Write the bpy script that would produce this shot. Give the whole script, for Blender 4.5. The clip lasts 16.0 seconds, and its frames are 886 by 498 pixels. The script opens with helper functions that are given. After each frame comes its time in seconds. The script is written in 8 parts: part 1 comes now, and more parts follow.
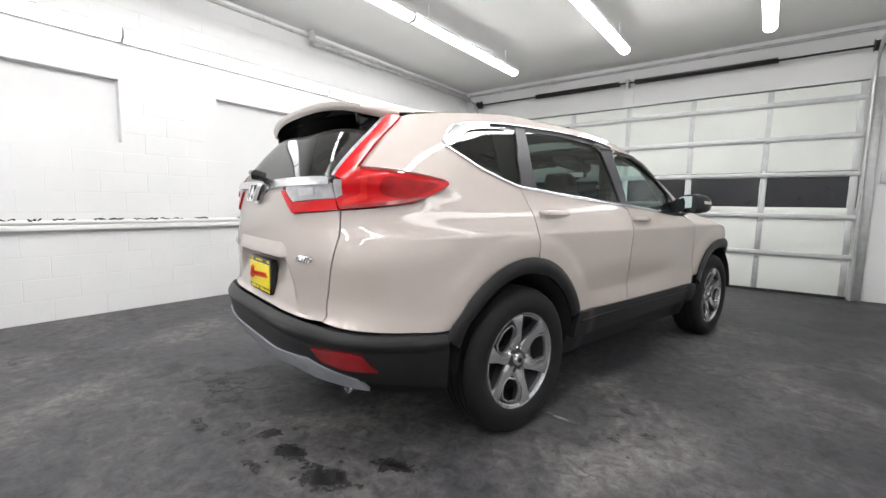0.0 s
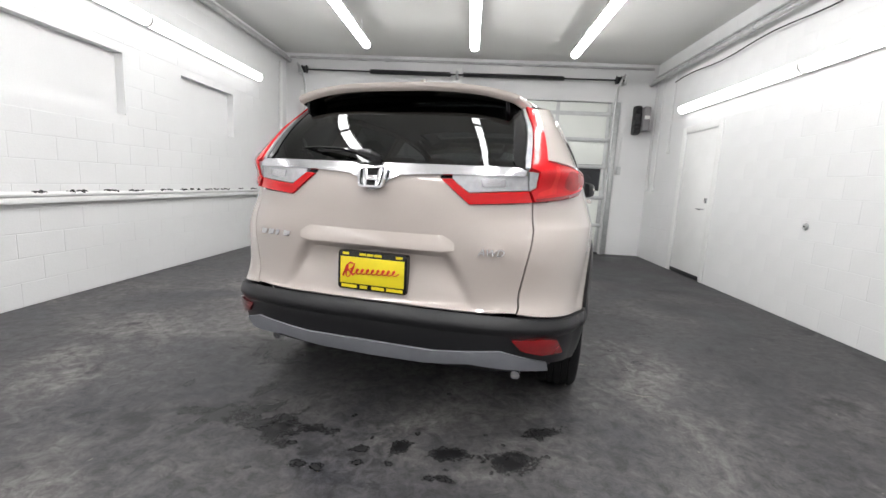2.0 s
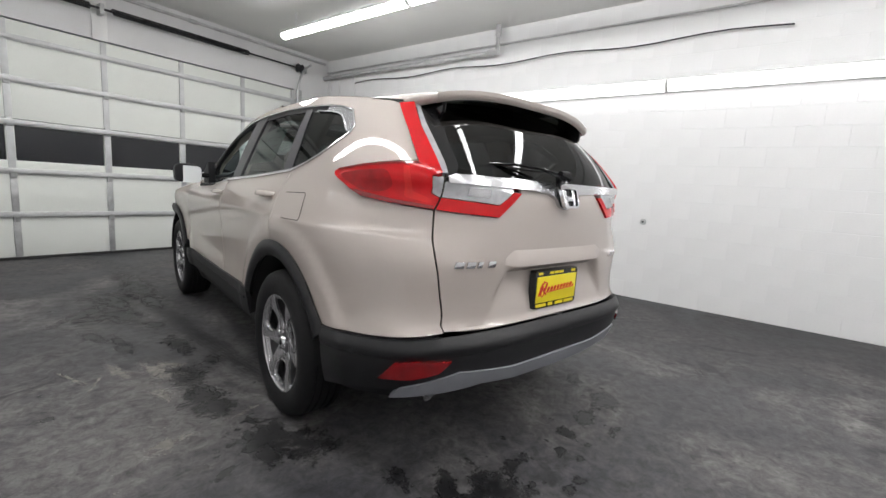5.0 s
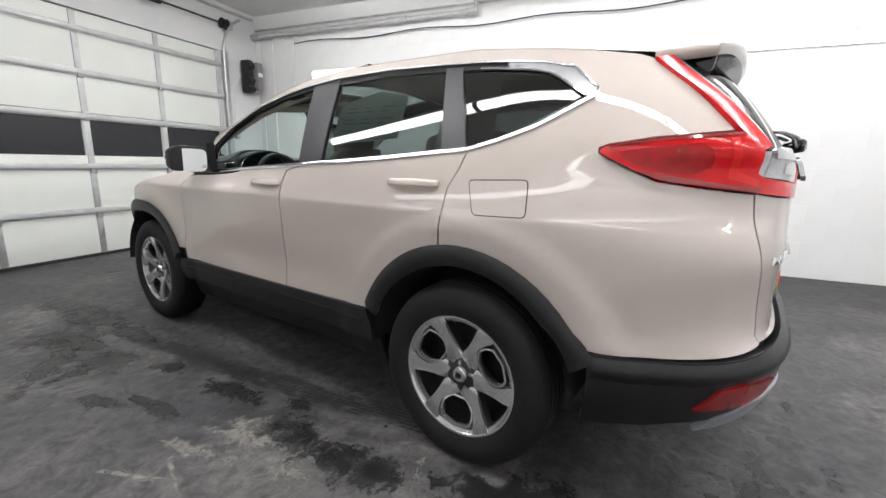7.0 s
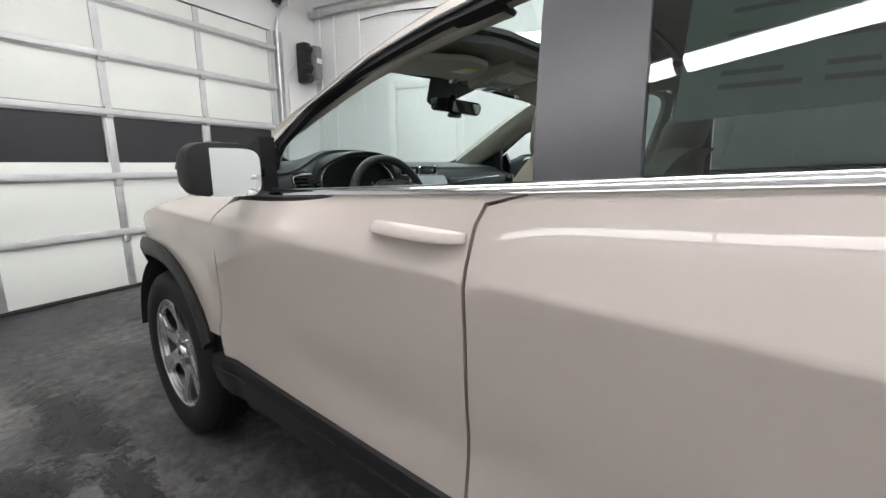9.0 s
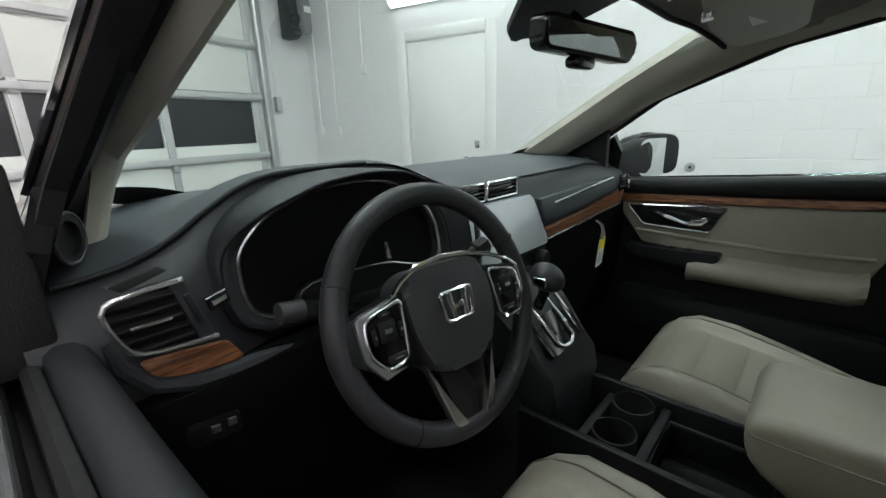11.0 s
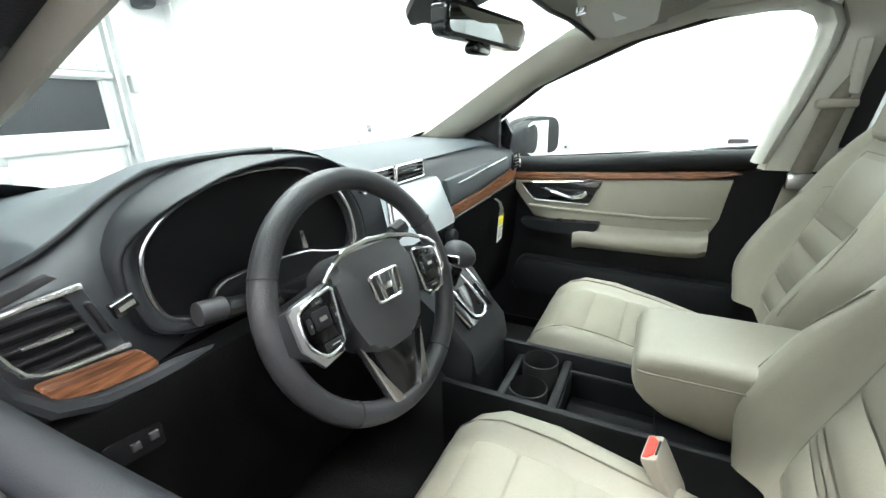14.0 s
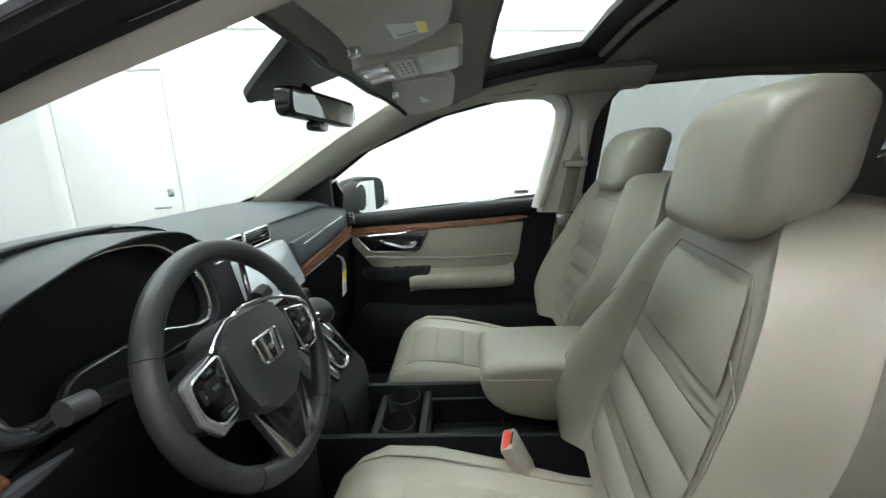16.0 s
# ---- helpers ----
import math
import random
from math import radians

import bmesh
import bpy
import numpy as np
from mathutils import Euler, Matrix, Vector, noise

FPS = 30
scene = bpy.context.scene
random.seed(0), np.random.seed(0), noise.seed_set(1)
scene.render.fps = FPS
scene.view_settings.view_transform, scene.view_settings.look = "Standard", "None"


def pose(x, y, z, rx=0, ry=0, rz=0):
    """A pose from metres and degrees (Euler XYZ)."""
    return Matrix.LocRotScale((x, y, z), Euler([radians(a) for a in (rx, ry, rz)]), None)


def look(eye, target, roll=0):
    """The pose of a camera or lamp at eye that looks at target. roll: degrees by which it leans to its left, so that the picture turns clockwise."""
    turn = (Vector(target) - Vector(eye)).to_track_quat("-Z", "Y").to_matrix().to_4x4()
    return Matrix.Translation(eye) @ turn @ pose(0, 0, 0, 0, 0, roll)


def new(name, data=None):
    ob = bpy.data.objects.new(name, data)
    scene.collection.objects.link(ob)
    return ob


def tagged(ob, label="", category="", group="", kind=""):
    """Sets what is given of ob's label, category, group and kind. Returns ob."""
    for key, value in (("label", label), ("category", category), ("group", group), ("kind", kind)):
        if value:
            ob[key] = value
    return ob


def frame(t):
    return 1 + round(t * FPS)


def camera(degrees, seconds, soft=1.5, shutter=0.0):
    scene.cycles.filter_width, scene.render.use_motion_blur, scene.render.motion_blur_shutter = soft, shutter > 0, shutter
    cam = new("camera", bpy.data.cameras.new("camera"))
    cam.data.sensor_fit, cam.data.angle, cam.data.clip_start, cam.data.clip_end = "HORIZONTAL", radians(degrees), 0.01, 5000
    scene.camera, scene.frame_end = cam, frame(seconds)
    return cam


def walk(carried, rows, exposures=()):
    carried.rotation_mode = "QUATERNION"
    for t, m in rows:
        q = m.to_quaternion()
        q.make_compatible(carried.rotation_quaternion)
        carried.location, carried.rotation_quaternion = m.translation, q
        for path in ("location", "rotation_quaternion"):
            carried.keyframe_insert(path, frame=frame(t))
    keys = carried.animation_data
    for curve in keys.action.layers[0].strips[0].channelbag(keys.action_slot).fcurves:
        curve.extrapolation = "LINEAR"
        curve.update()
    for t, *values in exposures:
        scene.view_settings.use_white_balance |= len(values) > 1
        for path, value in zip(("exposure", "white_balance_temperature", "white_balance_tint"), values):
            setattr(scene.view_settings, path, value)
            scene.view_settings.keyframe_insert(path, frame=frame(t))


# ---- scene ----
cam = camera(92.5, 16.0)
PATH = [
    (0, (2.222, -1.629, 1.134), (0.701, -0.347, 0.927), 1.0),
    (0.5, (1.941, -1.959, 1.141), (0.605, -0.484, 0.941), 1.0),
    (1, (1.588, -2.224, 1.153), (0.483, -0.573, 0.927), 1.9),
    (1.5, (1.219, -2.498, 1.162), (0.41, -0.684, 0.931), 2.3),
    (2, (0.777, -2.62, 1.162), (0.245, -0.716, 0.861), 2.9),
    (2.5, (0.3, -2.787, 1.17), (0.133, -0.811, 0.909), 2.7),
    (3, (-0.152, -2.767, 1.177), (0.104, -0.799, 0.932), 2.0),
    (3.2, (-0.325, -2.753, 1.179), (0.086, -0.81, 0.947), 2.2),
    (5.3, (-1.823, -1.863, 1.191), (-0.449, -0.445, 0.872), 2.3),
    (5.5, (-1.93, -1.733, 1.191), (-0.518, -0.359, 0.851), 1.1),
    (6, (-2.135, -1.453, 1.189), (-0.652, -0.164, 0.821), 0.9),
    (6.5, (-2.181, -1.15, 1.18), (-0.63, 0.047, 0.779), 1.6),
    (7, (-2.192, -0.811, 1.178), (-0.582, 0.307, 0.78), 1.1),
    (7.5, (-2.092, -0.474, 1.169), (-0.472, 0.622, 0.747), 0.8),
    (8, (-1.919, -0.123, 1.188), (-0.419, 1.13, 0.768), 2.8),
    (8.5, (-1.739, 0.262, 1.198), (-0.211, 1.493, 0.81), 1.0),
    (8.7, (-1.64, 0.418, 1.19), (-0.126, 1.667, 0.803), 0.7),
    (10.8, (-0.789, 1.465, 1.298), (0.663, 2.743, 0.79), -0.5),
    (11, (-0.77, 1.48, 1.294), (0.668, 2.754, 0.739), -1.7),
    (11.5, (-0.747, 1.491, 1.284), (0.664, 2.742, 0.62), -1.7),
    (12, (-0.741, 1.495, 1.274), (0.624, 2.761, 0.544), -2.0),
    (12.5, (-0.74, 1.494, 1.269), (0.595, 2.768, 0.498), -2.4),
    (13, (-0.737, 1.494, 1.267), (0.592, 2.761, 0.474), -2.5),
    (13.5, (-0.752, 1.49, 1.277), (0.708, 2.646, 0.549), -1.9),
    (14, (-0.806, 1.499, 1.296), (0.881, 2.363, 0.658), -1.7),
    (14.5, (-0.852, 1.517, 1.306), (0.96, 2.13, 0.724), -2.2),
    (15, (-0.884, 1.527, 1.312), (1.019, 1.886, 0.812), -2.5),
    (15.5, (-0.908, 1.529, 1.316), (1.03, 1.726, 0.861), -2.6),
    (16, (-0.917, 1.527, 1.321), (1.035, 1.625, 0.894), -2.6),
]
EXPOSURES = [(0, 0.25), (3.0, 0.20), (5.5, -0.11), (6.5, 0.20), (7.2, 0.31), (8.7, 0.38), (10.4, 0.25), (11.0, 0.22), (11.5, 0.62), (12.0, 0.95), (12.5, 1.34), (13.3, 1.92), (14.0, 2.18), (14.5, 2.02), (15.2, 1.60), (16.0, 1.22)]
walk(cam, [(t, look(eye, target, roll)) for t, eye, target, roll in PATH], EXPOSURES)

# ---- world and light ----
world = bpy.data.worlds.new("night")
scene.world = world
world.use_nodes = True
world.node_tree.nodes["Background"].inputs[0].default_value = (0.01, 0.012, 0.015, 1)
world.node_tree.nodes["Background"].inputs[1].default_value = 0.3
TUBE_POWER = 25.0
WALL_TUBE_POWER = 3.5
ROOM = pose(0, 0, 0, 0, 0, 12.4)   # the walls stand at an angle to the parked car

# ---- materials ----
from mathutils import geometry


def material(name, color, rough=0.5, metal=0.0, vary=0.0, scale=8.0, bump=0.0, bump_scale=60.0, coat=0.0, color2=None, rough_vary=0.0, spec=0.5):
    """A procedural surface: base colour varied at two scales, varied roughness, fine relief."""
    m = bpy.data.materials.new(name)
    m.use_nodes = True
    nt = m.node_tree
    b = nt.nodes["Principled BSDF"]
    b.inputs["Base Color"].default_value = (*color, 1)
    b.inputs["Roughness"].default_value = rough
    b.inputs["Metallic"].default_value = metal
    b.inputs["Specular IOR Level"].default_value = spec
    if coat:
        b.inputs["Coat Weight"].default_value = coat
        b.inputs["Coat Roughness"].default_value = 0.02
    if vary or bump or rough_vary:
        tc = nt.nodes.new("ShaderNodeTexCoord")
        n1 = nt.nodes.new("ShaderNodeTexNoise")
        n1.inputs["Scale"].default_value = scale
        n1.inputs["Detail"].default_value = 6
        nt.links.new(tc.outputs["Object"], n1.inputs["Vector"])
        n2 = nt.nodes.new("ShaderNodeTexNoise")
        n2.inputs["Scale"].default_value = bump_scale
        n2.inputs["Detail"].default_value = 4
        nt.links.new(tc.outputs["Object"], n2.inputs["Vector"])
        if vary:
            other = color2 or tuple(c * (1 - vary) for c in color)
            ramp = nt.nodes.new("ShaderNodeValToRGB")
            ramp.color_ramp.elements[0].position, ramp.color_ramp.elements[1].position = 0.35, 0.65
            ramp.color_ramp.elements[0].color, ramp.color_ramp.elements[1].color = (*other, 1), (*color, 1)
            mix = nt.nodes.new("ShaderNodeMix")
            mix.data_type = "FLOAT"
            mix.inputs[0].default_value = 0.3
            nt.links.new(n1.outputs["Fac"], mix.inputs[2])
            nt.links.new(n2.outputs["Fac"], mix.inputs[3])
            nt.links.new(mix.outputs[0], ramp.inputs[0])
            nt.links.new(ramp.outputs[0], b.inputs["Base Color"])
        if rough_vary:
            mr = nt.nodes.new("ShaderNodeMapRange")
            mr.inputs[1].default_value, mr.inputs[2].default_value = 0.3, 0.7
            mr.inputs[3].default_value, mr.inputs[4].default_value = max(0.02, rough - rough_vary), min(1, rough + rough_vary)
            nt.links.new(n1.outputs["Fac"], mr.inputs[0])
            nt.links.new(mr.outputs[0], b.inputs["Roughness"])
        if bump:
            bp = nt.nodes.new("ShaderNodeBump")
            bp.inputs["Strength"].default_value = bump
            bp.inputs["Distance"].default_value = 0.002
            nt.links.new(n2.outputs["Fac"], bp.inputs["Height"])
            nt.links.new(bp.outputs[0], b.inputs["Normal"])
    return m


def glass(name, tint, base=0.05, rough=0.0):
    """A thin sheet of glass: tinted see-through body, mirror gloss that grows towards grazing."""
    m = bpy.data.materials.new(name)
    m.use_nodes = True
    nt = m.node_tree
    nt.nodes.remove(nt.nodes["Principled BSDF"])
    t = nt.nodes.new("ShaderNodeBsdfTransparent")
    t.inputs[0].default_value = (*tint, 1)
    g = nt.nodes.new("ShaderNodeBsdfGlossy")
    g.inputs["Roughness"].default_value = rough
    w = nt.nodes.new("ShaderNodeLayerWeight")
    w.inputs["Blend"].default_value = 0.5
    p5 = nt.nodes.new("ShaderNodeMath")
    p5.operation, p5.inputs[1].default_value = "POWER", 5.0
    nt.links.new(w.outputs["Facing"], p5.inputs[0])
    f = nt.nodes.new("ShaderNodeMath")
    f.operation, f.inputs[1].default_value, f.inputs[2].default_value = "MULTIPLY_ADD", 0.8, base
    nt.links.new(p5.outputs[0], f.inputs[0])
    mx = nt.nodes.new("ShaderNodeMixShader")
    nt.links.new(f.outputs[0], mx.inputs[0])
    nt.links.new(t.outputs[0], mx.inputs[1])
    nt.links.new(g.outputs[0], mx.inputs[2])
    nt.links.new(mx.outputs[0], nt.nodes["Material Output"].inputs[0])
    return m


def glow(name, color, power):
    m = bpy.data.materials.new(name)
    m.use_nodes = True
    b = m.node_tree.nodes["Principled BSDF"]
    b.inputs["Base Color"].default_value = (0.9, 0.9, 0.9, 1)
    b.inputs["Emission Color"].default_value = (*color, 1)
    b.inputs["Emission Strength"].default_value = power
    return m


def floor_material():
    """Dark sealed concrete: cloudy grey, black oil blots, pale dusty scuffs, damp sheen."""
    m = bpy.data.materials.new("sealed_concrete")
    m.use_nodes = True
    nt = m.node_tree
    b = nt.nodes["Principled BSDF"]
    tc = nt.nodes.new("ShaderNodeTexCoord")

    def noise_node(scale, detail=6, rough=0.6, warp=0.0):
        n = nt.nodes.new("ShaderNodeTexNoise")
        n.inputs["Scale"].default_value, n.inputs["Detail"].default_value = scale, detail
        n.inputs["Roughness"].default_value, n.inputs["Distortion"].default_value = rough, warp
        nt.links.new(tc.outputs["Object"], n.inputs["Vector"])
        return n

    def ramp(src, stops):
        r = nt.nodes.new("ShaderNodeValToRGB")
        while len(r.color_ramp.elements) < len(stops):
            r.color_ramp.elements.new(0.5)
        for e, (p, c) in zip(r.color_ramp.elements, stops):
            e.position, e.color = p, (*c, 1)
        nt.links.new(src, r.inputs[0])
        return r

    def blend(fac, a, c, kind="MIX"):
        x = nt.nodes.new("ShaderNodeMix")
        x.data_type, x.blend_type = "RGBA", kind
        if fac is None:
            x.inputs[0].default_value = 1.0
        else:
            nt.links.new(fac, x.inputs[0])
        nt.links.new(a, x.inputs[6])
        nt.links.new(c, x.inputs[7])
        return x.outputs[2]

    base = ramp(noise_node(1.1, 9, 0.72, 0.5).outputs["Fac"], [(0.36, (0.036, 0.036, 0.041)), (0.5, (0.070, 0.068, 0.070)), (0.64, (0.140, 0.134, 0.131))])
    fine = ramp(noise_node(14, 10, 0.8, 0.6).outputs["Fac"], [(0.36, (0.5, 0.5, 0.5)), (0.64, (1.5, 1.5, 1.5))])
    col = blend(None, base.outputs[0], fine.outputs[0], "MULTIPLY")
    blot = ramp(noise_node(2.6, 5, 0.55, 0.6).outputs["Fac"], [(0.62, (0, 0, 0)), (0.68, (1, 1, 1))])
    dark = nt.nodes.new("ShaderNodeRGB")
    dark.outputs[0].default_value = (0.016, 0.016, 0.018, 1)
    half = nt.nodes.new("ShaderNodeMath")
    half.operation = "MULTIPLY"
    half.inputs[1].default_value = 0.6
    nt.links.new(blot.outputs[0], half.inputs[0])
    col = blend(half.outputs[0], col, dark.outputs[0])
    scuff = ramp(noise_node(1.3, 9, 0.72, 1.5).outputs["Fac"], [(0.62, (0, 0, 0)), (0.78, (0.6, 0.6, 0.6))])
    pale = nt.nodes.new("ShaderNodeRGB")
    pale.outputs[0].default_value = (0.17, 0.16, 0.15, 1)
    col = blend(scuff.outputs[0], col, pale.outputs[0])
    # painted shade: the floor colour darkens towards the right wall along a wavy edge
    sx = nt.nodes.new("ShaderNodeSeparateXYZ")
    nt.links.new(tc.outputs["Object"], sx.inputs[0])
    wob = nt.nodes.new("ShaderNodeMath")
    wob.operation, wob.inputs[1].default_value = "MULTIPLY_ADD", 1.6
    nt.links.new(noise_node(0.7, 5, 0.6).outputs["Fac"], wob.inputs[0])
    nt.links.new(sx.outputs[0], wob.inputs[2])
    dulled = ramp(wob.outputs[0], [(0.0, (1, 1, 1)), (1.0, (0.55, 0.55, 0.57))])
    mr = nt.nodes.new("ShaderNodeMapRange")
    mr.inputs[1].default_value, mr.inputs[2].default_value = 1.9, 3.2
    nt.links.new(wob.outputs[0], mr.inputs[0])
    nt.links.new(mr.outputs[0], dulled.inputs[0])
    col = blend(None, col, dulled.outputs[0], "MULTIPLY")
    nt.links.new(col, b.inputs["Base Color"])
    b.inputs["Specular IOR Level"].default_value = 0.28
    rr = ramp(noise_node(1.1, 6, 0.6, 0.5).outputs["Fac"], [(0.35, (0.42, 0.42, 0.42)), (0.65, (0.72, 0.72, 0.72))])
    nt.links.new(rr.outputs[0], b.inputs["Roughness"])
    bp = nt.nodes.new("ShaderNodeBump")
    bp.inputs["Strength"].default_value, bp.inputs["Distance"].default_value = 0.35, 0.004
    nt.links.new(noise_node(45, 8, 0.7).outputs["Fac"], bp.inputs["Height"])
    nt.links.new(bp.outputs[0], b.inputs["Normal"])
    return m


def wood_material():
    m = bpy.data.materials.new("wood_grain")
    m.use_nodes = True
    nt = m.node_tree
    b = nt.nodes["Principled BSDF"]
    tc = nt.nodes.new("ShaderNodeTexCoord")
    mp = nt.nodes.new("ShaderNodeMapping")
    mp.inputs["Scale"].default_value = (6, 6, 60)
    n = nt.nodes.new("ShaderNodeTexNoise")
    n.inputs["Scale"].default_value, n.inputs["Detail"].default_value, n.inputs["Distortion"].default_value = 3.0, 8, 1.2
    r = nt.nodes.new("ShaderNodeValToRGB")
    r.color_ramp.elements[0].position, r.color_ramp.elements[1].position = 0.35, 0.7
    r.color_ramp.elements[0].color, r.color_ramp.elements[1].color = (0.07, 0.025, 0.012, 1), (0.34, 0.14, 0.065, 1)
    nt.links.new(tc.outputs["Object"], mp.inputs[0])
    nt.links.new(mp.outputs[0], n.inputs["Vector"])
    nt.links.new(n.outputs["Fac"], r.inputs[0])
    nt.links.new(r.outputs[0], b.inputs["Base Color"])
    b.inputs["Roughness"].default_value = 0.35
    return m


WHITE_WALL = material("white_block_paint", (0.69, 0.69, 0.69), 0.6, vary=0.05, scale=1.5, bump=0.5, bump_scale=70)
WHITE_CEIL = material("white_ceiling_paint", (0.72, 0.72, 0.70), 0.8, vary=0.10, scale=0.8, bump=0.2)
WHITE_TRIM = material("white_gloss_trim", (0.75, 0.75, 0.74), 0.45, vary=0.08, scale=3, bump=0.1)
DOOR_WHITE = material("garage_panel_white", (0.74, 0.76, 0.72), 0.5, vary=0.06, scale=2, bump=0.1)
GALV = material("galvanised_steel", (0.55, 0.56, 0.56), 0.42, 0.7, vary=0.25, scale=14, rough_vary=0.12)
PIPE_GREY = material("painted_pipe_grey", (0.5, 0.5, 0.5), 0.5, 0.1, vary=0.3, scale=9)
DARK_STEEL = material("oiled_black_steel", (0.035, 0.035, 0.038), 0.5, 0.5, vary=0.4, scale=20)
SWITCH_GREY = material("switch_grey_plastic", (0.045, 0.045, 0.05), 0.45, vary=0.2, scale=8)
MOTOR_GREY = material("motor_grey_plastic", (0.20, 0.19, 0.20), 0.5, vary=0.2, scale=8)
STILE = material("painted_steel_stile", (0.56, 0.57, 0.57), 0.38, 0.25, vary=0.15, scale=9)
PANE_DARK = material("night_dark_pane", (0.012, 0.013, 0.017), 0.22, vary=0.2, scale=2)
TORN = material("torn_black_foam", (0.03, 0.03, 0.03), 0.8, vary=0.4, scale=20, bump=0.5)
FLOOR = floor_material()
TUBE = glow("tube_light", (1.0, 0.995, 1.0), TUBE_POWER)
WALL_TUBE = glow("wall_tube_light", (1.0, 0.995, 1.0), WALL_TUBE_POWER)
PAINT = material("sandstone_car_paint", (0.46, 0.405, 0.368), 0.5, 0.12, vary=0.03, scale=900, coat=1.0)
PAINT.node_tree.nodes["Principled BSDF"].inputs["Coat IOR"].default_value = 1.75
CLAD = material("black_textured_plastic", (0.011, 0.011, 0.0125), 0.5, vary=0.2, scale=30, bump=0.25, bump_scale=500, spec=0.32)
EXT_CLAD = material("satin_black_cladding", (0.012, 0.012, 0.0135), 0.42, vary=0.15, scale=30, bump=0.12, bump_scale=500, spec=0.4)
GLOSS_BLACK = material("gloss_black_plastic", (0.012, 0.012, 0.013), 0.12, vary=0.2, scale=6)
PILLAR = material("satin_pillar_applique", (0.04, 0.04, 0.046), 0.35, 0.2, vary=0.1, scale=10)
INNER_DARK = material("dark_inner_shell", (0.012, 0.012, 0.013), 0.85, vary=0.2, scale=6)
CHROME = material("chrome", (0.75, 0.75, 0.77), 0.08, 1.0, rough_vary=0.03, scale=6)
SATIN = material("satin_silver", (0.62, 0.62, 0.64), 0.2, 0.95)
SILVER_TRIM = material("silver_painted_trim", (0.30, 0.305, 0.315), 0.25, 0.7, vary=0.05, scale=30)
SKID = material("silver_skid_paint", (0.32, 0.33, 0.36), 0.45, 0.4, vary=0.1, scale=10)
RUBBER = material("tyre_rubber", (0.010, 0.010, 0.011), 0.7, vary=0.3, scale=18, bump=0.3, bump_scale=200, spec=0.3)
RIM_DARK = material("dark_rim_paint", (0.016, 0.016, 0.018), 0.3, 0.2, vary=0.2, scale=10)
RIM_FLANK = material("grey_rim_paint", (0.045, 0.045, 0.048), 0.35, 0.4, vary=0.15, scale=12)
DISC = material("brake_disc_steel", (0.16, 0.16, 0.16), 0.4, 0.6, vary=0.3, scale=20)
RIM_BRIGHT = material("machined_alloy", (0.56, 0.56, 0.575), 0.24, 0.8, vary=0.06, scale=30)
LAMP_RED = material("red_lamp_lens", (0.58, 0.006, 0.010), 0.16, vary=0.12, scale=6, coat=0.15, spec=0.3)
LAMP_MID = material("mid_red_lens", (0.40, 0.005, 0.008), 0.16, vary=0.35, scale=18, coat=0.15, spec=0.3)
LAMP_BRIGHT = material("bright_red_guide", (0.70, 0.02, 0.02), 0.2, vary=0.15, scale=20, coat=0.15, spec=0.3)
LAMP_DEEP = material("deep_red_lens", (0.25, 0.004, 0.007), 0.1, vary=0.3, scale=12, coat=1.0)
LAMP_CLEAR = material("clear_lamp_lens", (0.52, 0.52, 0.54), 0.2, 0.3, vary=0.25, scale=25, coat=0.6)
MIRROR = material("mirror_glass", (0.85, 0.88, 0.88), 0.01, 1.0, rough_vary=0.005, scale=2)
GLASS_CLEAR = glass("clear_glass", (0.78, 0.90, 0.88), 0.045)
GLASS_DARK = glass("privacy_glass", (0.23, 0.27, 0.262), 0.06)
GLASS_QUARTER = glass("dark_quarter_glass", (0.10, 0.115, 0.113), 0.055)
GLASS_REAR = glass("dark_rear_glass", (0.045, 0.047, 0.05), 0.055)
YELLOW = material("plate_yellow", (0.80, 0.66, 0.02), 0.4, vary=0.05, scale=20)
RED_INK = material("red_ink", (0.62, 0.03, 0.02), 0.5, vary=0.1, scale=30)
WHITE_PAPER = material("white_paper", (0.78, 0.78, 0.76), 0.6, vary=0.05, scale=20)
DASH = material("soft_dash_plastic", (0.011, 0.0117, 0.0135), 0.5, vary=0.2, scale=14, bump=0.12, bump_scale=700, spec=0.25)
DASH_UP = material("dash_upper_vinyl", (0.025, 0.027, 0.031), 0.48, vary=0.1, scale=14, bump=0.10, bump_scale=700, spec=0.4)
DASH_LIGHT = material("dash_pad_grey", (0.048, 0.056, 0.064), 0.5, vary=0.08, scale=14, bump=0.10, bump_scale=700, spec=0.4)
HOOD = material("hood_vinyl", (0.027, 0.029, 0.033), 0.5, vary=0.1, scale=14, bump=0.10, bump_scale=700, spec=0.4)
CLUSTER = material("cluster_black", (0.008, 0.008, 0.009), 0.45, vary=0.2, scale=10, spec=0.15)
# near-black plastic: the shade under the dash is put into its colour
FOOTWELL_SHADE = material("footwell_black_plastic", (0.004, 0.004, 0.0042), 0.8, vary=0.3, scale=30, bump=0.2, bump_scale=400, spec=0.06)
WHEEL_LEATHER = material("black_wheel_leather", (0.028, 0.028, 0.031), 0.42, vary=0.2, scale=22, bump=0.25, bump_scale=350, spec=0.35)
HORN_PAD = material("horn_pad_vinyl", (0.052, 0.053, 0.057), 0.5, vary=0.15, scale=18, bump=0.2, bump_scale=500, spec=0.4)
STALK_GREY = material("stalk_grey_plastic", (0.035, 0.035, 0.038), 0.5, vary=0.1, scale=30)
LEATHER = material("ivory_leather", (0.272, 0.254, 0.205), 0.42, vary=0.06, scale=7, bump=0.12, bump_scale=260)
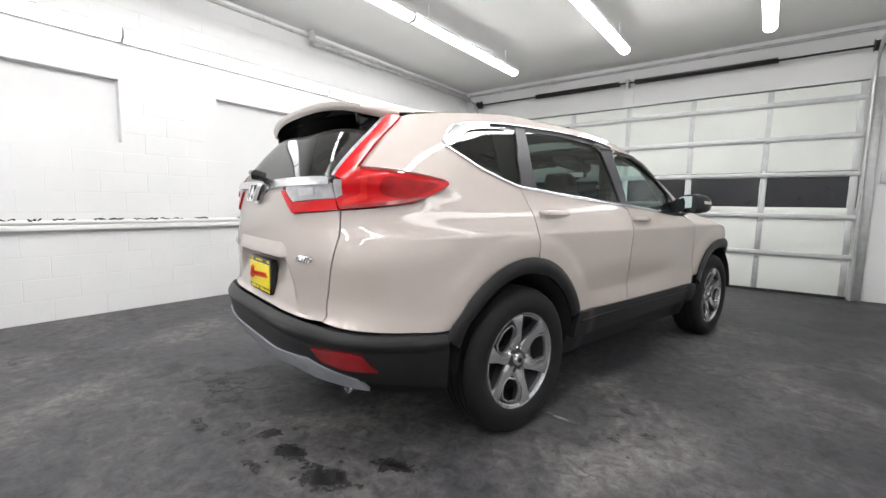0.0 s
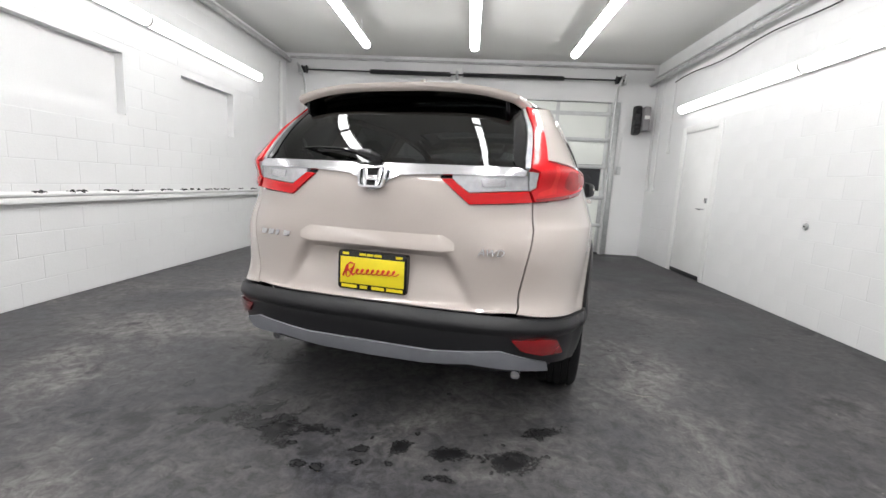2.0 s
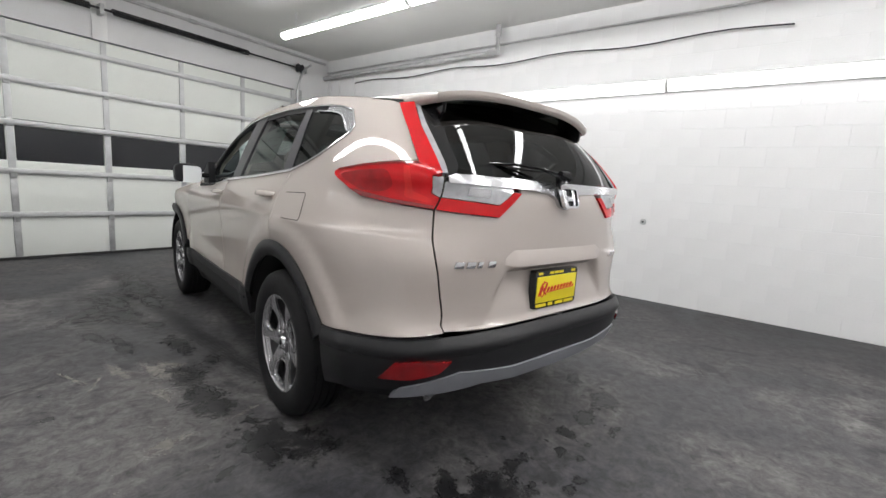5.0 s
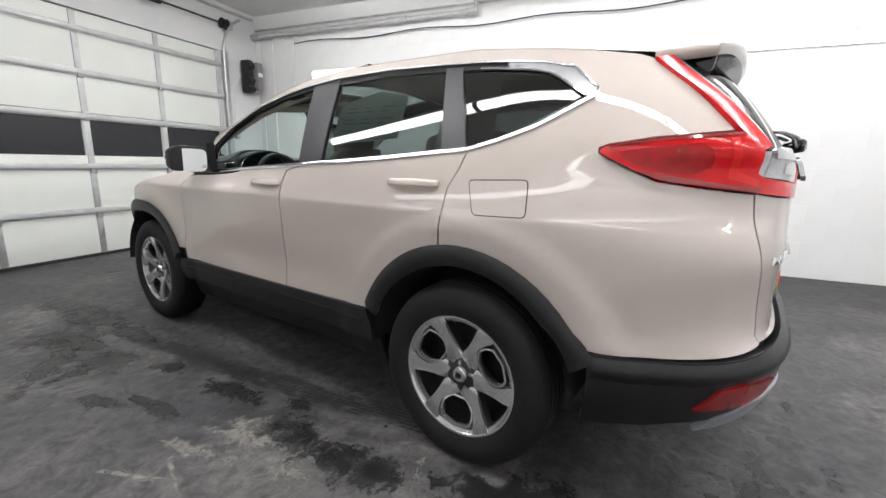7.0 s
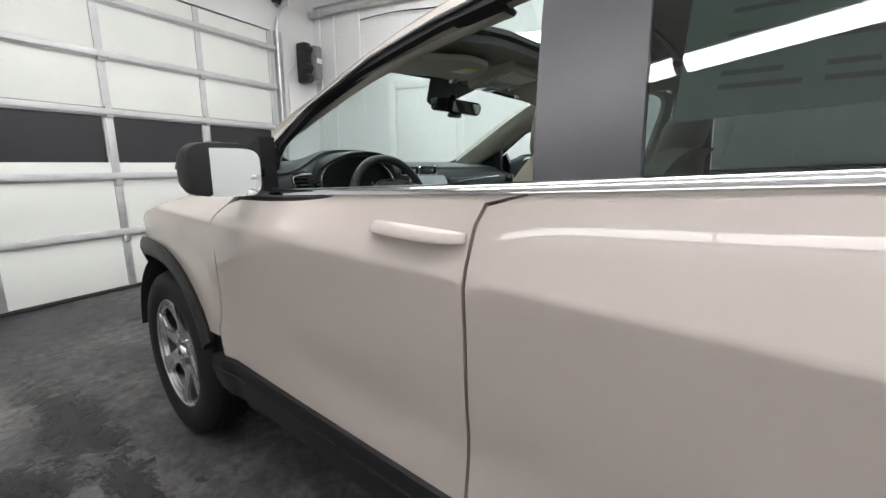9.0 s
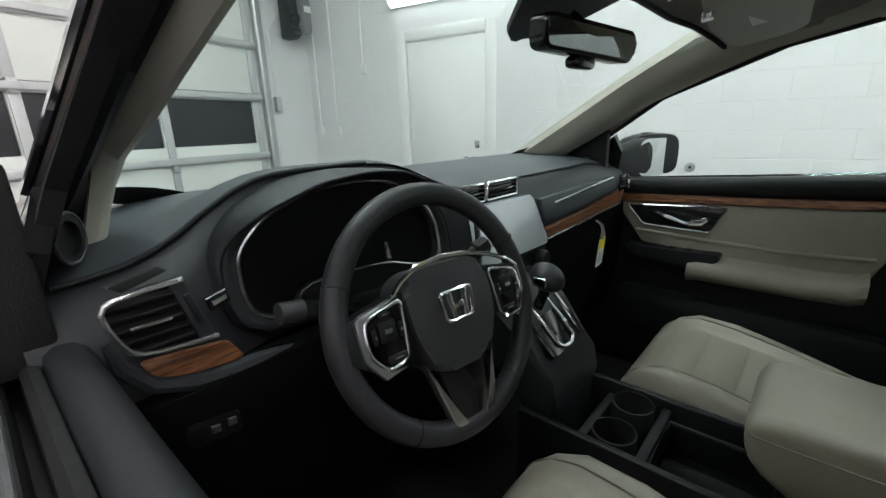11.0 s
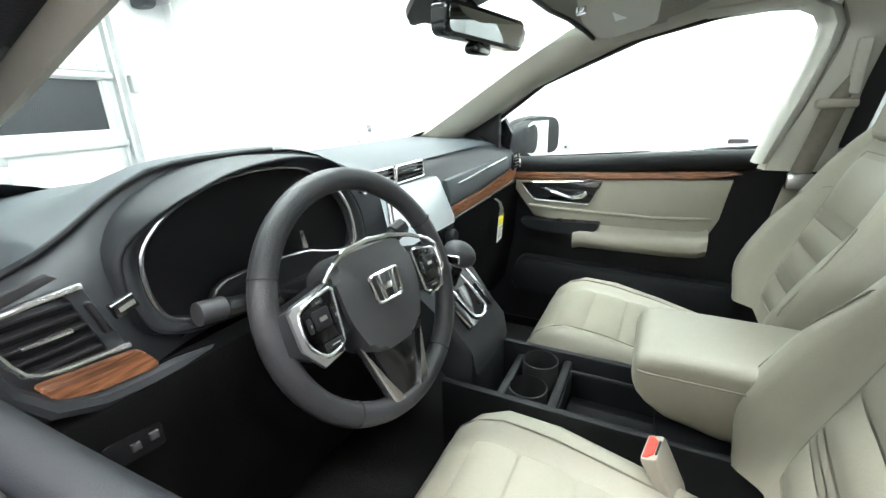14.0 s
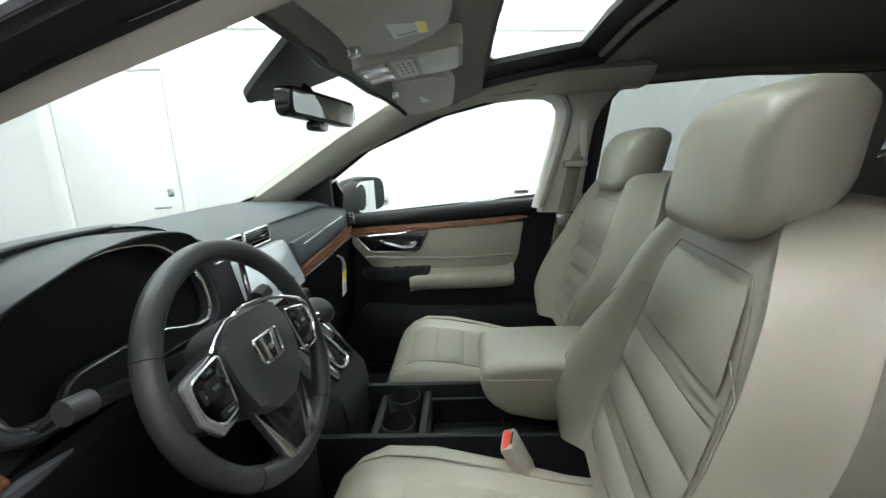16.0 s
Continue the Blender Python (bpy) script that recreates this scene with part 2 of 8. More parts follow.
LEATHER_DARK = material("grey_leather_side", (0.34, 0.31, 0.26), 0.45, vary=0.08, scale=7, bump=0.25, bump_scale=260)
STITCH = material("stitched_seam", (0.205, 0.188, 0.152), 0.6, vary=0.1, scale=60)
HEADLINER = material("headliner_cloth", (0.235, 0.228, 0.200), 0.9, vary=0.06, scale=10, bump=0.4, bump_scale=500)
TRIM_BEIGE = material("beige_pillar_plastic", (0.42, 0.402, 0.345), 0.6, vary=0.05, scale=10, bump=0.2, bump_scale=400)
LINER_LIGHT = material("pale_grey_plastic", (0.56, 0.55, 0.50), 0.5, vary=0.05, scale=10, bump=0.1, bump_scale=400)
SILL_PAD = material("door_pad_vinyl", (0.015, 0.017, 0.0205), 0.5, vary=0.08, scale=14, bump=0.12, bump_scale=700, spec=0.35)
BELT = material("belt_webbing", (0.17, 0.15, 0.12), 0.7, vary=0.15, scale=80, bump=0.2, bump_scale=600)
CARPET = material("black_carpet", (0.006, 0.006, 0.006), 0.95, vary=0.3, scale=60, bump=0.6, bump_scale=300)
WOOD = wood_material()
# pale base colour stands for the white wall reflected in the display
SCREEN = material("filmed_display", (0.52, 0.56, 0.60), 0.22, vary=0.06, scale=4, coat=0.6)
RED_BUTTON = material("red_release_button", (0.70, 0.05, 0.03), 0.4, vary=0.1, scale=30)


# ---- mesh helpers ----
def curve(xs, ys):
    """A smooth interpolating function that does not overshoot."""
    xs, ys = np.array(xs, float), np.array(ys, float)
    d = np.diff(ys) / np.diff(xs)
    m = np.zeros(len(xs))
    m[0], m[-1] = d[0], d[-1]
    for i in range(1, len(xs) - 1):
        m[i] = 0 if d[i - 1] * d[i] <= 0 else 2 * d[i - 1] * d[i] / (d[i - 1] + d[i])

    def value(x):
        x = min(max(x, xs[0]), xs[-1])
        i = min(int(np.searchsorted(xs, x, side="right")) - 1, len(xs) - 2)
        h = xs[i + 1] - xs[i]
        t = (x - xs[i]) / h
        return float(ys[i] * (1 + 2 * t) * (1 - t) ** 2 + m[i] * h * t * (1 - t) ** 2 + ys[i + 1] * t * t * (3 - 2 * t) + m[i + 1] * h * t * t * (t - 1))
    return value


def part(name, bm, mat, parent=None, label="", angle=35, smooth=True, fix=True):
    """Links a bmesh as one mesh object, under a thing or a part where one is given."""
    if fix:
        bmesh.ops.recalc_face_normals(bm, faces=bm.faces)
    me = bpy.data.meshes.new(name)
    bm.to_mesh(me)
    bm.free()
    me.materials.append(mat)
    if smooth:
        me.polygons.foreach_set("use_smooth", [True] * len(me.polygons))
        me.set_sharp_from_angle(angle=radians(angle))
    ob = new(name, me)
    if parent is not None:
        ob.parent = parent
    if label:
        ob["label"] = label
    return ob


def thing(name, label, category, m=None, group="", kind=""):
    ob = new(name)
    if m is not None:
        ob.matrix_basis = m
    return tagged(ob, label, category, group, kind)


def add_box(bm, c, s, bevel=0.0, rot=None, seg=2):
    """Adds a box of centre c and size s, turned by the matrix rot, with rounded edges."""
    b = bmesh.new()
    bmesh.ops.create_cube(b, size=1)
    bmesh.ops.scale(b, vec=s, verts=b.verts)
    if bevel:
        bmesh.ops.bevel(b, geom=b.edges[:], offset=bevel, segments=seg, profile=0.5, affect="EDGES")
    if rot is not None:
        bmesh.ops.transform(b, matrix=rot, verts=b.verts)
    bmesh.ops.translate(b, vec=c, verts=b.verts)
    join(bm, b)
    return bm


def join(bm, b):
    me = bpy.data.meshes.new("t")
    b.to_mesh(me)
    b.free()
    bm.from_mesh(me)
    bpy.data.meshes.remove(me)
    return bm


def box(c, s, bevel=0.0, rot=None, seg=2):
    return add_box(bmesh.new(), c, s, bevel, rot, seg)


def sweep(points, radius, seg=10, closed=False, flat=1.0, caps=True):
    """A round bar along a line of points; radius may be a list; flat squashes the section."""
    bm = bmesh.new()
    pts = [Vector(p) for p in points]
    n = len(pts)
    rings = []
    prev = None
    for i, p in enumerate(pts):
        a = pts[(i - 1) % n] if closed or i else p
        c = pts[(i + 1) % n] if closed or i < n - 1 else p
        d = (c - a).normalized()
        if prev is None:
            up = Vector((0, 0, 1)) if abs(d.z) < 0.9 else Vector((1, 0, 0))
            side = d.cross(up).normalized()
        else:
            side = (prev - d * prev.dot(d)).normalized()
        prev = side
        up = side.cross(d)
        r = radius[i] if isinstance(radius, (list, tuple)) else radius
        rings.append([bm.verts.new(p + side * r * math.cos(2 * math.pi * k / seg) + up * r * flat * math.sin(2 * math.pi * k / seg)) for k in range(seg)])
    for i in range(n if closed else n - 1):
        a, b = rings[i], rings[(i + 1) % n]
        for k in range(seg):
            bm.faces.new((a[k], a[(k + 1) % seg], b[(k + 1) % seg], b[k]))
    if caps and not closed:
        bm.faces.new(rings[0])
        bm.faces.new(rings[-1])
    return bm


def loft(rings, closed=True, caps=True):
    """Skins rings of equally many points."""
    bm = bmesh.new()
    vs = [[bm.verts.new(p) for p in r] for r in rings]
    n = len(rings[0])
    for a, b in zip(vs, vs[1:]):
        for k in range(n if closed else n - 1):
            bm.faces.new((a[k], a[(k + 1) % n], b[(k + 1) % n], b[k]))
    if caps and closed:
        bm.faces.new(vs[0])
        bm.faces.new(vs[-1])
    return bm


def revolve(profile, seg=48, closed=False):
    """Turns a profile of (radius, x) about the x axis."""
    bm = bmesh.new()
    rings = [[bm.verts.new((x, r * math.cos(2 * math.pi * k / seg), r * math.sin(2 * math.pi * k / seg))) for r, x in profile] for k in range(seg)]
    n = len(profile)
    for k in range(seg):
        a, b = rings[k], rings[(k + 1) % seg]
        for i in range(n if closed else n - 1):
            bm.faces.new((a[i], a[(i + 1) % n], b[(i + 1) % n], b[i]))
    bmesh.ops.remove_doubles(bm, verts=bm.verts, dist=1e-6)
    return bm


def prism(outline, to3, d0, d1, bevel=0.0, seg=2):
    """An extruded outline: to3(u, v, d) gives the place of a point at depth d."""
    bm = bmesh.new()
    a = [bm.verts.new(to3(u, v, d0)) for u, v in outline]
    b = [bm.verts.new(to3(u, v, d1)) for u, v in outline]
    n = len(outline)
    bm.faces.new(a)
    bm.faces.new(b[::-1])
    side = [bm.faces.new((a[i], b[i], b[(i + 1) % n], a[(i + 1) % n])) for i in range(n)]
    if bevel:
        edges = [e for e in bm.edges if all(v in set(b) for v in e.verts)]
        bmesh.ops.bevel(bm, geom=edges, offset=bevel, segments=seg, profile=0.5, affect="EDGES")
    return bm


def patch(outline, place, step=0.04, rows=()):
    """Fills an outline of (u, v) points with a net laid on the surface place(u, v); rows: further lines of v."""
    rim = []
    n = len(outline)
    for (a, b), (c, d) in zip(outline, list(outline[1:]) + [outline[0]]):
        m = max(1, math.ceil(math.dist((a, b), (c, d)) / step))
        rim += [Vector((a + (c - a) * k / m, b + (d - b) * k / m)) for k in range(m)]
    pts = np.array([(p.x, p.y) for p in rim])
    nxt = np.roll(pts, -1, axis=0)
    seg = nxt - pts
    inner = []
    lines = [j * step for j in range(math.floor(pts[:, 1].min() / step), math.ceil(pts[:, 1].max() / step) + 1)]
    lines = [v for v in lines if all(abs(v - r) > 0.2 * step for r in rows)] + list(rows)
    for i in range(math.floor(pts[:, 0].min() / step), math.ceil(pts[:, 0].max() / step) + 1):
        for v in lines:
            q = np.array((i * step, v))
            t = np.clip(((q - pts) * seg).sum(1) / np.maximum((seg ** 2).sum(1), 1e-12), 0, 1)
            if ((pts + seg * t[:, None] - q) ** 2).sum(1).min() < (0.4 * step) ** 2:
                continue
            cross = (pts[:, 1] > q[1]) != (nxt[:, 1] > q[1])
            xs = pts[cross, 0] + (q[1] - pts[cross, 1]) * seg[cross, 0] / seg[cross, 1]
            if (xs > q[0]).sum() % 2:
                inner.append(Vector((float(q[0]), float(q[1]))))
    edges = [(k, (k + 1) % len(rim)) for k in range(len(rim))]
    verts, _, faces, _, _, _ = geometry.delaunay_2d_cdt(rim + inner, edges, [], 1, 1e-5)
    bm = bmesh.new()
    vs = [bm.verts.new(place(v.x, v.y)) for v in verts]
    for f in faces:
        bm.faces.new([vs[k] for k in f])
    bmesh.ops.delete(bm, geom=[v for v in bm.verts if not v.link_faces], context="VERTS")
    bmesh.ops.recalc_face_normals(bm, faces=bm.faces)
    return bm


def inset(outline, d):
    """The outline shrunk by about d towards its middle line (simple mitre)."""
    n = len(outline)
    area = sum(outline[i][0] * outline[(i + 1) % n][1] - outline[(i + 1) % n][0] * outline[i][1] for i in range(n))
    s = 1 if area > 0 else -1
    out = []
    for i in range(n):
        p, c, q = (Vector((*outline[k % n], 0)) for k in (i - 1, i, i + 1))
        a, b = (c - p).normalized(), (q - c).normalized()
        na, nb = Vector((-a.y, a.x, 0)) * s, Vector((-b.y, b.x, 0)) * s
        m = (na + nb)
        m = m / max(0.4, m.length_squared / 2)
        out.append((c.x + m.x * d, c.y + m.y * d))
    return out


def rounded(outline, r=0.02, seg=4):
    """The outline with its corners rounded."""
    out = []
    n = len(outline)
    for i in range(n):
        p, c, q = (Vector(outline[k % n]) for k in (i - 1, i, i + 1))
        ra = min(r, (p - c).length * 0.45, (q - c).length * 0.45)
        a, b = c + (p - c).normalized() * ra, c + (q - c).normalized() * ra
        for k in range(seg + 1):
            t = k / seg
            out.append(tuple(a * (1 - t) ** 2 + c * 2 * t * (1 - t) + b * t * t))
    return out


def mark_material(name, color, rough, edge, grain, strength):
    """A stain on the floor: solid in the middle, breaking up into ragged flecks towards its rim."""
    m = material(name, color, rough, vary=0.4, scale=25)
    nt = m.node_tree
    b = nt.nodes["Principled BSDF"]
    at = nt.nodes.new("ShaderNodeAttribute")
    at.attribute_name = "core"
    tc = nt.nodes.new("ShaderNodeTexCoord")
    total = at.outputs["Fac"]
    for scale, amount in ((grain, edge), (grain * 4.5, edge * 0.6)):
        n = nt.nodes.new("ShaderNodeTexNoise")
        n.inputs["Scale"].default_value, n.inputs["Detail"].default_value, n.inputs["Roughness"].default_value = scale, 8, 0.7
        nt.links.new(tc.outputs["Object"], n.inputs["Vector"])
        k = nt.nodes.new("ShaderNodeMath")
        k.operation, k.inputs[1].default_value = "MULTIPLY_ADD", amount
        nt.links.new(n.outputs["Fac"], k.inputs[0])
        nt.links.new(total, k.inputs[2])
        total = k.outputs[0]
    r = nt.nodes.new("ShaderNodeMapRange")
    r.inputs[1].default_value, r.inputs[2].default_value = 0.5 * edge * 1.6 + 0.42, 0.5 * edge * 1.6 + 0.72
    r.inputs[3].default_value, r.inputs[4].default_value = 0.0, strength
    nt.links.new(total, r.inputs[0])
    nt.links.new(r.outputs[0], b.inputs["Alpha"])
    return m


WET = mark_material("wet_oil_stain", (0.011, 0.011, 0.012), 0.40, 2.2, 9.0, 0.95)
PRINT = material("tread_print", (0.020, 0.020, 0.022), 0.5, vary=0.3, scale=12)
SCUFF = mark_material("pale_dust_scuff", (0.27, 0.255, 0.235), 0.85, 3.0, 16.0, 0.75)
# ---- the room ----
X0, X1, Y0, Y1, ZC = -3.38, 3.43, -5.6, 5.45, 3.45


def setting(name, bm, mat, label, category, angle=35):
    ob = part(name, bm, mat, None, label, angle)
    ob.matrix_basis = ROOM
    return tagged(ob, label, category, kind="structure")


bm = bmesh.new()
bmesh.ops.create_grid(bm, x_segments=20, y_segments=24, size=0.5)
bmesh.ops.scale(bm, vec=(X1 - X0 + 0.6, Y1 - Y0 + 0.6, 1), verts=bm.verts)
bmesh.ops.translate(bm, vec=((X0 + X1) / 2, (Y0 + Y1) / 2, 0), verts=bm.verts)
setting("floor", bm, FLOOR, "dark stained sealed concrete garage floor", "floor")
setting("ceiling", box(((X0 + X1) / 2, (Y0 + Y1) / 2, ZC + 0.1), (X1 - X0 + 0.6, Y1 - Y0 + 0.6, 0.2)), WHITE_CEIL, "white painted flat ceiling", "ceiling")
setting("wall_back", box(((X0 + X1) / 2, Y0 - 0.1, ZC / 2), (X1 - X0, 0.2, ZC)), WHITE_WALL, "plain white painted block wall", "wall")

# left wall with three blocked-up window recesses
NICHES = [(-1.75, -0.6), (0.34, 1.58), (2.46, 3.6)]
NZ0, NZ1 = 1.70, 2.31
bm = bmesh.new()
add_box(bm, (X0 - 0.15, (Y0 + Y1) / 2, NZ0 / 2), (0.3, Y1 - Y0, NZ0))
add_box(bm, (X0 - 0.15, (Y0 + Y1) / 2, (NZ1 + ZC) / 2), (0.3, Y1 - Y0, ZC - NZ1))
edges = [Y0] + [v for n in NICHES for v in n] + [Y1]
for a, b in zip(edges[::2], edges[1::2]):
    add_box(bm, (X0 - 0.15, (a + b) / 2, (NZ0 + NZ1) / 2), (0.3, b - a, NZ1 - NZ0))
for a, b in NICHES:
    add_box(bm, (X0 - 0.19, (a + b) / 2, (NZ0 + NZ1) / 2), (0.2, b - a, NZ1 - NZ0))
setting("wall_left", bm, WHITE_WALL, "white painted concrete block wall with blocked-up windows", "wall")

# right wall with a flush service door
DY0, DY1, DZ = 3.27, 4.12, 2.10
bm = bmesh.new()
add_box(bm, (X1 + 0.1, (Y0 + DY0) / 2, ZC / 2), (0.2, DY0 - Y0, ZC))
add_box(bm, (X1 + 0.1, (DY1 + Y1) / 2, ZC / 2), (0.2, Y1 - DY1, ZC))
add_box(bm, (X1 + 0.1, (DY0 + DY1) / 2, (DZ + ZC) / 2), (0.2, DY1 - DY0, ZC - DZ))
setting("wall_right", bm, WHITE_WALL, "white painted concrete block wall with a service door", "wall")
door = thing("door_1", "closed white painted flush service door in the block wall", "door", ROOM, kind="structure")
part("door_leaf", box((X1 + 0.03, (DY0 + DY1) / 2, DZ / 2 + 0.012), (0.045, DY1 - DY0 - 0.012, DZ - 0.03), 0.003), WHITE_TRIM, door)
bm = bmesh.new()
for y in (DY0 - 0.06, DY1 + 0.06):
    add_box(bm, (X1 - 0.004, y, DZ / 2 + 0.05), (0.012, 0.10, DZ + 0.1), 0.003)
add_box(bm, (X1 - 0.004, (DY0 + DY1) / 2, DZ + 0.06), (0.012, DY1 - DY0 + 0.016, 0.10), 0.003)
part("door_frame", bm, WHITE_TRIM, door)
part("door_handle", sweep([(X1 - 0.002, DY0 + 0.09, 1.0), (X1 - 0.05, DY0 + 0.09, 1.0), (X1 - 0.055, DY0 + 0.11, 1.0), (X1 - 0.055, DY0 + 0.2, 1.0)], 0.009), SATIN, door, "satin lever handle")
part("lock_plate", box((X1 - 0.002, DY0 + 0.08, 1.12), (0.02, 0.05, 0.07), 0.006), SATIN, door)
part("kick_sweep", box((X1 - 0.002, (DY0 + DY1) / 2, 0.04), (0.012, DY1 - DY0 - 0.03, 0.05), 0.003), DARK_STEEL, door, "worn dark door sweep")

# front wall above and beside the garage door
GX0, GX1, GZ = -2.95, 2.68, 2.78
bm = bmesh.new()
add_box(bm, ((X0 - 0.3 + GX0) / 2, Y1 + 0.1, ZC / 2), (GX0 - X0 + 0.3, 0.2, ZC))
add_box(bm, ((GX1 + X1 + 0.2) / 2, Y1 + 0.1, ZC / 2), (X1 + 0.2 - GX1, 0.2, ZC))
add_box(bm, ((GX0 + GX1) / 2, Y1 + 0.1, (GZ + ZC) / 2), (GX1 - GX0, 0.2, ZC - GZ))
setting("wall_front", bm, WHITE_WALL, "white painted wall above the garage door", "wall")

# sectional garage door
gd = thing("garage_door", "closed white sectional garage door with a row of dark panes", "garage door", ROOM, kind="structure")
ZS = [0.03, 0.545, 1.06, 1.66, 2.13, 2.76]
N = 6
PW = (GX1 - 0.05 - (GX0 + 0.05)) / N
STILES = [GX0 + 0.05 + PW * i for i in range(N + 1)]
for i in range(5):
    z0, z1 = ZS[i] + 0.004, ZS[i + 1] - 0.004
    if i == 2:
        bm = bmesh.new()
        add_box(bm, ((GX0 + GX1) / 2, Y1, z0 + 0.06), (GX1 - GX0, 0.04, 0.12), 0.003)
        add_box(bm, ((GX0 + GX1) / 2, Y1, z1 - 0.02), (GX1 - GX0, 0.04, 0.04), 0.003)
        for x in STILES:
            add_box(bm, (x, Y1, (z0 + z1) / 2), (0.08, 0.038, z1 - z0 - 0.01), 0.003)
        part("window_section", bm, DOOR_WHITE, gd)
        for a, b in zip(STILES, STILES[1:]):
            part("pane", box(((a + b) / 2, Y1 + 0.006, (z0 + z1) / 2 + 0.04), (b - a - 0.085, 0.008, z1 - z0 - 0.165)), PANE_DARK, gd, "dark window pane")
    else:
        part("section", box(((GX0 + GX1) / 2, Y1, (z0 + z1) / 2), (GX1 - GX0, 0.04, z1 - z0), 0.004), DOOR_WHITE, gd)
for i in range(5):
    for x in STILES:
        part("stile", box((min(max(x, GX0 + 0.04), GX1 - 0.04), Y1 - 0.027, (ZS[i] + ZS[i + 1]) / 2), (0.065, 0.014, ZS[i + 1] - ZS[i] - 0.01), 0.003), GALV if i < 2 else STILE, gd)
for z in ZS[1:3] + [1.62, 2.10, 2.56]:
    bm = bmesh.new()
    add_box(bm, ((GX0 + GX1) / 2, Y1 - 0.045, z + 0.028), (GX1 - GX0, 0.05, 0.012), 0.003)
    add_box(bm, ((GX0 + GX1) / 2, Y1 - 0.068, z + 0.006), (GX1 - GX0, 0.008, 0.05), 0.003)
    add_box(bm, ((GX0 + GX1) / 2, Y1 - 0.036, z - 0.01), (GX1 - GX0, 0.006, 0.05), 0.002)
    part("strut", bm, STILE, gd, "white horizontal stiffening strut")
for z in ZS[1:5]:
    for x in STILES[1:-1]:
        part("hinge", box((x, Y1 - 0.045, z - 0.035), (0.06, 0.03, 0.10), 0.008), GALV, gd)
part("bottom_seal", box(((GX0 + GX1) / 2, Y1 - 0.005, 0.018), (GX1 - GX0, 0.06, 0.034), 0.012), TORN, gd, "black rubber bottom seal")
for x in (GX0 - 0.03, GX1 + 0.03):
    s = 1 if x > 0 else -1
    pts = [(x, Y1 - 0.08, 0.0), (x, Y1 - 0.08, 2.75)] + [(x, Y1 - 0.08 - 0.4 * (1 - math.cos(a)), 2.75 + 0.4 * math.sin(a)) for a in (0.3, 0.6, 0.9, 1.2, 1.5)]
    part("track", sweep(pts, 0.020, 6), GALV, gd, "galvanised roller track")
    part("jamb", box((x + s * 0.06, Y1 - 0.02, GZ / 2), (0.09, 0.05, GZ), 0.004), GALV if s > 0 else WHITE_TRIM, gd)
tor = thing("torsion_spring_shaft", "black torsion springs on a steel shaft above the garage door", "garage door spring", ROOM)
part("shaft", sweep([(GX0 - 0.1, Y1 - 0.14, 3.13), (GX1 + 0.12, Y1 - 0.14, 3.13)], 0.014, 8), DARK_STEEL, tor)
for x0, x1 in ((-1.75, -0.28), (-0.05, 1.75)):
    turns = 80
    helix = [(x0 + (x1 - x0) * k / (turns * 8), Y1 - 0.14 + 0.034 * math.cos(2 * math.pi * k / 8), 3.13 + 0.034 * math.sin(2 * math.pi * k / 8)) for k in range(turns * 8 + 1)]
    part("spring", sweep(helix, 0.009, 5), DARK_STEEL, tor, "black oiled coil spring")
for x in (GX0 - 0.02, GX1 + 0.02):
    bm = revolve([(0.02, -0.04), (0.075, -0.04), (0.06, -0.03), (0.06, 0.03), (0.075, 0.04), (0.02, 0.04)], 20)
    bmesh.ops.translate(bm, vec=(x, Y1 - 0.14, 3.13), verts=bm.verts)
    part("cable_drum", bm, DARK_STEEL, tor)
for x in (GX0 - 0.12, -0.16, GX1 + 0.14):
    part("bearing_bracket", box((x, Y1 - 0.08, 3.13), (0.05, 0.16, 0.13), 0.01), GALV, tor)
setting("header_post", box((-0.16, Y1 - 0.012, 3.02), (0.16, 0.024, 0.5), 0.004), WHITE_TRIM, "white wooden header post", "post")

# wall-hung door opener by the right corner
op = thing("garage_door_opener", "grey wall-mounted jackshaft garage door opener", "door opener", ROOM)
part("housing", box((X1 - 0.21, 5.28, 2.48), (0.13, 0.2, 0.42), 0.03), MOTOR_GREY, op)
part("gear_case", box((X1 - 0.34, 5.32, 2.46), (0.12, 0.17, 0.5), 0.03), DARK_STEEL, op)
for z in (2.27, 2.4, 2.62):
    bm = revolve([(0.0, -0.05), (0.05, -0.05), (0.055, 0), (0.05, 0.05), (0.0, 0.05)], 16)
    bmesh.ops.translate(bm, vec=(X1 - 0.36, 5.24, z), verts=bm.verts)
    part("pulley", bm, DARK_STEEL, op)
part("label_plate", box((X1 - 0.21, 5.178, 2.5), (0.09, 0.004, 0.06), 0.001), WHITE_PAPER, op)

# light fixtures: a rounded diffuser on a shallow white channel
def fixture(name, c, length, m_face, label, group, mat=TUBE):
    ob = thing(name, label, "light fixture", ROOM @ Matrix.Translation(c) @ m_face, group)
    ring = lambda y: [(0.065 * math.cos(a), y, -0.01 - 0.055 * math.sin(a)) for a in [math.pi * k / 10 for k in range(11)]]
    part("diffuser", loft([ring(-length / 2 + 0.012), ring(length / 2 - 0.012)]), mat, ob, "glowing white diffuser", angle=50)
    part("channel", box((0, 0, 0.012), (0.14, length, 0.035), 0.004), WHITE_TRIM, ob)
    for y in (-length / 2 + 0.004, length / 2 - 0.004):
        part("end_cap", prism([(0.068 * math.cos(math.pi * k / 8), -0.01 - 0.058 * math.sin(math.pi * k / 8)) for k in range(9)], lambda u, v, d: (u, d, v), y - 0.004, y + 0.004), WHITE_TRIM, ob)
    return ob


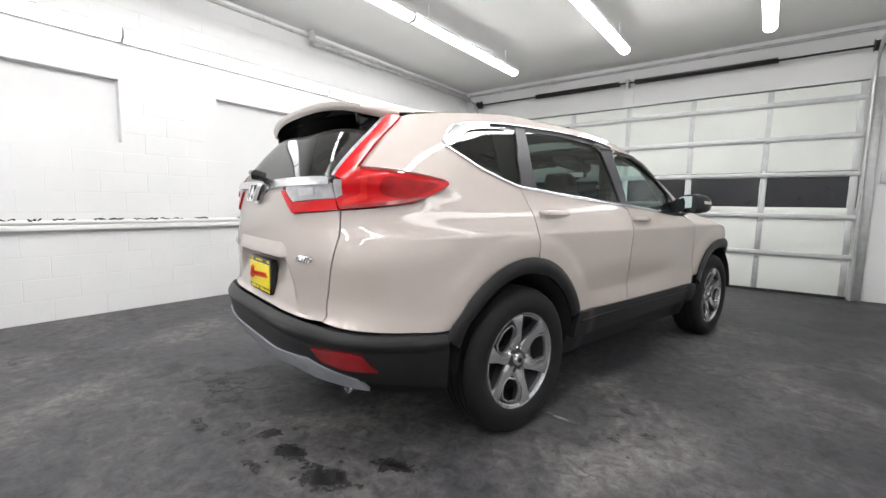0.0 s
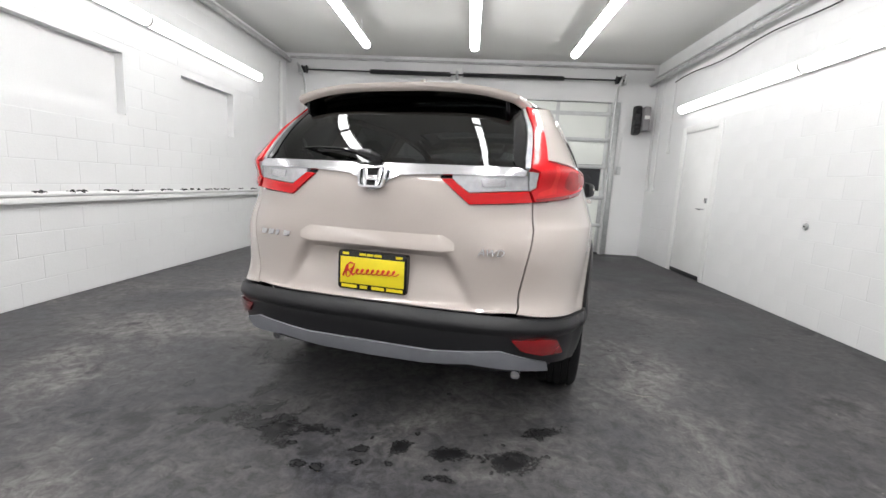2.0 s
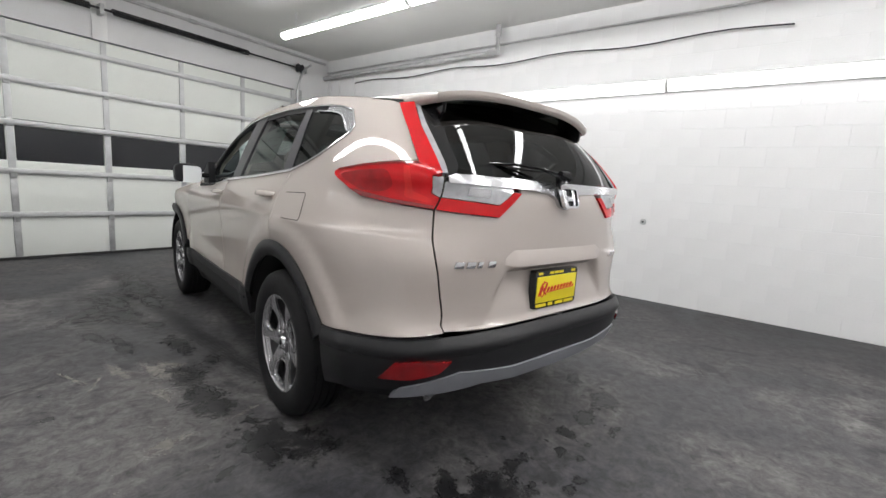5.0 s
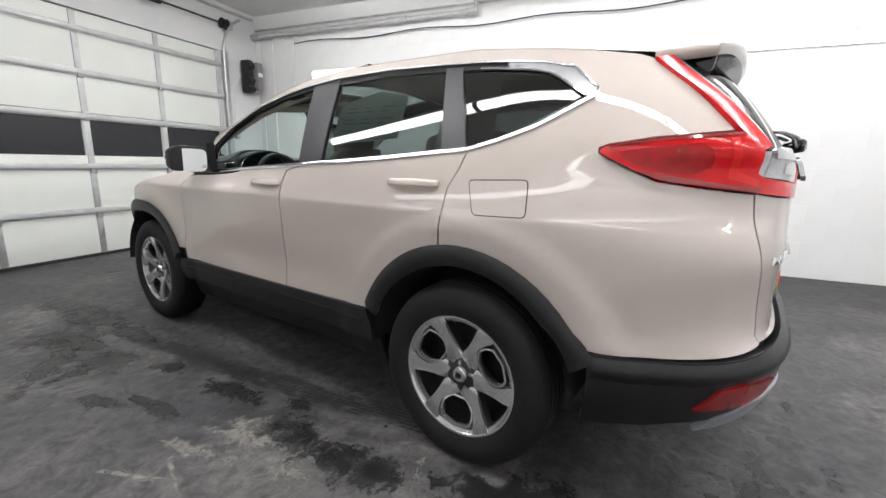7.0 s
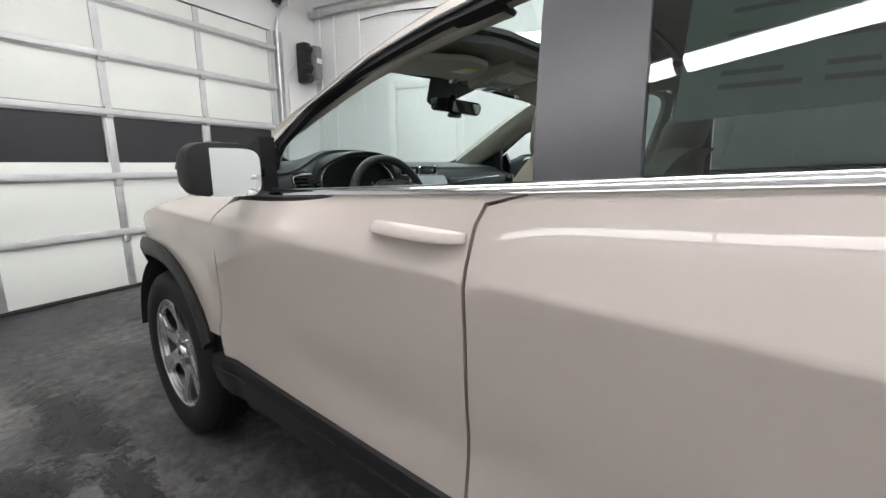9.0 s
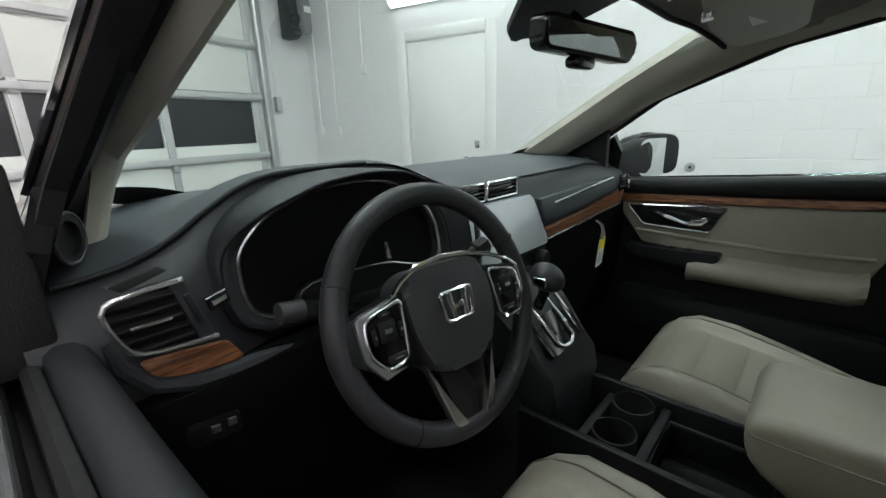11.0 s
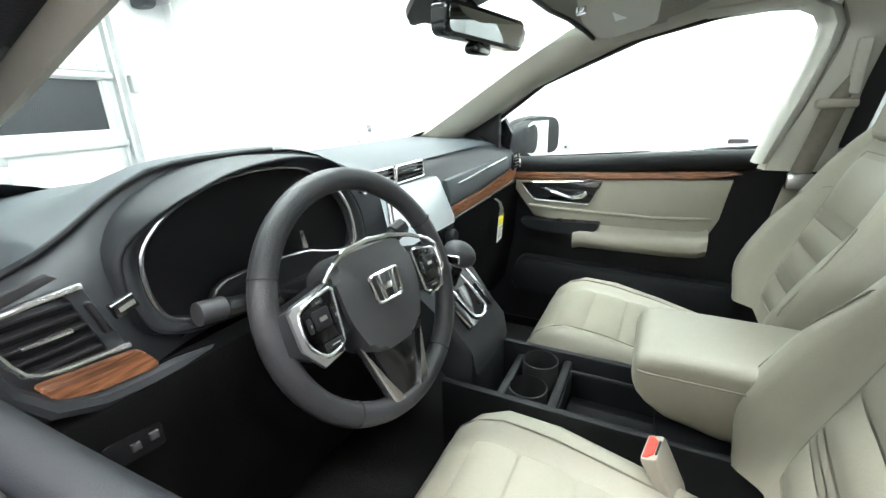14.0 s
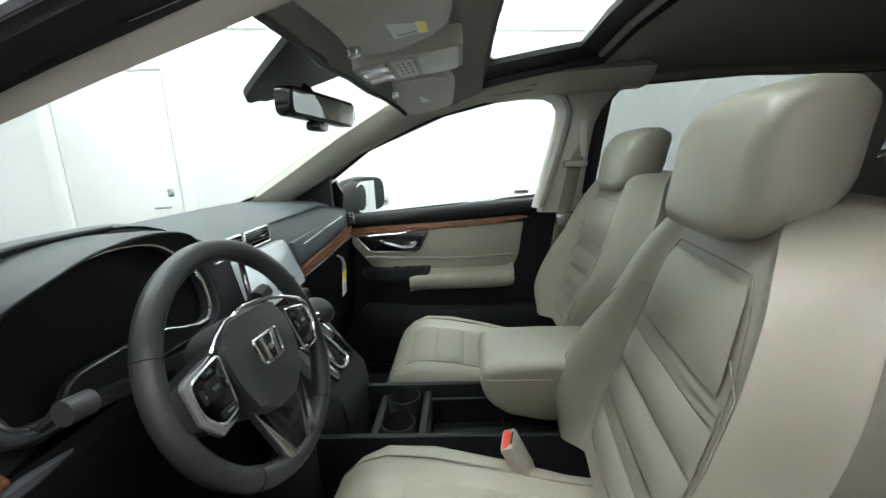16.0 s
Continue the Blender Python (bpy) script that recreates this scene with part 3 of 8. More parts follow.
for x, y1 in ((-1.50, 4.02), (0.14, 4.0), (1.66, 4.18)):
    for k in range(4):
        ob = fixture("ceiling_light", (x, y1 - 1.2 - 2.42 * k, 3.15 + 0.06), 2.38, Matrix.Identity(4), "long white fluorescent ceiling fixture with a glowing diffuser", "ceiling fixtures")
        for y in (-0.9, 0.9):
            part("stem", sweep([(0, y, 0.025), (0, y, ZC - 3.21)], 0.008, 6), WHITE_TRIM, ob)
for k in range(4):
    fixture("wall_light", (X1 - 0.075, 4.22 - 1.2 - 2.42 * k, 2.47), 2.40, pose(0, 0, 0, 0, 55, 0), "long white fluorescent fixture along the block wall", "wall fixtures", WALL_TUBE)
    fixture("wall_light", (X0 + 0.075, 4.25 - 1.2 - 2.42 * k, 2.72), 2.40, pose(0, 0, 0, 0, -55, 0), "long white fluorescent fixture along the block wall", "wall fixtures", WALL_TUBE)

# pipes and conduits
def pipe(name, pts, r, label, mat=PIPE_GREY, fittings=(), fr=None):
    ob = thing(name, label, "pipe", ROOM)
    part("run", sweep(pts, r, 10), mat, ob)
    for a, b in fittings:
        part("fitting", sweep([a, b], fr or r * 1.5, 10), mat, ob)
    return ob


for s, x, z in ((-1, X0 + 0.09, 3.30), (1, X1 - 0.12, 3.10)):
    pipe("ceiling_pipe", [(x, 5.4, z), (x, 1.64, z), (x, 1.60, z + 0.04), (x, 1.60, ZC)], 0.03, "grey painted steel pipe with an elbow up to the ceiling",
         fittings=[((x, 1.60, ZC - 0.14), (x, 1.60, ZC - 0.002)), ((x, 2.6, z), (x, 2.9, z)), ((x, 5.2, z), (x, 5.4, z)), ((x, 1.58, z), (x, 1.74, z))], fr=0.042)
pipe("ceiling_corner_conduit", [(X1 - 0.04, 5.4, 3.22), (X1 - 0.04, -5.4, 3.22)], 0.015, "thin grey conduit along the top of the wall")
pipe("ceiling_corner_conduit", [(X0 + 0.03, 5.4, 3.38), (X0 + 0.03, -5.4, 3.38)], 0.02, "thin grey conduit along the top of the wall")
pipe("ceiling_corner_conduit", [(X0 + 0.1, Y1 - 0.05, 3.36), (X1 - 0.1, Y1 - 0.05, 3.36)], 0.022, "grey conduit along the top of the front wall", fittings=[((0.9, Y1 - 0.05, 3.36), (1.0, Y1 - 0.05, 3.36)), ((-1.5, Y1 - 0.05, 3.36), (-1.4, Y1 - 0.05, 3.36))], fr=0.03)
sag = [(X1 - 0.06, 4.6 - 0.25 * k, 2.96 + 0.022 * math.sin(k * 0.9)) for k in range(26)]
pipe("sagging_cable", sag, 0.008, "sagging dark cable looped along the block wall", DARK_STEEL)
for y, z in ((5.33, 1.31), (5.08, 1.31), (4.66, 1.93)):
    ob = pipe("wall_conduit", [(X1 - 0.02, y, z), (X1 - 0.02, y, 3.2)], 0.011, "white painted conduit running down to an outlet", WHITE_TRIM)
    part("outlet_box", box((X1 - 0.022, y, z - 0.035), (0.04, 0.07, 0.09), 0.006), WHITE_TRIM, ob)
ob = thing("door_switch", "grey door control box with a white wire", "switch", ROOM)
part("housing", box((2.9, Y1 - 0.03, 1.57), (0.07, 0.05, 0.15), 0.006), GALV, ob)
part("wire", sweep([(2.9, Y1 - 0.02, 1.65), (2.9, Y1 - 0.02, 2.3), (3.05, Y1 - 0.02, 2.45)], 0.006, 6), WHITE_TRIM, ob)
for y in (1.54, -0.53):
    ob = thing("wall_anchor", "small round grey metal anchor set in the wall", "wall anchor", ROOM)
    bm = revolve([(0.0, -0.02), (0.028, -0.02), (0.036, -0.008), (0.036, 0.0), (0.0, 0.0)], 18)
    bmesh.ops.translate(bm, vec=(X1, y, 0.935), verts=bm.verts)
    part("plate", bm, GALV, ob)
    part("hole", box((X1 - 0.021, y, 0.935), (0.004, 0.02, 0.02), 0.001), DARK_STEEL, ob)

# rail with torn padding along the left wall
rail = thing("wall_rail", "white painted bumper rail with torn black padding", "wall rail", ROOM)
part("board", box((X0 + 0.03, (Y0 + Y1) / 2, 0.865), (0.06, Y1 - Y0 - 0.3, 0.05), 0.008), WHITE_TRIM, rail)
part("pipe", sweep([(X0 + 0.045, Y0 + 0.2, 0.915), (X0 + 0.045, Y1 - 0.2, 0.915)], 0.024, 10), WHITE_TRIM, rail)
y = -3.0
while y < 4.6:
    length = random.uniform(0.06, 0.26)
    n = 9
    pts = [(X0 + 0.05 + random.uniform(-0.004, 0.012), y + length * k / n, 0.936 + random.uniform(-0.008, 0.012)) for k in range(n + 1)]
    part("torn_padding", sweep(pts, [random.uniform(0.006, 0.018) for _ in pts], 7, flat=0.6), TORN, rail, "torn black foam scrap")
    y += length + random.uniform(0.02, 0.35)
pipe("corner_pipe", [(X0 + 0.05, 5.1, 0.0), (X0 + 0.05, 5.1, 3.2)], 0.03, "white painted corner pipe", WHITE_TRIM)

# ---- the car: body surface ----
# u runs along the side (equal to y beside the cabin), round the rear corner to the middle of the tailgate
YR, YF = 0.10, 2.60
half_width = curve([0.20, 0.32, 0.42, 0.52, 0.62, 0.75, 0.88, 0.985, 0.996, 1.008, 1.08, 1.15, 1.20, 1.35, 1.50, 1.62, 1.70],
                   [0.82, 0.87, 0.90, 0.912, 0.912, 0.914, 0.920, 0.9280, 0.9285, 0.9248, 0.903, 0.878, 0.858, 0.790, 0.715, 0.645, 0.58])
rear_y = curve([0.22, 0.30, 0.40, 0.50, 0.58, 0.63, 0.67, 0.75, 0.90, 1.05, 1.17, 1.23, 1.35, 1.45, 1.55, 1.65],
               [-0.80, -0.88, -0.95, -0.99, -1.00, -0.99, -0.955, -0.955, -0.965, -0.965, -0.955, -0.925, -0.85, -0.775, -0.69, -0.60])
rear_n = curve([0.2, 0.6, 0.9, 1.05, 1.12, 1.17, 1.25, 1.29, 1.40, 1.50, 1.55, 1.65], [4.0, 4.2, 4.0, 3.4, 3.45, 3.6, 4.7, 4.6, 4.2, 3.5, 3.3, 3.2])
front_y = curve([0.20, 0.30, 0.45, 0.60, 0.75, 0.88, 0.98, 1.05, 1.20], [3.30, 3.46, 3.55, 3.57, 3.55, 3.50, 3.36, 3.1, 2.9])
_ref = []
for _k in range(401):
    _f = math.pi / 2 * _k / 400
    _ref.append((0.92 * math.cos(_f) ** (2 / 3.6), -1.06 * math.sin(_f) ** (2 / 3.6)))
_arc = np.concatenate([[0], np.cumsum([math.dist(a, b) for a, b in zip(_ref, _ref[1:])])])
_phi = np.linspace(0, math.pi / 2, 401)
U_MID = YR - float(_arc[-1])          # the middle of the tailgate


def smooth(t):
    t = min(max(t, 0.0), 1.0)
    return t * t * (3 - 2 * t)


def surf(u, z, out=0.0, side=1):
    """The body's skin at u and height z, moved outwards by out; side 1 is the driver's left."""
    w = half_width(z)
    w *= 1 - 0.140 * smooth((u - 0.9) / 1.3) * smooth((z - 1.0) / 0.14)
    w += 0.022 * math.exp(-((z - 0.665) / 0.035) ** 2) * smooth((-0.62 - u) / 0.3) * smooth((u + 1.25) / 0.25)
    w -= 0.010 * math.exp(-((z - 0.66) / 0.08) ** 2) * smooth((1.9 - u) / 0.4) * smooth((u - 0.5) / 0.3)
    for cu, cz in ((0.0, 0.375), (2.66, 0.365)):          # the flared rings round the wheel arches
        w += 0.011 * smooth((0.64 - math.hypot(u - cu, z - cz)) / 0.045) * smooth((1.02 - z) / 0.06)
    if u < YR:
        f = float(np.interp(YR - u, _arc, _phi))
        n = rear_n(z)
        c, s = max(math.cos(f), 1e-9) ** (2 / 3.6), math.sin(f) ** (2 / 3.6)
        k = (c ** n + s ** n) ** (-1 / n)
        c, s = c * k, s * k
        x, y = w * c, YR - (YR - rear_y(z)) * s
        nx, ny = c ** (n - 1) / w, -s ** (n - 1) / (YR - rear_y(z))
        k = 1 / math.hypot(nx, ny)
        x, y = x + out * nx * k, y + out * ny * k
    elif u > YF:
        t = min((u - YF) / (3.75 - YF), 1.0)
        f = t * math.pi / 2
        c, s = max(math.cos(f), 0.0), math.sin(f)
        x, y = w * c ** (2 / 2.4), YF + (front_y(z) - YF) * s ** (2 / 2.4)
        nx, ny = c ** 1.167 / w, s ** 1.167 / (front_y(z) - YF)
        k = 1 / math.hypot(nx, ny)
        x, y = x + out * nx * k, y + out * ny * k
    else:
        x, y = w + out, u
    return Vector((-x * side, y, z))


rail_z = curve([-0.803, -0.455, -0.097, 0.2, 0.75, 1.102, 1.343, 1.584, 1.865, 2.141, 2.246, 2.34, 2.42, 2.6, 3.0, 3.3, 3.6],
               [1.53, 1.568, 1.6, 1.622, 1.625, 1.599, 1.559, 1.495, 1.383, 1.237, 1.169, 1.112, 1.085, 1.03, 0.905, 0.815, 0.76])
crown = curve([-0.8, 0.0, 0.9, 1.25, 1.55, 1.80, 2.05, 2.2, 2.4, 2.6, 3.0, 3.6], [0.045, 0.05, 0.055, 0.068, 0.098, 0.126, 0.138, 0.122, 0.07, 0.05, 0.06, 0.05])


def top(s, u, out=0.0):
    """The roof, windscreen and bonnet: s runs across from -1 (driver's side) to 1."""
    p = surf(u, rail_z(u))
    return Vector((-p.x * s, p.y, p.z + crown(u) * (1 - abs(s) ** 3.0) + out))


def tail_y(x, z):
    """How far back the skin of the tail stands at x and z."""
    n = rear_n(z)
    return YR - (YR - rear_y(z)) * max(0.0, 1 - (abs(x) / half_width(z)) ** n) ** (1 / n)


# ---- the car: outside ----
car = thing("car", "parked sandstone-beige compact SUV with black lower cladding", "car")


CREASE = (0.978, 0.990, 0.998, 1.006, 1.016, 1.030)   # close rows where the shoulder line folds


def panel(name, outline, mat, out=0.0, thick=0.012, step=0.035, label="", gap=0.0025, both=True, smooth_angle=30, parent=None):
    """A body panel on both sides of the car, each a part of its own."""
    obs = []
    for side in ((1, -1) if both else (1,)):
        bm = patch(inset(outline, gap) if gap else outline, lambda u, z: surf(u, z, out, side), step, CREASE if mat is PAINT else ())
        solid(bm, thick, None)
        obs.append(part(name, bm, mat, parent or car, label, smooth_angle))
    return obs


def solid(bm, thick, away):
    """Gives an open sheet a thickness, away from the outside."""
    if not thick:
        return bm
    bm.normal_update()
    f = max(bm.faces, key=lambda f: f.calc_area())
    total = sum((f.normal * f.calc_area()).dot(f.calc_center_median() - Vector((0, 1.3, 0.9))) for f in bm.faces)
    if total < 0:
        bmesh.ops.reverse_faces(bm, faces=bm.faces)
    bmesh.ops.solidify(bm, geom=bm.faces[:], thickness=thick)
    return bm


def across(name, outline, mat, out=0.0, thick=0.01, step=0.035, label="", place=None, parent=None, angle=30):
    """A part of the tail that runs across the middle, given by its driver's-side half."""
    fn = place or (lambda u, z, side: surf(u, z, out, side))
    bm = patch(outline, lambda u, z: fn(u, z, 1), step)
    join(bm, patch(outline, lambda u, z: fn(u, z, -1), step))
    bmesh.ops.remove_doubles(bm, verts=bm.verts, dist=4e-4)
    bmesh.ops.recalc_face_normals(bm, faces=bm.faces)
    solid(bm, thick, None)
    return part(name, bm, mat, parent or car, label, angle)


def arc(cy, cz, r, a0, a1, n):
    return [(cy + r * math.cos(radians(a0 + (a1 - a0) * k / n)), cz + r * math.sin(radians(a0 + (a1 - a0) * k / n))) for k in range(n + 1)]


AR, AF = (0.0, 0.375), (2.66, 0.365)          # wheel arch centres
ARCH_OUT, ARCH_IN = 0.515, 0.435
DLO_LOW = [(2.038, 1.086), (0.965, 1.150), (0.40, 1.188), (0.020, 1.222), (-0.104, 1.253), (-0.244, 1.297), (-0.458, 1.392)]
DLO_TOP = [(-0.481, 1.424), (-0.413, 1.504), (-0.293, 1.530), (-0.097, 1.550), (0.24, 1.570), (0.55, 1.582), (0.87, 1.576), (1.102, 1.556), (1.344, 1.522), (1.585, 1.472), (1.867, 1.365), (2.095, 1.215)]
rail_line = [(u, rail_z(u) - 0.001) for u in np.linspace(2.25, -0.70, 27)]

body_side = DLO_LOW[3:] + DLO_TOP + [(2.115, 1.116), (2.232, 1.096)] + [(float(u), float(z)) for u, z in rail_line] + [
    (-0.741, 1.528), (-0.791, 1.416), (-0.841, 1.284), (-0.615, 1.263), (-0.478, 1.242), (-0.452, 1.231), (-0.450, 1.217), (-0.474, 1.199), (-0.531, 1.171), (-0.614, 1.138), (-0.759, 1.119), (-0.919, 1.105),
    (-0.950, 0.919), (-0.998, 0.648), (-0.690, 0.620), (-0.488, 0.603)] + arc(*AR, ARCH_OUT - 0.01, 153, 79, 12) + [(0.094, 0.95), (0.082, 1.09), (0.042, 1.15)]
panel("body_side", body_side, PAINT, step=0.03)
rear_door = DLO_LOW[1:4] + [(0.042, 1.15), (0.082, 1.09), (0.094, 0.95)] + arc(*AR, ARCH_OUT - 0.01, 79, 20, 9) + [(1.063, 0.530), (1.063, 1.09), (1.05, 1.125)]
panel("rear_door", rear_door, PAINT)
front_door = [(1.0665, 0.530), (2.105, 0.535), (2.12, 0.60), (2.105, 0.85), (2.10, 0.98), (2.10, 1.06), (2.04, 1.083), (0.97, 1.149), (1.053, 1.127), (1.0665, 1.09)]
panel("front_door", front_door, PAINT)
fender = [(2.125, 0.60)] + arc(*AF, ARCH_OUT - 0.01, 153, 10, 14) + [(3.18, 0.60), (3.10, 0.765), (2.98, 0.865)] + [(u, rail_z(u) - 0.001) for u in (3.0, 2.8, 2.6, 2.42, 2.345)] + [(2.24, 1.095), (2.125, 1.085), (2.105, 1.06), (2.095, 0.98), (2.11, 0.85)]
panel("front_fender", fender, PAINT)

for c in (AR, AF):
    ring = arc(*c, ARCH_OUT, 157, 12 if c is AF else 23, 22) + arc(*c, ARCH_IN, 12 if c is AF else 21, 160, 22)
    crown_out = lambda u, z: 0.012 + 0.013 * math.sin(math.pi * min(max((math.hypot(u - c[0], z - c[1]) - ARCH_IN) / (ARCH_OUT - ARCH_IN), 0.0), 1.0)) ** 0.7
    for side in (1, -1):
        part("wheel_arch_cladding", solid(patch(ring, lambda u, z: surf(u, z, crown_out(u, z), side), 0.018), 0.03, None), EXT_CLAD, car, "satin black wheel arch moulding", 40)
sill = [(2.16, 0.53), (0.47, 0.545), (0.44, 0.48), (0.44, 0.40), (2.16, 0.395), (2.20, 0.46)]
panel("sill_cladding", sill, EXT_CLAD, 0.014, 0.025, 0.04, gap=0)
panel("sill_groove", [(2.14, 0.487), (0.49, 0.497), (0.49, 0.482), (2.14, 0.472)], EXT_CLAD, 0.020, 0.02, 0.04, gap=0)
panel("rocker", [(2.18, 0.40), (0.44, 0.405), (0.44, 0.27), (2.18, 0.26)], CLAD, -0.035, 0.02, 0.05, gap=0)

# glazing
rear_win_r = [(0.985, 1.164), (0.978, 1.500), (0.950, 1.534), (0.55, 1.554), (0.235, 1.544), (0.139, 1.212)]
front_win_r = [(2.072, 1.102), (2.080, 1.205), (1.858, 1.356), (1.580, 1.463), (1.342, 1.512), (1.150, 1.536), (1.075, 1.152)]
rear_win = [(0.812, 1.176), (0.868, 1.538), (0.55, 1.554), (0.235, 1.544), (0.139, 1.212)]
quarter = [(0.027, 1.236), (0.150, 1.536), (-0.015, 1.530), (-0.191, 1.514), (-0.303, 1.494), (-0.380, 1.447), (-0.420, 1.401), (-0.224, 1.313), (-0.085, 1.265)]
for side, mat_f in ((-1, GLASS_CLEAR),):
    ob = part("front_door_glass", patch(front_win_r, lambda u, z: surf(u, z, -0.012, side), 0.05), mat_f, car, "clear front door glass")
for side in (1, -1):
    part("rear_door_glass", patch(rear_win if side == 1 else rear_win_r, lambda u, z: surf(u, z, -0.010, side), 0.05), GLASS_DARK, car, "dark tinted privacy glass")
    part("quarter_glass", patch(quarter, lambda u, z: surf(u, z, -0.006, side), 0.05), GLASS_QUARTER, car, "dark tinted quarter glass")
for side, outline in ((1, [(0.972, 1.158), (1.06, 1.525), (1.06, 1.556), (0.872, 1.572), (0.868, 1.548), (0.812, 1.174), (0.84, 1.164)]), (-1, [(1.073, 1.152), (1.148, 1.514), (1.148, 1.548), (0.945, 1.570), (0.953, 1.536), (0.982, 1.500), (0.988, 1.164), (1.00, 1.158)])):
    bm = patch(inset(outline, 0.001), lambda u, z: surf(u, z, -0.002, side), 0.035)
    part("b_pillar_trim", solid(bm, 0.02, None), PILLAR, car, "satin dark grey pillar trim", 30)
panel("c_pillar_trim", [(0.138, 1.210), (0.236, 1.556), (0.155, 1.552), (0.028, 1.228)], PILLAR, -0.001, 0.02, gap=0.001, label="satin dark grey pillar trim")
# dark seals round the side windows
for side, low in ((1, [(2.090, 1.096), (2.050, 1.100), (1.985, 1.252), (1.832, 1.366), (1.640, 1.436), (1.344, 1.500), (1.062, 1.535)]), (-1, [(2.090, 1.096), (2.075, 1.100), (2.086, 1.207), (1.862, 1.357), (1.582, 1.464), (1.342, 1.514), (1.150, 1.540)])):
    bm = patch(inset(DLO_TOP[3:] + low + [(0.87, 1.540), (0.55, 1.552), (0.235, 1.542), (0.15, 1.534), (-0.015, 1.528), (-0.097, 1.521)], 0.0005), lambda u, z: surf(u, z, -0.006, side), 0.04)
    part("window_seal", solid(bm, 0.016, None), CLAD, car, "black window seal", 30)
panel("mirror_sail", [(2.015, 1.101), (2.120, 1.096), (2.09, 1.205), (2.01, 1.255), (1.99, 1.20)], GLOSS_BLACK, 0.001, 0.02, gap=0.001)
panel("quarter_trim", [(-0.097, 1.521), (-0.191, 1.512), (-0.303, 1.492), (-0.379, 1.445), (-0.422, 1.399), (-0.458, 1.399), (-0.479, 1.424), (-0.412, 1.499), (-0.293, 1.526), (-0.097, 1.546)], SILVER_TRIM, 0.002, 0.015, 0.03, gap=0.0005, label="satin silver quarter window trim")
for side in (1, -1):
    line = DLO_LOW
    dense = []
    for a, b in zip(line, line[1:]):
        n = max(2, int(math.dist(a, b) / 0.06))
        dense += [(a[0] + (b[0] - a[0]) * k / n, a[1] + (b[1] - a[1]) * k / n) for k in range(n)]
    dense.append(line[-1])
    ring = lambda p: [surf(p[0], p[1] + dz, o, side) for dz, o in ((-0.004, 0.0), (0.0, 0.008), (0.008, 0.009), (0.016, 0.004), (0.018, -0.004))]
    part("belt_moulding", loft([ring(p) for p in dense], closed=False), CHROME, car, "chrome belt moulding")
    tops = []
    line = [DLO_LOW[-1]] + DLO_TOP
    for a, b in zip(line, line[1:]):
        n = max(2, int(math.dist(a, b) / 0.05))
        tops += [(a[0] + (b[0] - a[0]) * k / n, a[1] + (b[1] - a[1]) * k / n) for k in range(n)]
    part("window_moulding", sweep([surf(u, z, 0.003, side) for u, z in tops], 0.0045, 6), CHROME, car, "thin chrome window moulding")

    bow = [(0.05, 1.532), (-0.02, 1.527), (-0.10, 1.519), (-0.191, 1.510), (-0.25, 1.501), (-0.303, 1.489), (-0.345, 1.468), (-0.380, 1.441), (-0.404, 1.418), (-0.430, 1.402)]
    part("quarter_moulding", sweep([surf(u, z, 0.003, side) for u, z in bow], 0.0045, 6), CHROME, car, "chrome quarter window moulding")

# lower skin behind the gaps
liner = [(3.05, 0.90), (2.2, 1.02), (1.9, 1.06), (0.9, 1.12), (-0.209, 1.180), (-0.909, 1.080), (-0.974, 0.620), (-0.542, 0.600)] + arc(*AR, ARCH_IN + 0.01, 152, 10, 12) + [(0.46, 0.40), (2.18, 0.40)] + arc(*AF, ARCH_IN + 0.01, 170, 20, 12)
panel("inner_skin", liner, INNER_DARK, -0.032, 0.0, 0.05, gap=0)

# roof, windscreen, bonnet
def over(name, outline, mat, out=0.0, thick=0.008, step=0.06, label="", angle=30):
    bm = patch(outline, lambda s, u: top(s, u, out), step)
    solid(bm, thick, None)
    return part(name, bm, mat, car, label, angle)


SR = (0.72, 0.72, 1.52)                        # sunroof: half width in s, rear and front ends
def with_hole(front, side_u, rear_u, hs, h0, h1, fn, step):
    """A sheet in four pieces round an opening of half width hs from h0 to h1."""
    w = side_u
    bm = patch([(-w, rear_u), (w, rear_u), (w, h0), (-w, h0)], fn, step)
    for s in (1, -1):
        join(bm, patch([(s * hs, h0), (s * w, h0)] + [(s * a, u) for a, u in front if a >= hs] + [(s * hs, front_at(front, hs))], fn, step))
    inner = [(a, u) for a, u in front if a < hs]
    join(bm, patch([(hs, h1), (hs, front_at(front, hs))] + inner + [(-a, u) for a, u in inner[::-1] if a > 0] + [(-hs, front_at(front, hs)), (-hs, h1)], fn, step))
    bmesh.ops.remove_doubles(bm, verts=bm.verts, dist=5e-4)
    bmesh.ops.recalc_face_normals(bm, faces=bm.faces)
    return bm


def front_at(front, a):
    for (a0, u0), (a1, u1) in zip(front, front[1:]):
        if a1 <= a <= a0:
            return u0 + (u1 - u0) * (a - a0) / (a1 - a0)


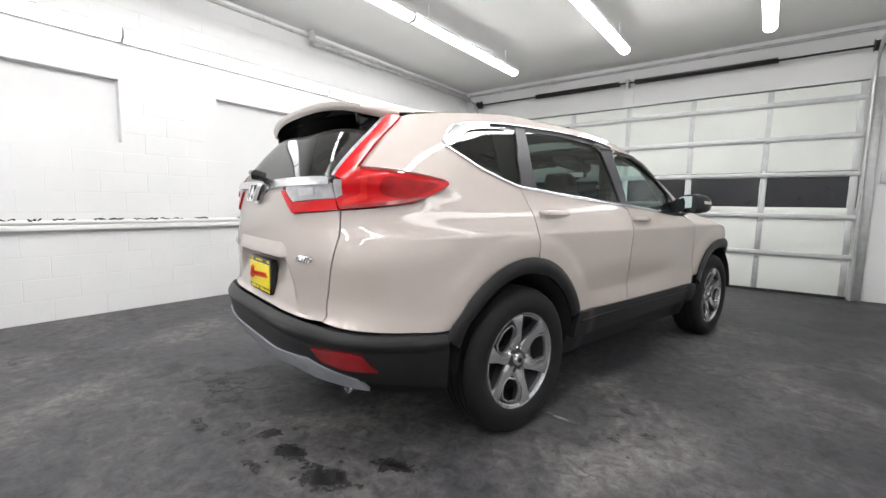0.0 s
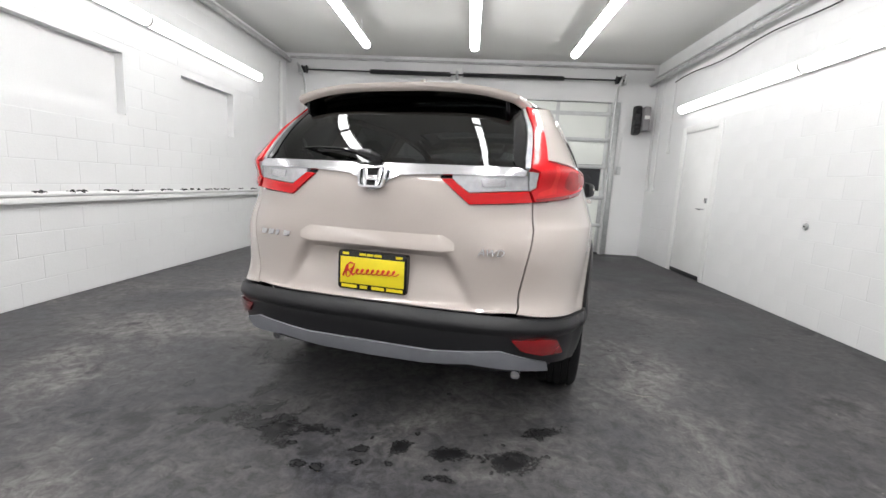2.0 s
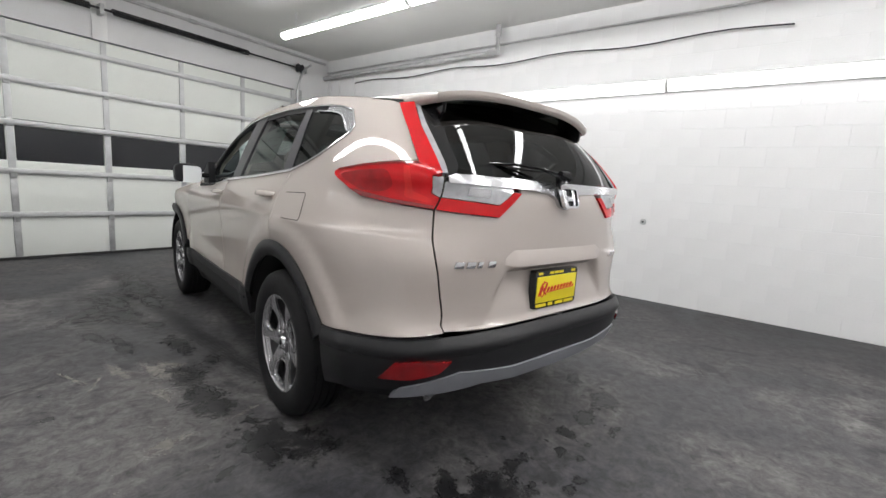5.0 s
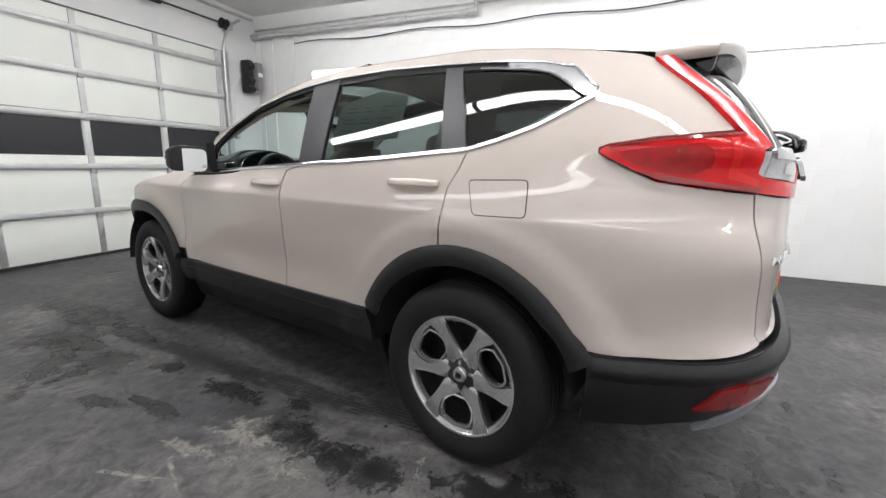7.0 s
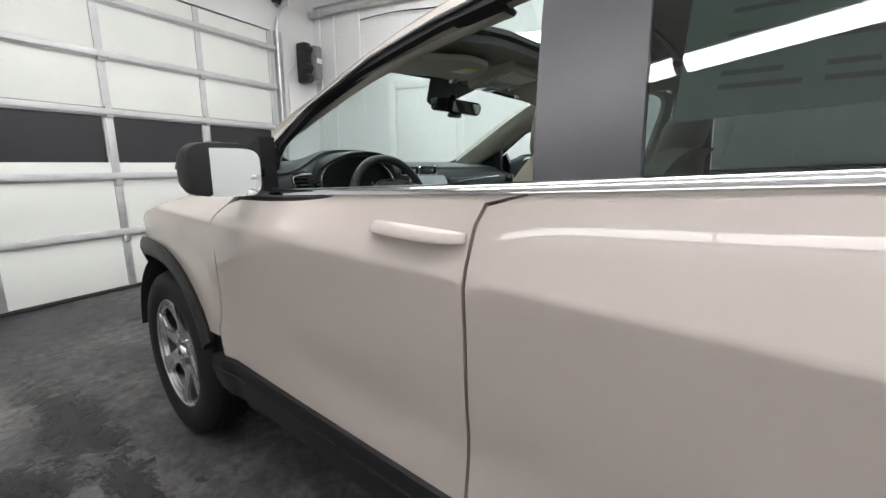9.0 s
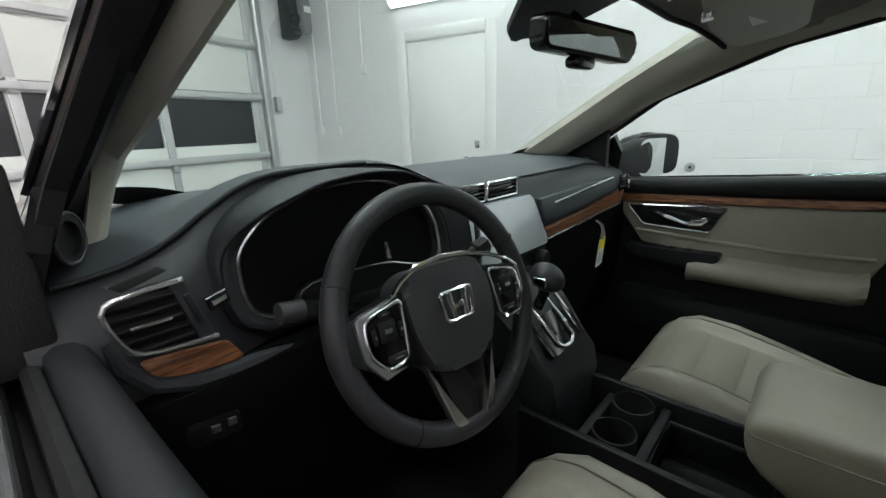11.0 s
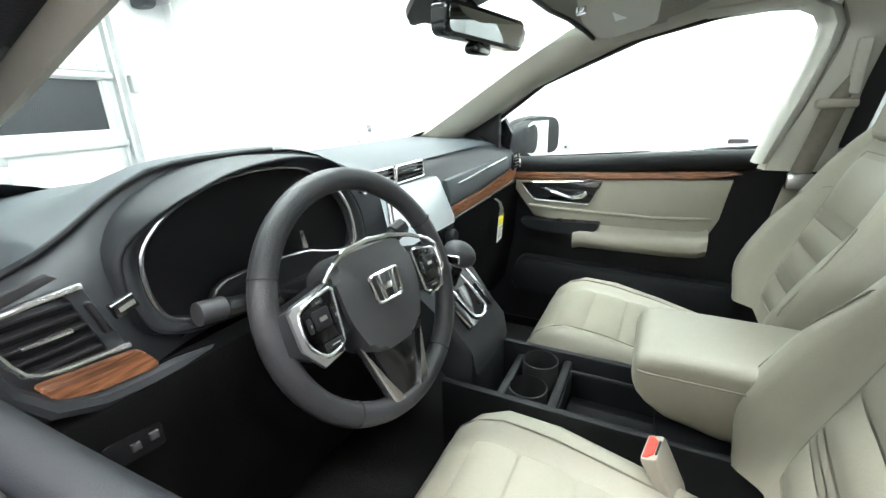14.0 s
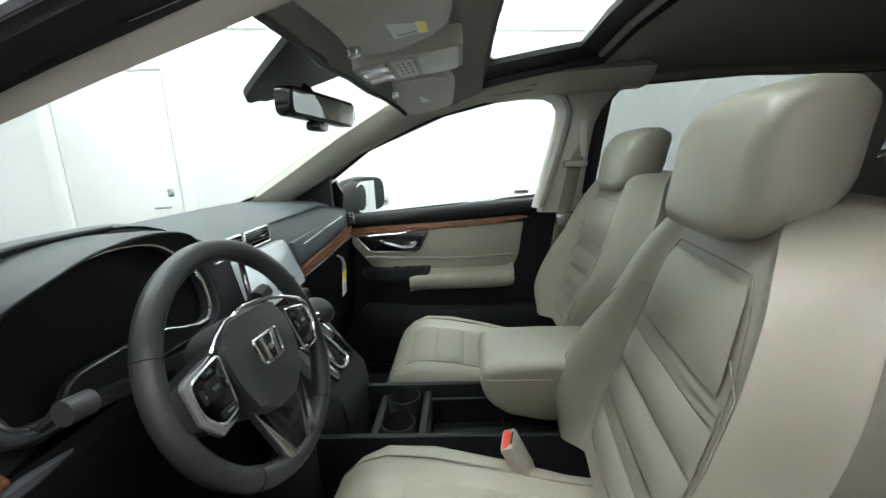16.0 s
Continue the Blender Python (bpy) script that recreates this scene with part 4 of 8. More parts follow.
ROOF_FRONT = [(1.0, 1.10), (0.92, 1.22), (0.8, 1.36), (0.5, 1.48), (0.0, 1.53)]
bm = with_hole(ROOF_FRONT, 1.0, -0.525, SR[0], SR[1], SR[2] - 0.06, top, 0.06)
solid(bm, 0.008, None)
part("roof_panel", bm, PAINT, car, "beige painted roof panel")
over("sunroof_glass", [(-SR[0] + 0.01, SR[1] + 0.01), (SR[0] - 0.01, SR[1] + 0.01), (SR[0] - 0.01, SR[2] - 0.07), (-SR[0] + 0.01, SR[2] - 0.07)], GLASS_CLEAR, 0.0, 0, label="clear sunroof glass")
for s in (1, -1):
    over("a_pillar", [(s * 1, 1.10), (s * 0.92, 1.22), (s * 0.925, 1.5), (s * 0.935, 1.95), (s * 0.93, 2.22), (s * 0.96, 2.31), (s * 1, 2.27)], PAINT, 0.0)
over("windscreen", [(-0.92, 1.225), (-0.8, 1.365), (-0.5, 1.485), (0, 1.535), (0.5, 1.485), (0.8, 1.365), (0.92, 1.225), (0.925, 1.5), (0.933, 1.95), (0.928, 2.21), (0.6, 2.37), (0, 2.46), (-0.6, 2.37), (-0.928, 2.21), (-0.933, 1.95), (-0.925, 1.5)], GLASS_CLEAR, -0.004, 0, label="clear windscreen")
over("windscreen_shade_band", [(-0.85, 1.33), (-0.5, 1.49), (0, 1.54), (0.5, 1.49), (0.85, 1.33), (0.90, 1.52), (0.5, 1.74), (0, 1.79), (-0.5, 1.74), (-0.90, 1.52)], glass("shade_band", (0.34, 0.46, 0.44)), -0.012, 0, label="green-tinted shade band")
over("windscreen_frit", [(-0.925, 2.18), (-0.6, 2.325), (0, 2.41), (0.6, 2.325), (0.925, 2.18), (0.928, 2.21), (0.6, 2.37), (0, 2.46), (-0.6, 2.37), (-0.928, 2.21)], CLAD, -0.010, 0, label="black printed border of the windscreen")
over("cowl", [(-0.93, 2.22), (-0.6, 2.375), (0, 2.465), (0.6, 2.375), (0.93, 2.22), (0.96, 2.31), (0.6, 2.43), (0, 2.53), (-0.6, 2.43), (-0.96, 2.31)], CLAD, -0.01)
over("bonnet", [(-0.985, 2.30), (-0.96, 2.32), (-0.6, 2.435), (0, 2.535), (0.6, 2.435), (0.96, 2.32), (0.985, 2.30), (0.985, 3.15), (0.95, 3.42), (0.6, 3.5), (0, 3.52), (-0.6, 3.5), (-0.95, 3.42), (-0.985, 3.15)], PAINT)

# front end
across("front_bumper", [(3.13, 0.52), (3.20, 0.60), (3.13, 0.745), (3.40, 0.73), (3.45, 0.60), (3.75, 0.58), (3.75, 0.42), (3.2, 0.40), (3.14, 0.45)], PAINT)
across("lower_grille", [(3.16, 0.44), (3.2, 0.395), (3.75, 0.41), (3.75, 0.24), (3.25, 0.24), (3.14, 0.30)], CLAD)
across("front_grille", [(3.43, 0.73), (3.47, 0.605), (3.75, 0.585), (3.75, 0.765), (3.46, 0.76)], GLOSS_BLACK)
panel("headlight", [(2.99, 0.86), (3.11, 0.765), (3.14, 0.75), (3.40, 0.735), (3.44, 0.765), (3.30, 0.80), (3.10, 0.85)], LAMP_CLEAR, 0.002, 0.02, 0.03, "clear headlight lens")

# ---- tail ----
def tail_place(u, z, side):
    p = surf(u, z, 0.0, side)
    edge = 0.35 + (0.88 - z) * 0.55
    depth = 0.034 * smooth((edge - abs(p.x)) / 0.05) * smooth((0.884 - z) / 0.014) * smooth((z - 0.65) / 0.20)
    return p + Vector((0, depth, 0))


BAR_LOW = [(-0.958, 1.208), (-1.323, 1.203), (-1.490, 1.194), (-1.548, 1.170), (-1.567, 1.140), (U_MID, 1.125)]
across("tailgate", [(U_MID, 0.650), (-1.156, 0.650), (-1.002, 0.654), (-0.954, 0.919), (-0.924, 1.105), (-1.021, 1.094), (-1.198, 1.085), (-1.312, 1.187), (-1.319, 1.219), (U_MID, 1.22)], PAINT, step=0.02, place=tail_place, label="beige painted tailgate")
lip = []
for k in range(29):
    x = -0.36 + 0.72 * k / 28
    f = min(1.0, (0.362 - abs(x)) / 0.055)
    lip.append([Vector((x, tail_y(x, 0.90) - o * f - 0.001, 0.9 + (z - 0.9) * (0.4 + 0.6 * f))) for z, o in ((0.962, -0.004), (0.945, 0.002), (0.920, 0.009), (0.894, 0.016), (0.889, 0.016), (0.887, 0.012), (0.885, -0.04))])
part("tailgate_lip", loft(lip, closed=False), PAINT, car, "body-coloured lip over the plate recess")
across("rear_glass", [(U_MID, 1.225), (-0.953, 1.231), (-0.976, 1.273), (-0.899, 1.489), (-0.883, 1.535), (U_MID, 1.575)], GLASS_REAR, -0.004, 0, 0.05, "very dark tinted rear window")
panel("rear_glass_frame", [(-0.944, 1.231), (-0.986, 1.231), (-0.999, 1.274), (-0.935, 1.489), (-0.917, 1.541), (-0.854, 1.540), (-0.872, 1.457), (-0.946, 1.282)], GLOSS_BLACK, 0.0, 0.01, 0.03, gap=0)
bar = across("tailgate_bar", BAR_LOW + [(U_MID, 1.243), (-1.567, 1.241), (-0.981, 1.242), (-0.953, 1.231)], SATIN, 0.016, 0.03, 0.02, "bright satin chrome bar across the tailgate")
lamp_outer = [(-0.745, 1.526), (-0.795, 1.416), (-0.845, 1.281), (-0.615, 1.259), (-0.480, 1.239), (-0.457, 1.229), (-0.456, 1.217), (-0.480, 1.201), (-0.536, 1.174), (-0.618, 1.141), (-0.759, 1.123), (-0.917, 1.109), (-0.931, 1.150), (-0.897, 1.165), (-0.894, 1.230), (-0.931, 1.244), (-0.913, 1.291), (-0.854, 1.426), (-0.826, 1.534)]
lamps = panel("tail_light", lamp_outer, LAMP_RED, 0.018, 0.026, 0.02, "glossy red tail light wrapping round the corner", gap=0)
for ob, side in zip(lamps, (1, -1)):
    inner = rounded([(-0.500, 1.220), (-0.640, 1.240), (-0.735, 1.246), (-0.755, 1.180), (-0.705, 1.158), (-0.604, 1.166), (-0.520, 1.200)], 0.03)
    part("dark_segment", patch(inner, lambda u, z: surf(u, z, 0.0200, side), 0.02), LAMP_MID, ob, "deeper red reflector segment")
    guide = [(-0.790, 1.262), (-0.812, 1.262), (-0.826, 1.170), (-0.900, 1.146), (-0.905, 1.128), (-0.800, 1.148)]
    part("light_guide", patch(rounded(guide, 0.01), lambda u, z: surf(u, z, 0.0195, side), 0.02), LAMP_BRIGHT, ob, "brighter red light guide")
    band = [(-0.480, 1.240), (-0.615, 1.260), (-0.843, 1.281), (-0.850, 1.273), (-0.616, 1.252), (-0.484, 1.232)]
    part("top_edge", patch(band, lambda u, z: surf(u, z, 0.0210, side), 0.02), LAMP_DEEP, ob)
    low = [(-0.543, 1.169), (-0.617, 1.143), (-0.759, 1.125), (-0.914, 1.111), (-0.916, 1.122), (-0.771, 1.136), (-0.615, 1.159)]
    part("bottom_edge", patch(low, lambda u, z: surf(u, z, 0.0210, side), 0.02), LAMP_DEEP, ob)
panel("tail_light_strip", [(-0.829, 1.534), (-0.856, 1.426), (-0.915, 1.291), (-0.933, 1.244), (-0.953, 1.245), (-0.944, 1.282), (-0.878, 1.437), (-0.850, 1.535)], LAMP_CLEAR, 0.008, 0.02, 0.02, "clear strip along the tail light", gap=0)
panel("reversing_light_corner", [(-0.899, 1.168), (-0.933, 1.153), (-0.937, 1.228), (-0.897, 1.227)], LAMP_CLEAR, 0.010, 0.02, 0.02, "clear reversing lens", gap=0)
panel("tailgate_light", [(-0.927, 1.107), (-1.196, 1.088), (-1.307, 1.185), (-1.263, 1.187), (-1.192, 1.132), (-0.937, 1.152)], LAMP_RED, 0.010, 0.02, 0.02, "red tailgate light", gap=0)
panel("reversing_light", [(-0.938, 1.155), (-1.192, 1.136), (-1.259, 1.187), (-1.258, 1.209), (-0.944, 1.212)], LAMP_CLEAR, 0.008, 0.02, 0.02, "clear reversing lens", gap=0)
panel("reversing_bulb", [(-1.037, 1.165), (-1.134, 1.160), (-1.138, 1.191), (-1.039, 1.195)], SATIN, 0.013, 0.008, 0.02, gap=0)

# spoiler
def spoil(s, t):
    """t 0 at the roof, 1 at the trailing edge, which turns forward to the tops of the lamps."""
    a = top(s * 0.975, -0.515)
    q = abs(s)
    e = Vector((0.588 * s, -0.765 + 0.075 * q ** 2.4 + 0.165 * smooth((q - 0.92) / 0.08) ** 1.2, 1.605 - 0.060 * q ** 3.5))
    p = a.lerp(e, t)
    p.z += 0.012 * math.sin(math.pi * t) * (1 - q ** 6)
    return p


def rim_line(f, dy, dz):
    return [Vector((spoil(s, 1).x * f, spoil(s, 1).y + dy, spoil(s, 1).z + dz)) for s in SS]


SS = sorted({round(s * k, 4) for s in (1, -1) for k in (0, 0.15, 0.3, 0.45, 0.6, 0.72, 0.8, 0.86, 0.9, 0.93, 0.96, 0.98, 1.0)})
edge = [rim_line(0.999, 0.001, -0.012), rim_line(0.992, 0.004, -0.025), rim_line(0.972, 0.016, -0.034)]
bm = loft([[spoil(s, t) for s in SS] for t in (0, 0.25, 0.5, 0.75, 0.9, 0.97, 1.0)] + edge, closed=False)
spoiler = part("spoiler", bm, PAINT, car, "roof spoiler over the rear window", angle=50)
glass_top = [Vector((0.52 * s, -0.655 + 0.10 * abs(s) ** 3, 1.560 - 0.035 * abs(s) ** 3)) for s in SS]
half = [a.lerp(b, 0.5) + Vector((0, 0, 0.010)) for a, b in zip(edge[-1], glass_top)]
part("spoiler_underside", loft([edge[-1], half, glass_top], closed=False), GLOSS_BLACK, spoiler, "gloss black spoiler underside")
for s in (1, -1):
    fin = [(-0.715, 1.555), (-0.705, 1.495), (-0.66, 1.452), (-0.58, 1.462), (-0.54, 1.545)]
    part("spoiler_fin", prism(fin, lambda u, v, d: Vector((s * (0.500 + d), u + 0.02, v)), -0.008, 0.008, 0.003), GLOSS_BLACK, spoiler, "gloss black side fin")
part("brake_light", sweep([Vector((x, -0.742 + 0.085 * abs(x / 0.545) ** 2.4, 1.580)) for x in (-0.2, -0.1, 0, 0.1, 0.2)], 0.009, 6), LAMP_DEEP, spoiler, "dark red high brake light")

# bumper
BUMP_TOP = [(-0.451, 0.600), (-0.690, 0.616), (-0.844, 0.628), (-0.998, 0.642), (-1.156, 0.645), (U_MID, 0.645)]
across("rear_bumper", BUMP_TOP + [(U_MID, 0.478), (-1.312, 0.476), (-1.156, 0.492), (-1.041, 0.503), (-0.940, 0.470), (-0.836, 0.425), (-0.626, 0.385), (-0.480, 0.345)], EXT_CLAD, 0.012, 0.03, 0.03, "matt black plastic rear bumper")
brow_z = curve([U_MID, -1.156, -0.998, -0.844, -0.690, -0.451], [0.641, 0.641, 0.638, 0.624, 0.612, 0.596])
def brow(u, z, side):
    """The rounded upper band of the bumper, swelling out and then tucking in."""
    f = min(max((brow_z(u) - z) / 0.075, 0.0), 1.0)
    return surf(u, z, 0.011 + 0.024 * f ** 0.7 * (1 - smooth((f - 0.5) / 0.5)), side)
across("bumper_step", [(u, brow_z(u)) for u in (-0.470, -0.690, -0.844, -0.998, -1.156, U_MID)] + [(u, brow_z(u) - 0.074) for u in (U_MID, -1.156, -0.998, -0.844, -0.690, -0.470)], EXT_CLAD, 0, 0.008, 0.014, "rounded upper band of the bumper", place=brow, angle=50)
across("skid_plate", [(-0.831, 0.430), (-0.940, 0.468), (-1.041, 0.500), (-1.156, 0.490), (-1.312, 0.472), (U_MID, 0.472), (U_MID, 0.395), (-1.357, 0.400), (-1.158, 0.425), (-0.932, 0.400), (-0.801, 0.375)], SKID, 0.020, 0.02, 0.025, "silver painted bumper skid plate")
across("bumper_valance", [(-0.490, 0.360), (-0.801, 0.410), (-1.066, 0.430), (U_MID, 0.41), (U_MID, 0.365), (-0.980, 0.345), (-0.485, 0.290)], CLAD, -0.06, 0.01, 0.05)
panel("rear_reflector", [(-0.749, 0.467), (-0.801, 0.540), (-0.870, 0.552), (-1.000, 0.552), (-0.961, 0.505), (-0.870, 0.476)], LAMP_DEEP, 0.024, 0.02, 0.02, "dark red bumper reflector", gap=0)
for x in (0.632, -0.60):
    part("tailpipe", sweep([(x, -0.55, 0.375), (x, -0.74, 0.362), (x, -0.815, 0.343)], 0.022, 14), CHROME, car, "chrome tailpipe tip")

# number plate with its frame; writing as bars
def on_tail(x, z, out):
    return Vector((x, -0.955 - out, z))


plate = part("plate_frame", prism(rounded([(-0.162, 0.685), (0.162, 0.685), (0.162, 0.856), (-0.162, 0.856)], 0.012), lambda u, v, d: on_tail(u, v, d), -0.02, 0.012, 0.003), GLOSS_BLACK, car, "black dealer plate frame")
part("plate", box((0, -0.969, 0.771), (0.300, 0.004, 0.118), 0.001), YELLOW, plate, "yellow dealer plate")
def bars(parent, mat, row, z, h, y=-0.9725, slant=0.0):
    for x0, x1 in row:
        part("bar", prism([(x0, z), (x1, z), (x1 + slant, z + h), (x0 + slant, z + h)], lambda u, v, d: Vector((u, y - d, v)), 0, 0.0015), mat, parent)
stroke = []
for k in range(121):
    t = k / 120
    tall = 0.026 if t < 0.12 else 0.011
    stroke.append(Vector((-0.125 + 0.245 * t + 0.010 * math.sin(20 * math.pi * t + 0.9), -0.9728, 0.764 + 0.012 * t + tall * math.sin(20 * math.pi * t))))
part("red_flourish", sweep(stroke, [0.0034 + 0.0012 * math.sin(20 * math.pi * k / 120) for k in range(121)], 6), RED_INK, plate, "red flourish across the plate")
part("red_flourish", sweep([Vector((-0.135, -0.9728, 0.744)), Vector((-0.118, -0.9728, 0.790)), Vector((-0.100, -0.9728, 0.806)), Vector((-0.080, -0.9728, 0.800)), Vector((-0.085, -0.9728, 0.782)), Vector((-0.110, -0.9728, 0.772)), Vector((-0.085, -0.9728, 0.748))], 0.0040, 6), RED_INK, plate)
bars(plate, YELLOW, [(-0.14, -0.11), (-0.06, -0.03), (-0.025, 0.005), (0.01, 0.045), (0.11, 0.14)], 0.838, 0.011, y=-0.967)
bars(plate, YELLOW, [(-0.145, -0.07), (-0.055, -0.02), (0.0, 0.06), (0.07, 0.145)], 0.692, 0.014, y=-0.967)

# badges
def badge_place(u, v, d):
    q = surf(U_MID, v, 0.0)
    return Vector((u, q.y - 0.031 - d, v))


H_OUT = rounded([(-0.055, 1.135), (0.055, 1.135), (0.064, 1.225), (-0.064, 1.225)], 0.02, 5)
H_IN = inset(H_OUT, 0.009)
emblem = part("emblem_ring", loft([[badge_place(u, v, d) for u, v in o] for o, d in ((H_OUT, 0.0), (H_OUT, 0.016), (H_IN, 0.016), (H_IN, 0.0), (H_OUT, 0.0))], caps=False), CHROME, car, "chrome tailgate emblem")
part("emblem_field", prism(inset(H_OUT, 0.006), badge_place, -0.02, 0.004), GLOSS_BLACK, emblem)
for s in (1, -1):
    part("emblem_bar", prism([(s * 0.018, 1.14), (s * 0.034, 1.14), (s * 0.047, 1.22), (s * 0.026, 1.22)], badge_place, 0.002, 0.014, 0.002), CHROME, emblem)
part("emblem_bridge", prism([(-0.022, 1.165), (0.022, 1.165), (0.024, 1.185), (-0.024, 1.185)], badge_place, 0.002, 0.012, 0.002), CHROME, emblem)


def tail_text(text, x, z, size, label, slant=0.25):
    cu = bpy.data.curves.new("lettering", "FONT")
    cu.body, cu.size, cu.extrude, cu.shear, cu.align_x = text, size, 0.005, slant, "CENTER"
    ob = new("lettering", cu)
    me = bpy.data.meshes.new_from_object(ob)
    bpy.data.objects.remove(ob)
    bm = bmesh.new()
    bm.from_mesh(me)
    bmesh.ops.transform(bm, matrix=pose(0, 0, 0, 90, 0, 0), verts=bm.verts)
    for v in bm.verts:
        v.co = Vector((x + v.co.x, tail_y(x + v.co.x, z + v.co.z) - 0.009 + v.co.y, z + v.co.z))
    return part("lettering", bm, CHROME, car, label, smooth=False)


tail_text("AWD", 0.51, 0.885, 0.042, "chrome letters AWD")
for k in range(4):                            # the model badge as plain chrome bars
    x = -0.60 + 0.048 * k
    part("badge_bar", prism([(x, 0.893), (x + (0.036 if k != 2 else 0.02), 0.893), (x + 0.044 if k != 2 else x + 0.028, 0.918), (x + 0.008, 0.918)], lambda u, v, d: Vector((u, tail_y(u, v) - 0.002 - d, v)), 0, 0.006, 0.001), CHROME, car)

# rear wiper
wp = part("rear_wiper", sweep([(-0.02, -0.945, 1.262), (-0.06, -0.965, 1.272), (-0.16, -0.945, 1.292), (-0.30, -0.905, 1.300), (-0.42, -0.86, 1.296)], [0.02, 0.018, 0.012, 0.010, 0.006], 8, flat=0.6), GLOSS_BLACK, car, "black rear wiper arm")
part("wiper_cap", sweep([(0.0, -0.93, 1.255), (-0.02, -0.975, 1.268), (-0.07, -0.975, 1.278)], [0.024, 0.026, 0.014], 10), GLOSS_BLACK, wp)
part("wiper_blade", sweep([(-0.13, -0.925, 1.283), (-0.28, -0.893, 1.285), (-0.44, -0.84, 1.283)], 0.006, 6), RUBBER, wp)
part("aerial_fin", prism([(-0.30, 1.655), (-0.42, 1.65), (-0.405, 1.70), (-0.39, 1.705)], lambda u, v, d: Vector((d, u, v)), -0.012, 0.012, 0.004), PAINT, car)

# fuel flap, handles, mirrors
fl = rounded([(-0.010, 1.122), (-0.238, 1.130), (-0.249, 1.005), (-0.050, 1.000)], 0.02)
part("fuel_flap_gap", patch(fl, lambda u, z: surf(u, z, 0.0006, 1), 0.03), INNER_DARK, car)
part("fuel_flap", patch(inset(fl, 0.0035), lambda u, z: surf(u, z, 0.0022, 1), 0.03), PAINT, car)
for side in (1, -1):
    for u0, u1, z in ((1.075, 1.335, 1.068), (0.115, 0.365, 1.103)):
        dish = rounded([(u0 + 0.05, z - 0.032), (u1 - 0.03, z - 0.032), (u1 - 0.03, z + 0.036), (u0 + 0.05, z + 0.036)], 0.03)
        cup = part("handle_cup", patch(dish, lambda u, zz: surf(u, zz, 0.001, side), 0.02), PAINT, car)
        rings = []
        for k in range(15):
            t = k / 14
            lift = math.sin(math.pi * min(max(t, 0.001), 0.999)) ** 0.45
            h, d = 0.008 + 0.0065 * lift, 0.003 + 0.008 * lift
            u, o = u0 + (u1 - u0) * t, 0.004 + 0.026 * lift
            rings.append([surf(u, z + h * math.copysign(abs(math.sin(a)) ** 0.6, math.sin(a)), o + d * math.copysign(abs(math.cos(a)) ** 0.7, math.cos(a)), side) for a in [2 * math.pi * q / 16 for q in range(16)]])
        part("door_handle", loft(rings), PAINT, car, "body-coloured pull handle", 60)
    mir = part("door_mirror", loft([[Vector((-side * (cx + rx * math.copysign(abs(math.cos(a)) ** 0.5, math.cos(a))), y, cz + rz * math.copysign(abs(math.sin(a)) ** 0.5, math.sin(a)) * (1.0 if math.sin(a) > 0 else 0.85))) for a in [2 * math.pi * k / 28 for k in range(28)]]
                                     for y, cx, cz, rx, rz in ((2.02, 0.955, 1.165, 0.03, 0.02), (2.005, 0.957, 1.166, 0.065, 0.050), (1.97, 0.960, 1.168, 0.088, 0.070), (1.92, 0.962, 1.168, 0.097, 0.080), (1.885, 0.962, 1.168, 0.097, 0.080), (1.868, 0.962, 1.168, 0.095, 0.078), (1.866, 0.962, 1.168, 0.086, 0.071))]), CLAD, car, "black door mirror")
    part("mirror_cap", loft([[Vector((-side * (cx + rx * math.cos(a)), y, cz + rz * math.sin(a))) for a in [math.pi * (0.02 + 0.96 * k / 16) for k in range(17)]]
                              for y, cx, cz, rx, rz in ((2.024, 0.955, 1.165, 0.035, 0.022), (2.008, 0.957, 1.166, 0.069, 0.054), (1.972, 0.960, 1.168, 0.092, 0.074), (1.925, 0.962, 1.168, 0.101, 0.084))], closed=False), PAINT, mir, "body-coloured mirror cap")
    part("mirror_glass", prism([(0.962 + 0.086 * math.copysign(abs(math.cos(a)) ** 0.42, math.cos(a)), 1.166 + 0.066 * math.copysign(abs(math.sin(a)) ** 0.42, math.sin(a))) for a in [2 * math.pi * k / 28 for k in range(28)]],
                               lambda u, v, d: Vector((-side * u, 1.860 - d + (u - 0.962) * 0.24, v)), 0.0, 0.003), MIRROR, mir, "door mirror glass")
    if side == -1:                            # the passenger's mirror is turned towards the driver
        turn = Matrix.Translation((0.962, 1.985, 0)) @ pose(0, 0, 0, 0, 0, -38) @ Matrix.Translation((-0.962, -1.93, 0))
        for ob in [mir] + list(mir.children):
            ob.data.transform(turn)
    if side == -1:
        oval = [(math.copysign(abs(math.cos(a)) ** 0.5, math.cos(a)), math.copysign(abs(math.sin(a)) ** 0.5, math.sin(a))) for a in [2 * math.pi * k / 24 for k in range(24)]]
        part("mirror_stalk", loft([[Vector((x, y + 0.03 * p, z + h * q)) for p, q in oval] for x, y, z, h in ((0.745, 2.05, 1.150, 0.040), (0.78, 2.03, 1.153, 0.050), (0.82, 2.00, 1.160, 0.062), (0.87, 1.975, 1.166, 0.070), (0.92, 1.96, 1.168, 0.066))]), CLAD, mir)
    else:
        part("mirror_stalk", sweep([surf(2.06, 1.150, -0.01, side), Vector((-0.80, 2.005, 1.160)), Vector((-0.90, 1.970, 1.165))], [0.022, 0.024, 0.026], 12, flat=0.8), GLOSS_BLACK, mir)

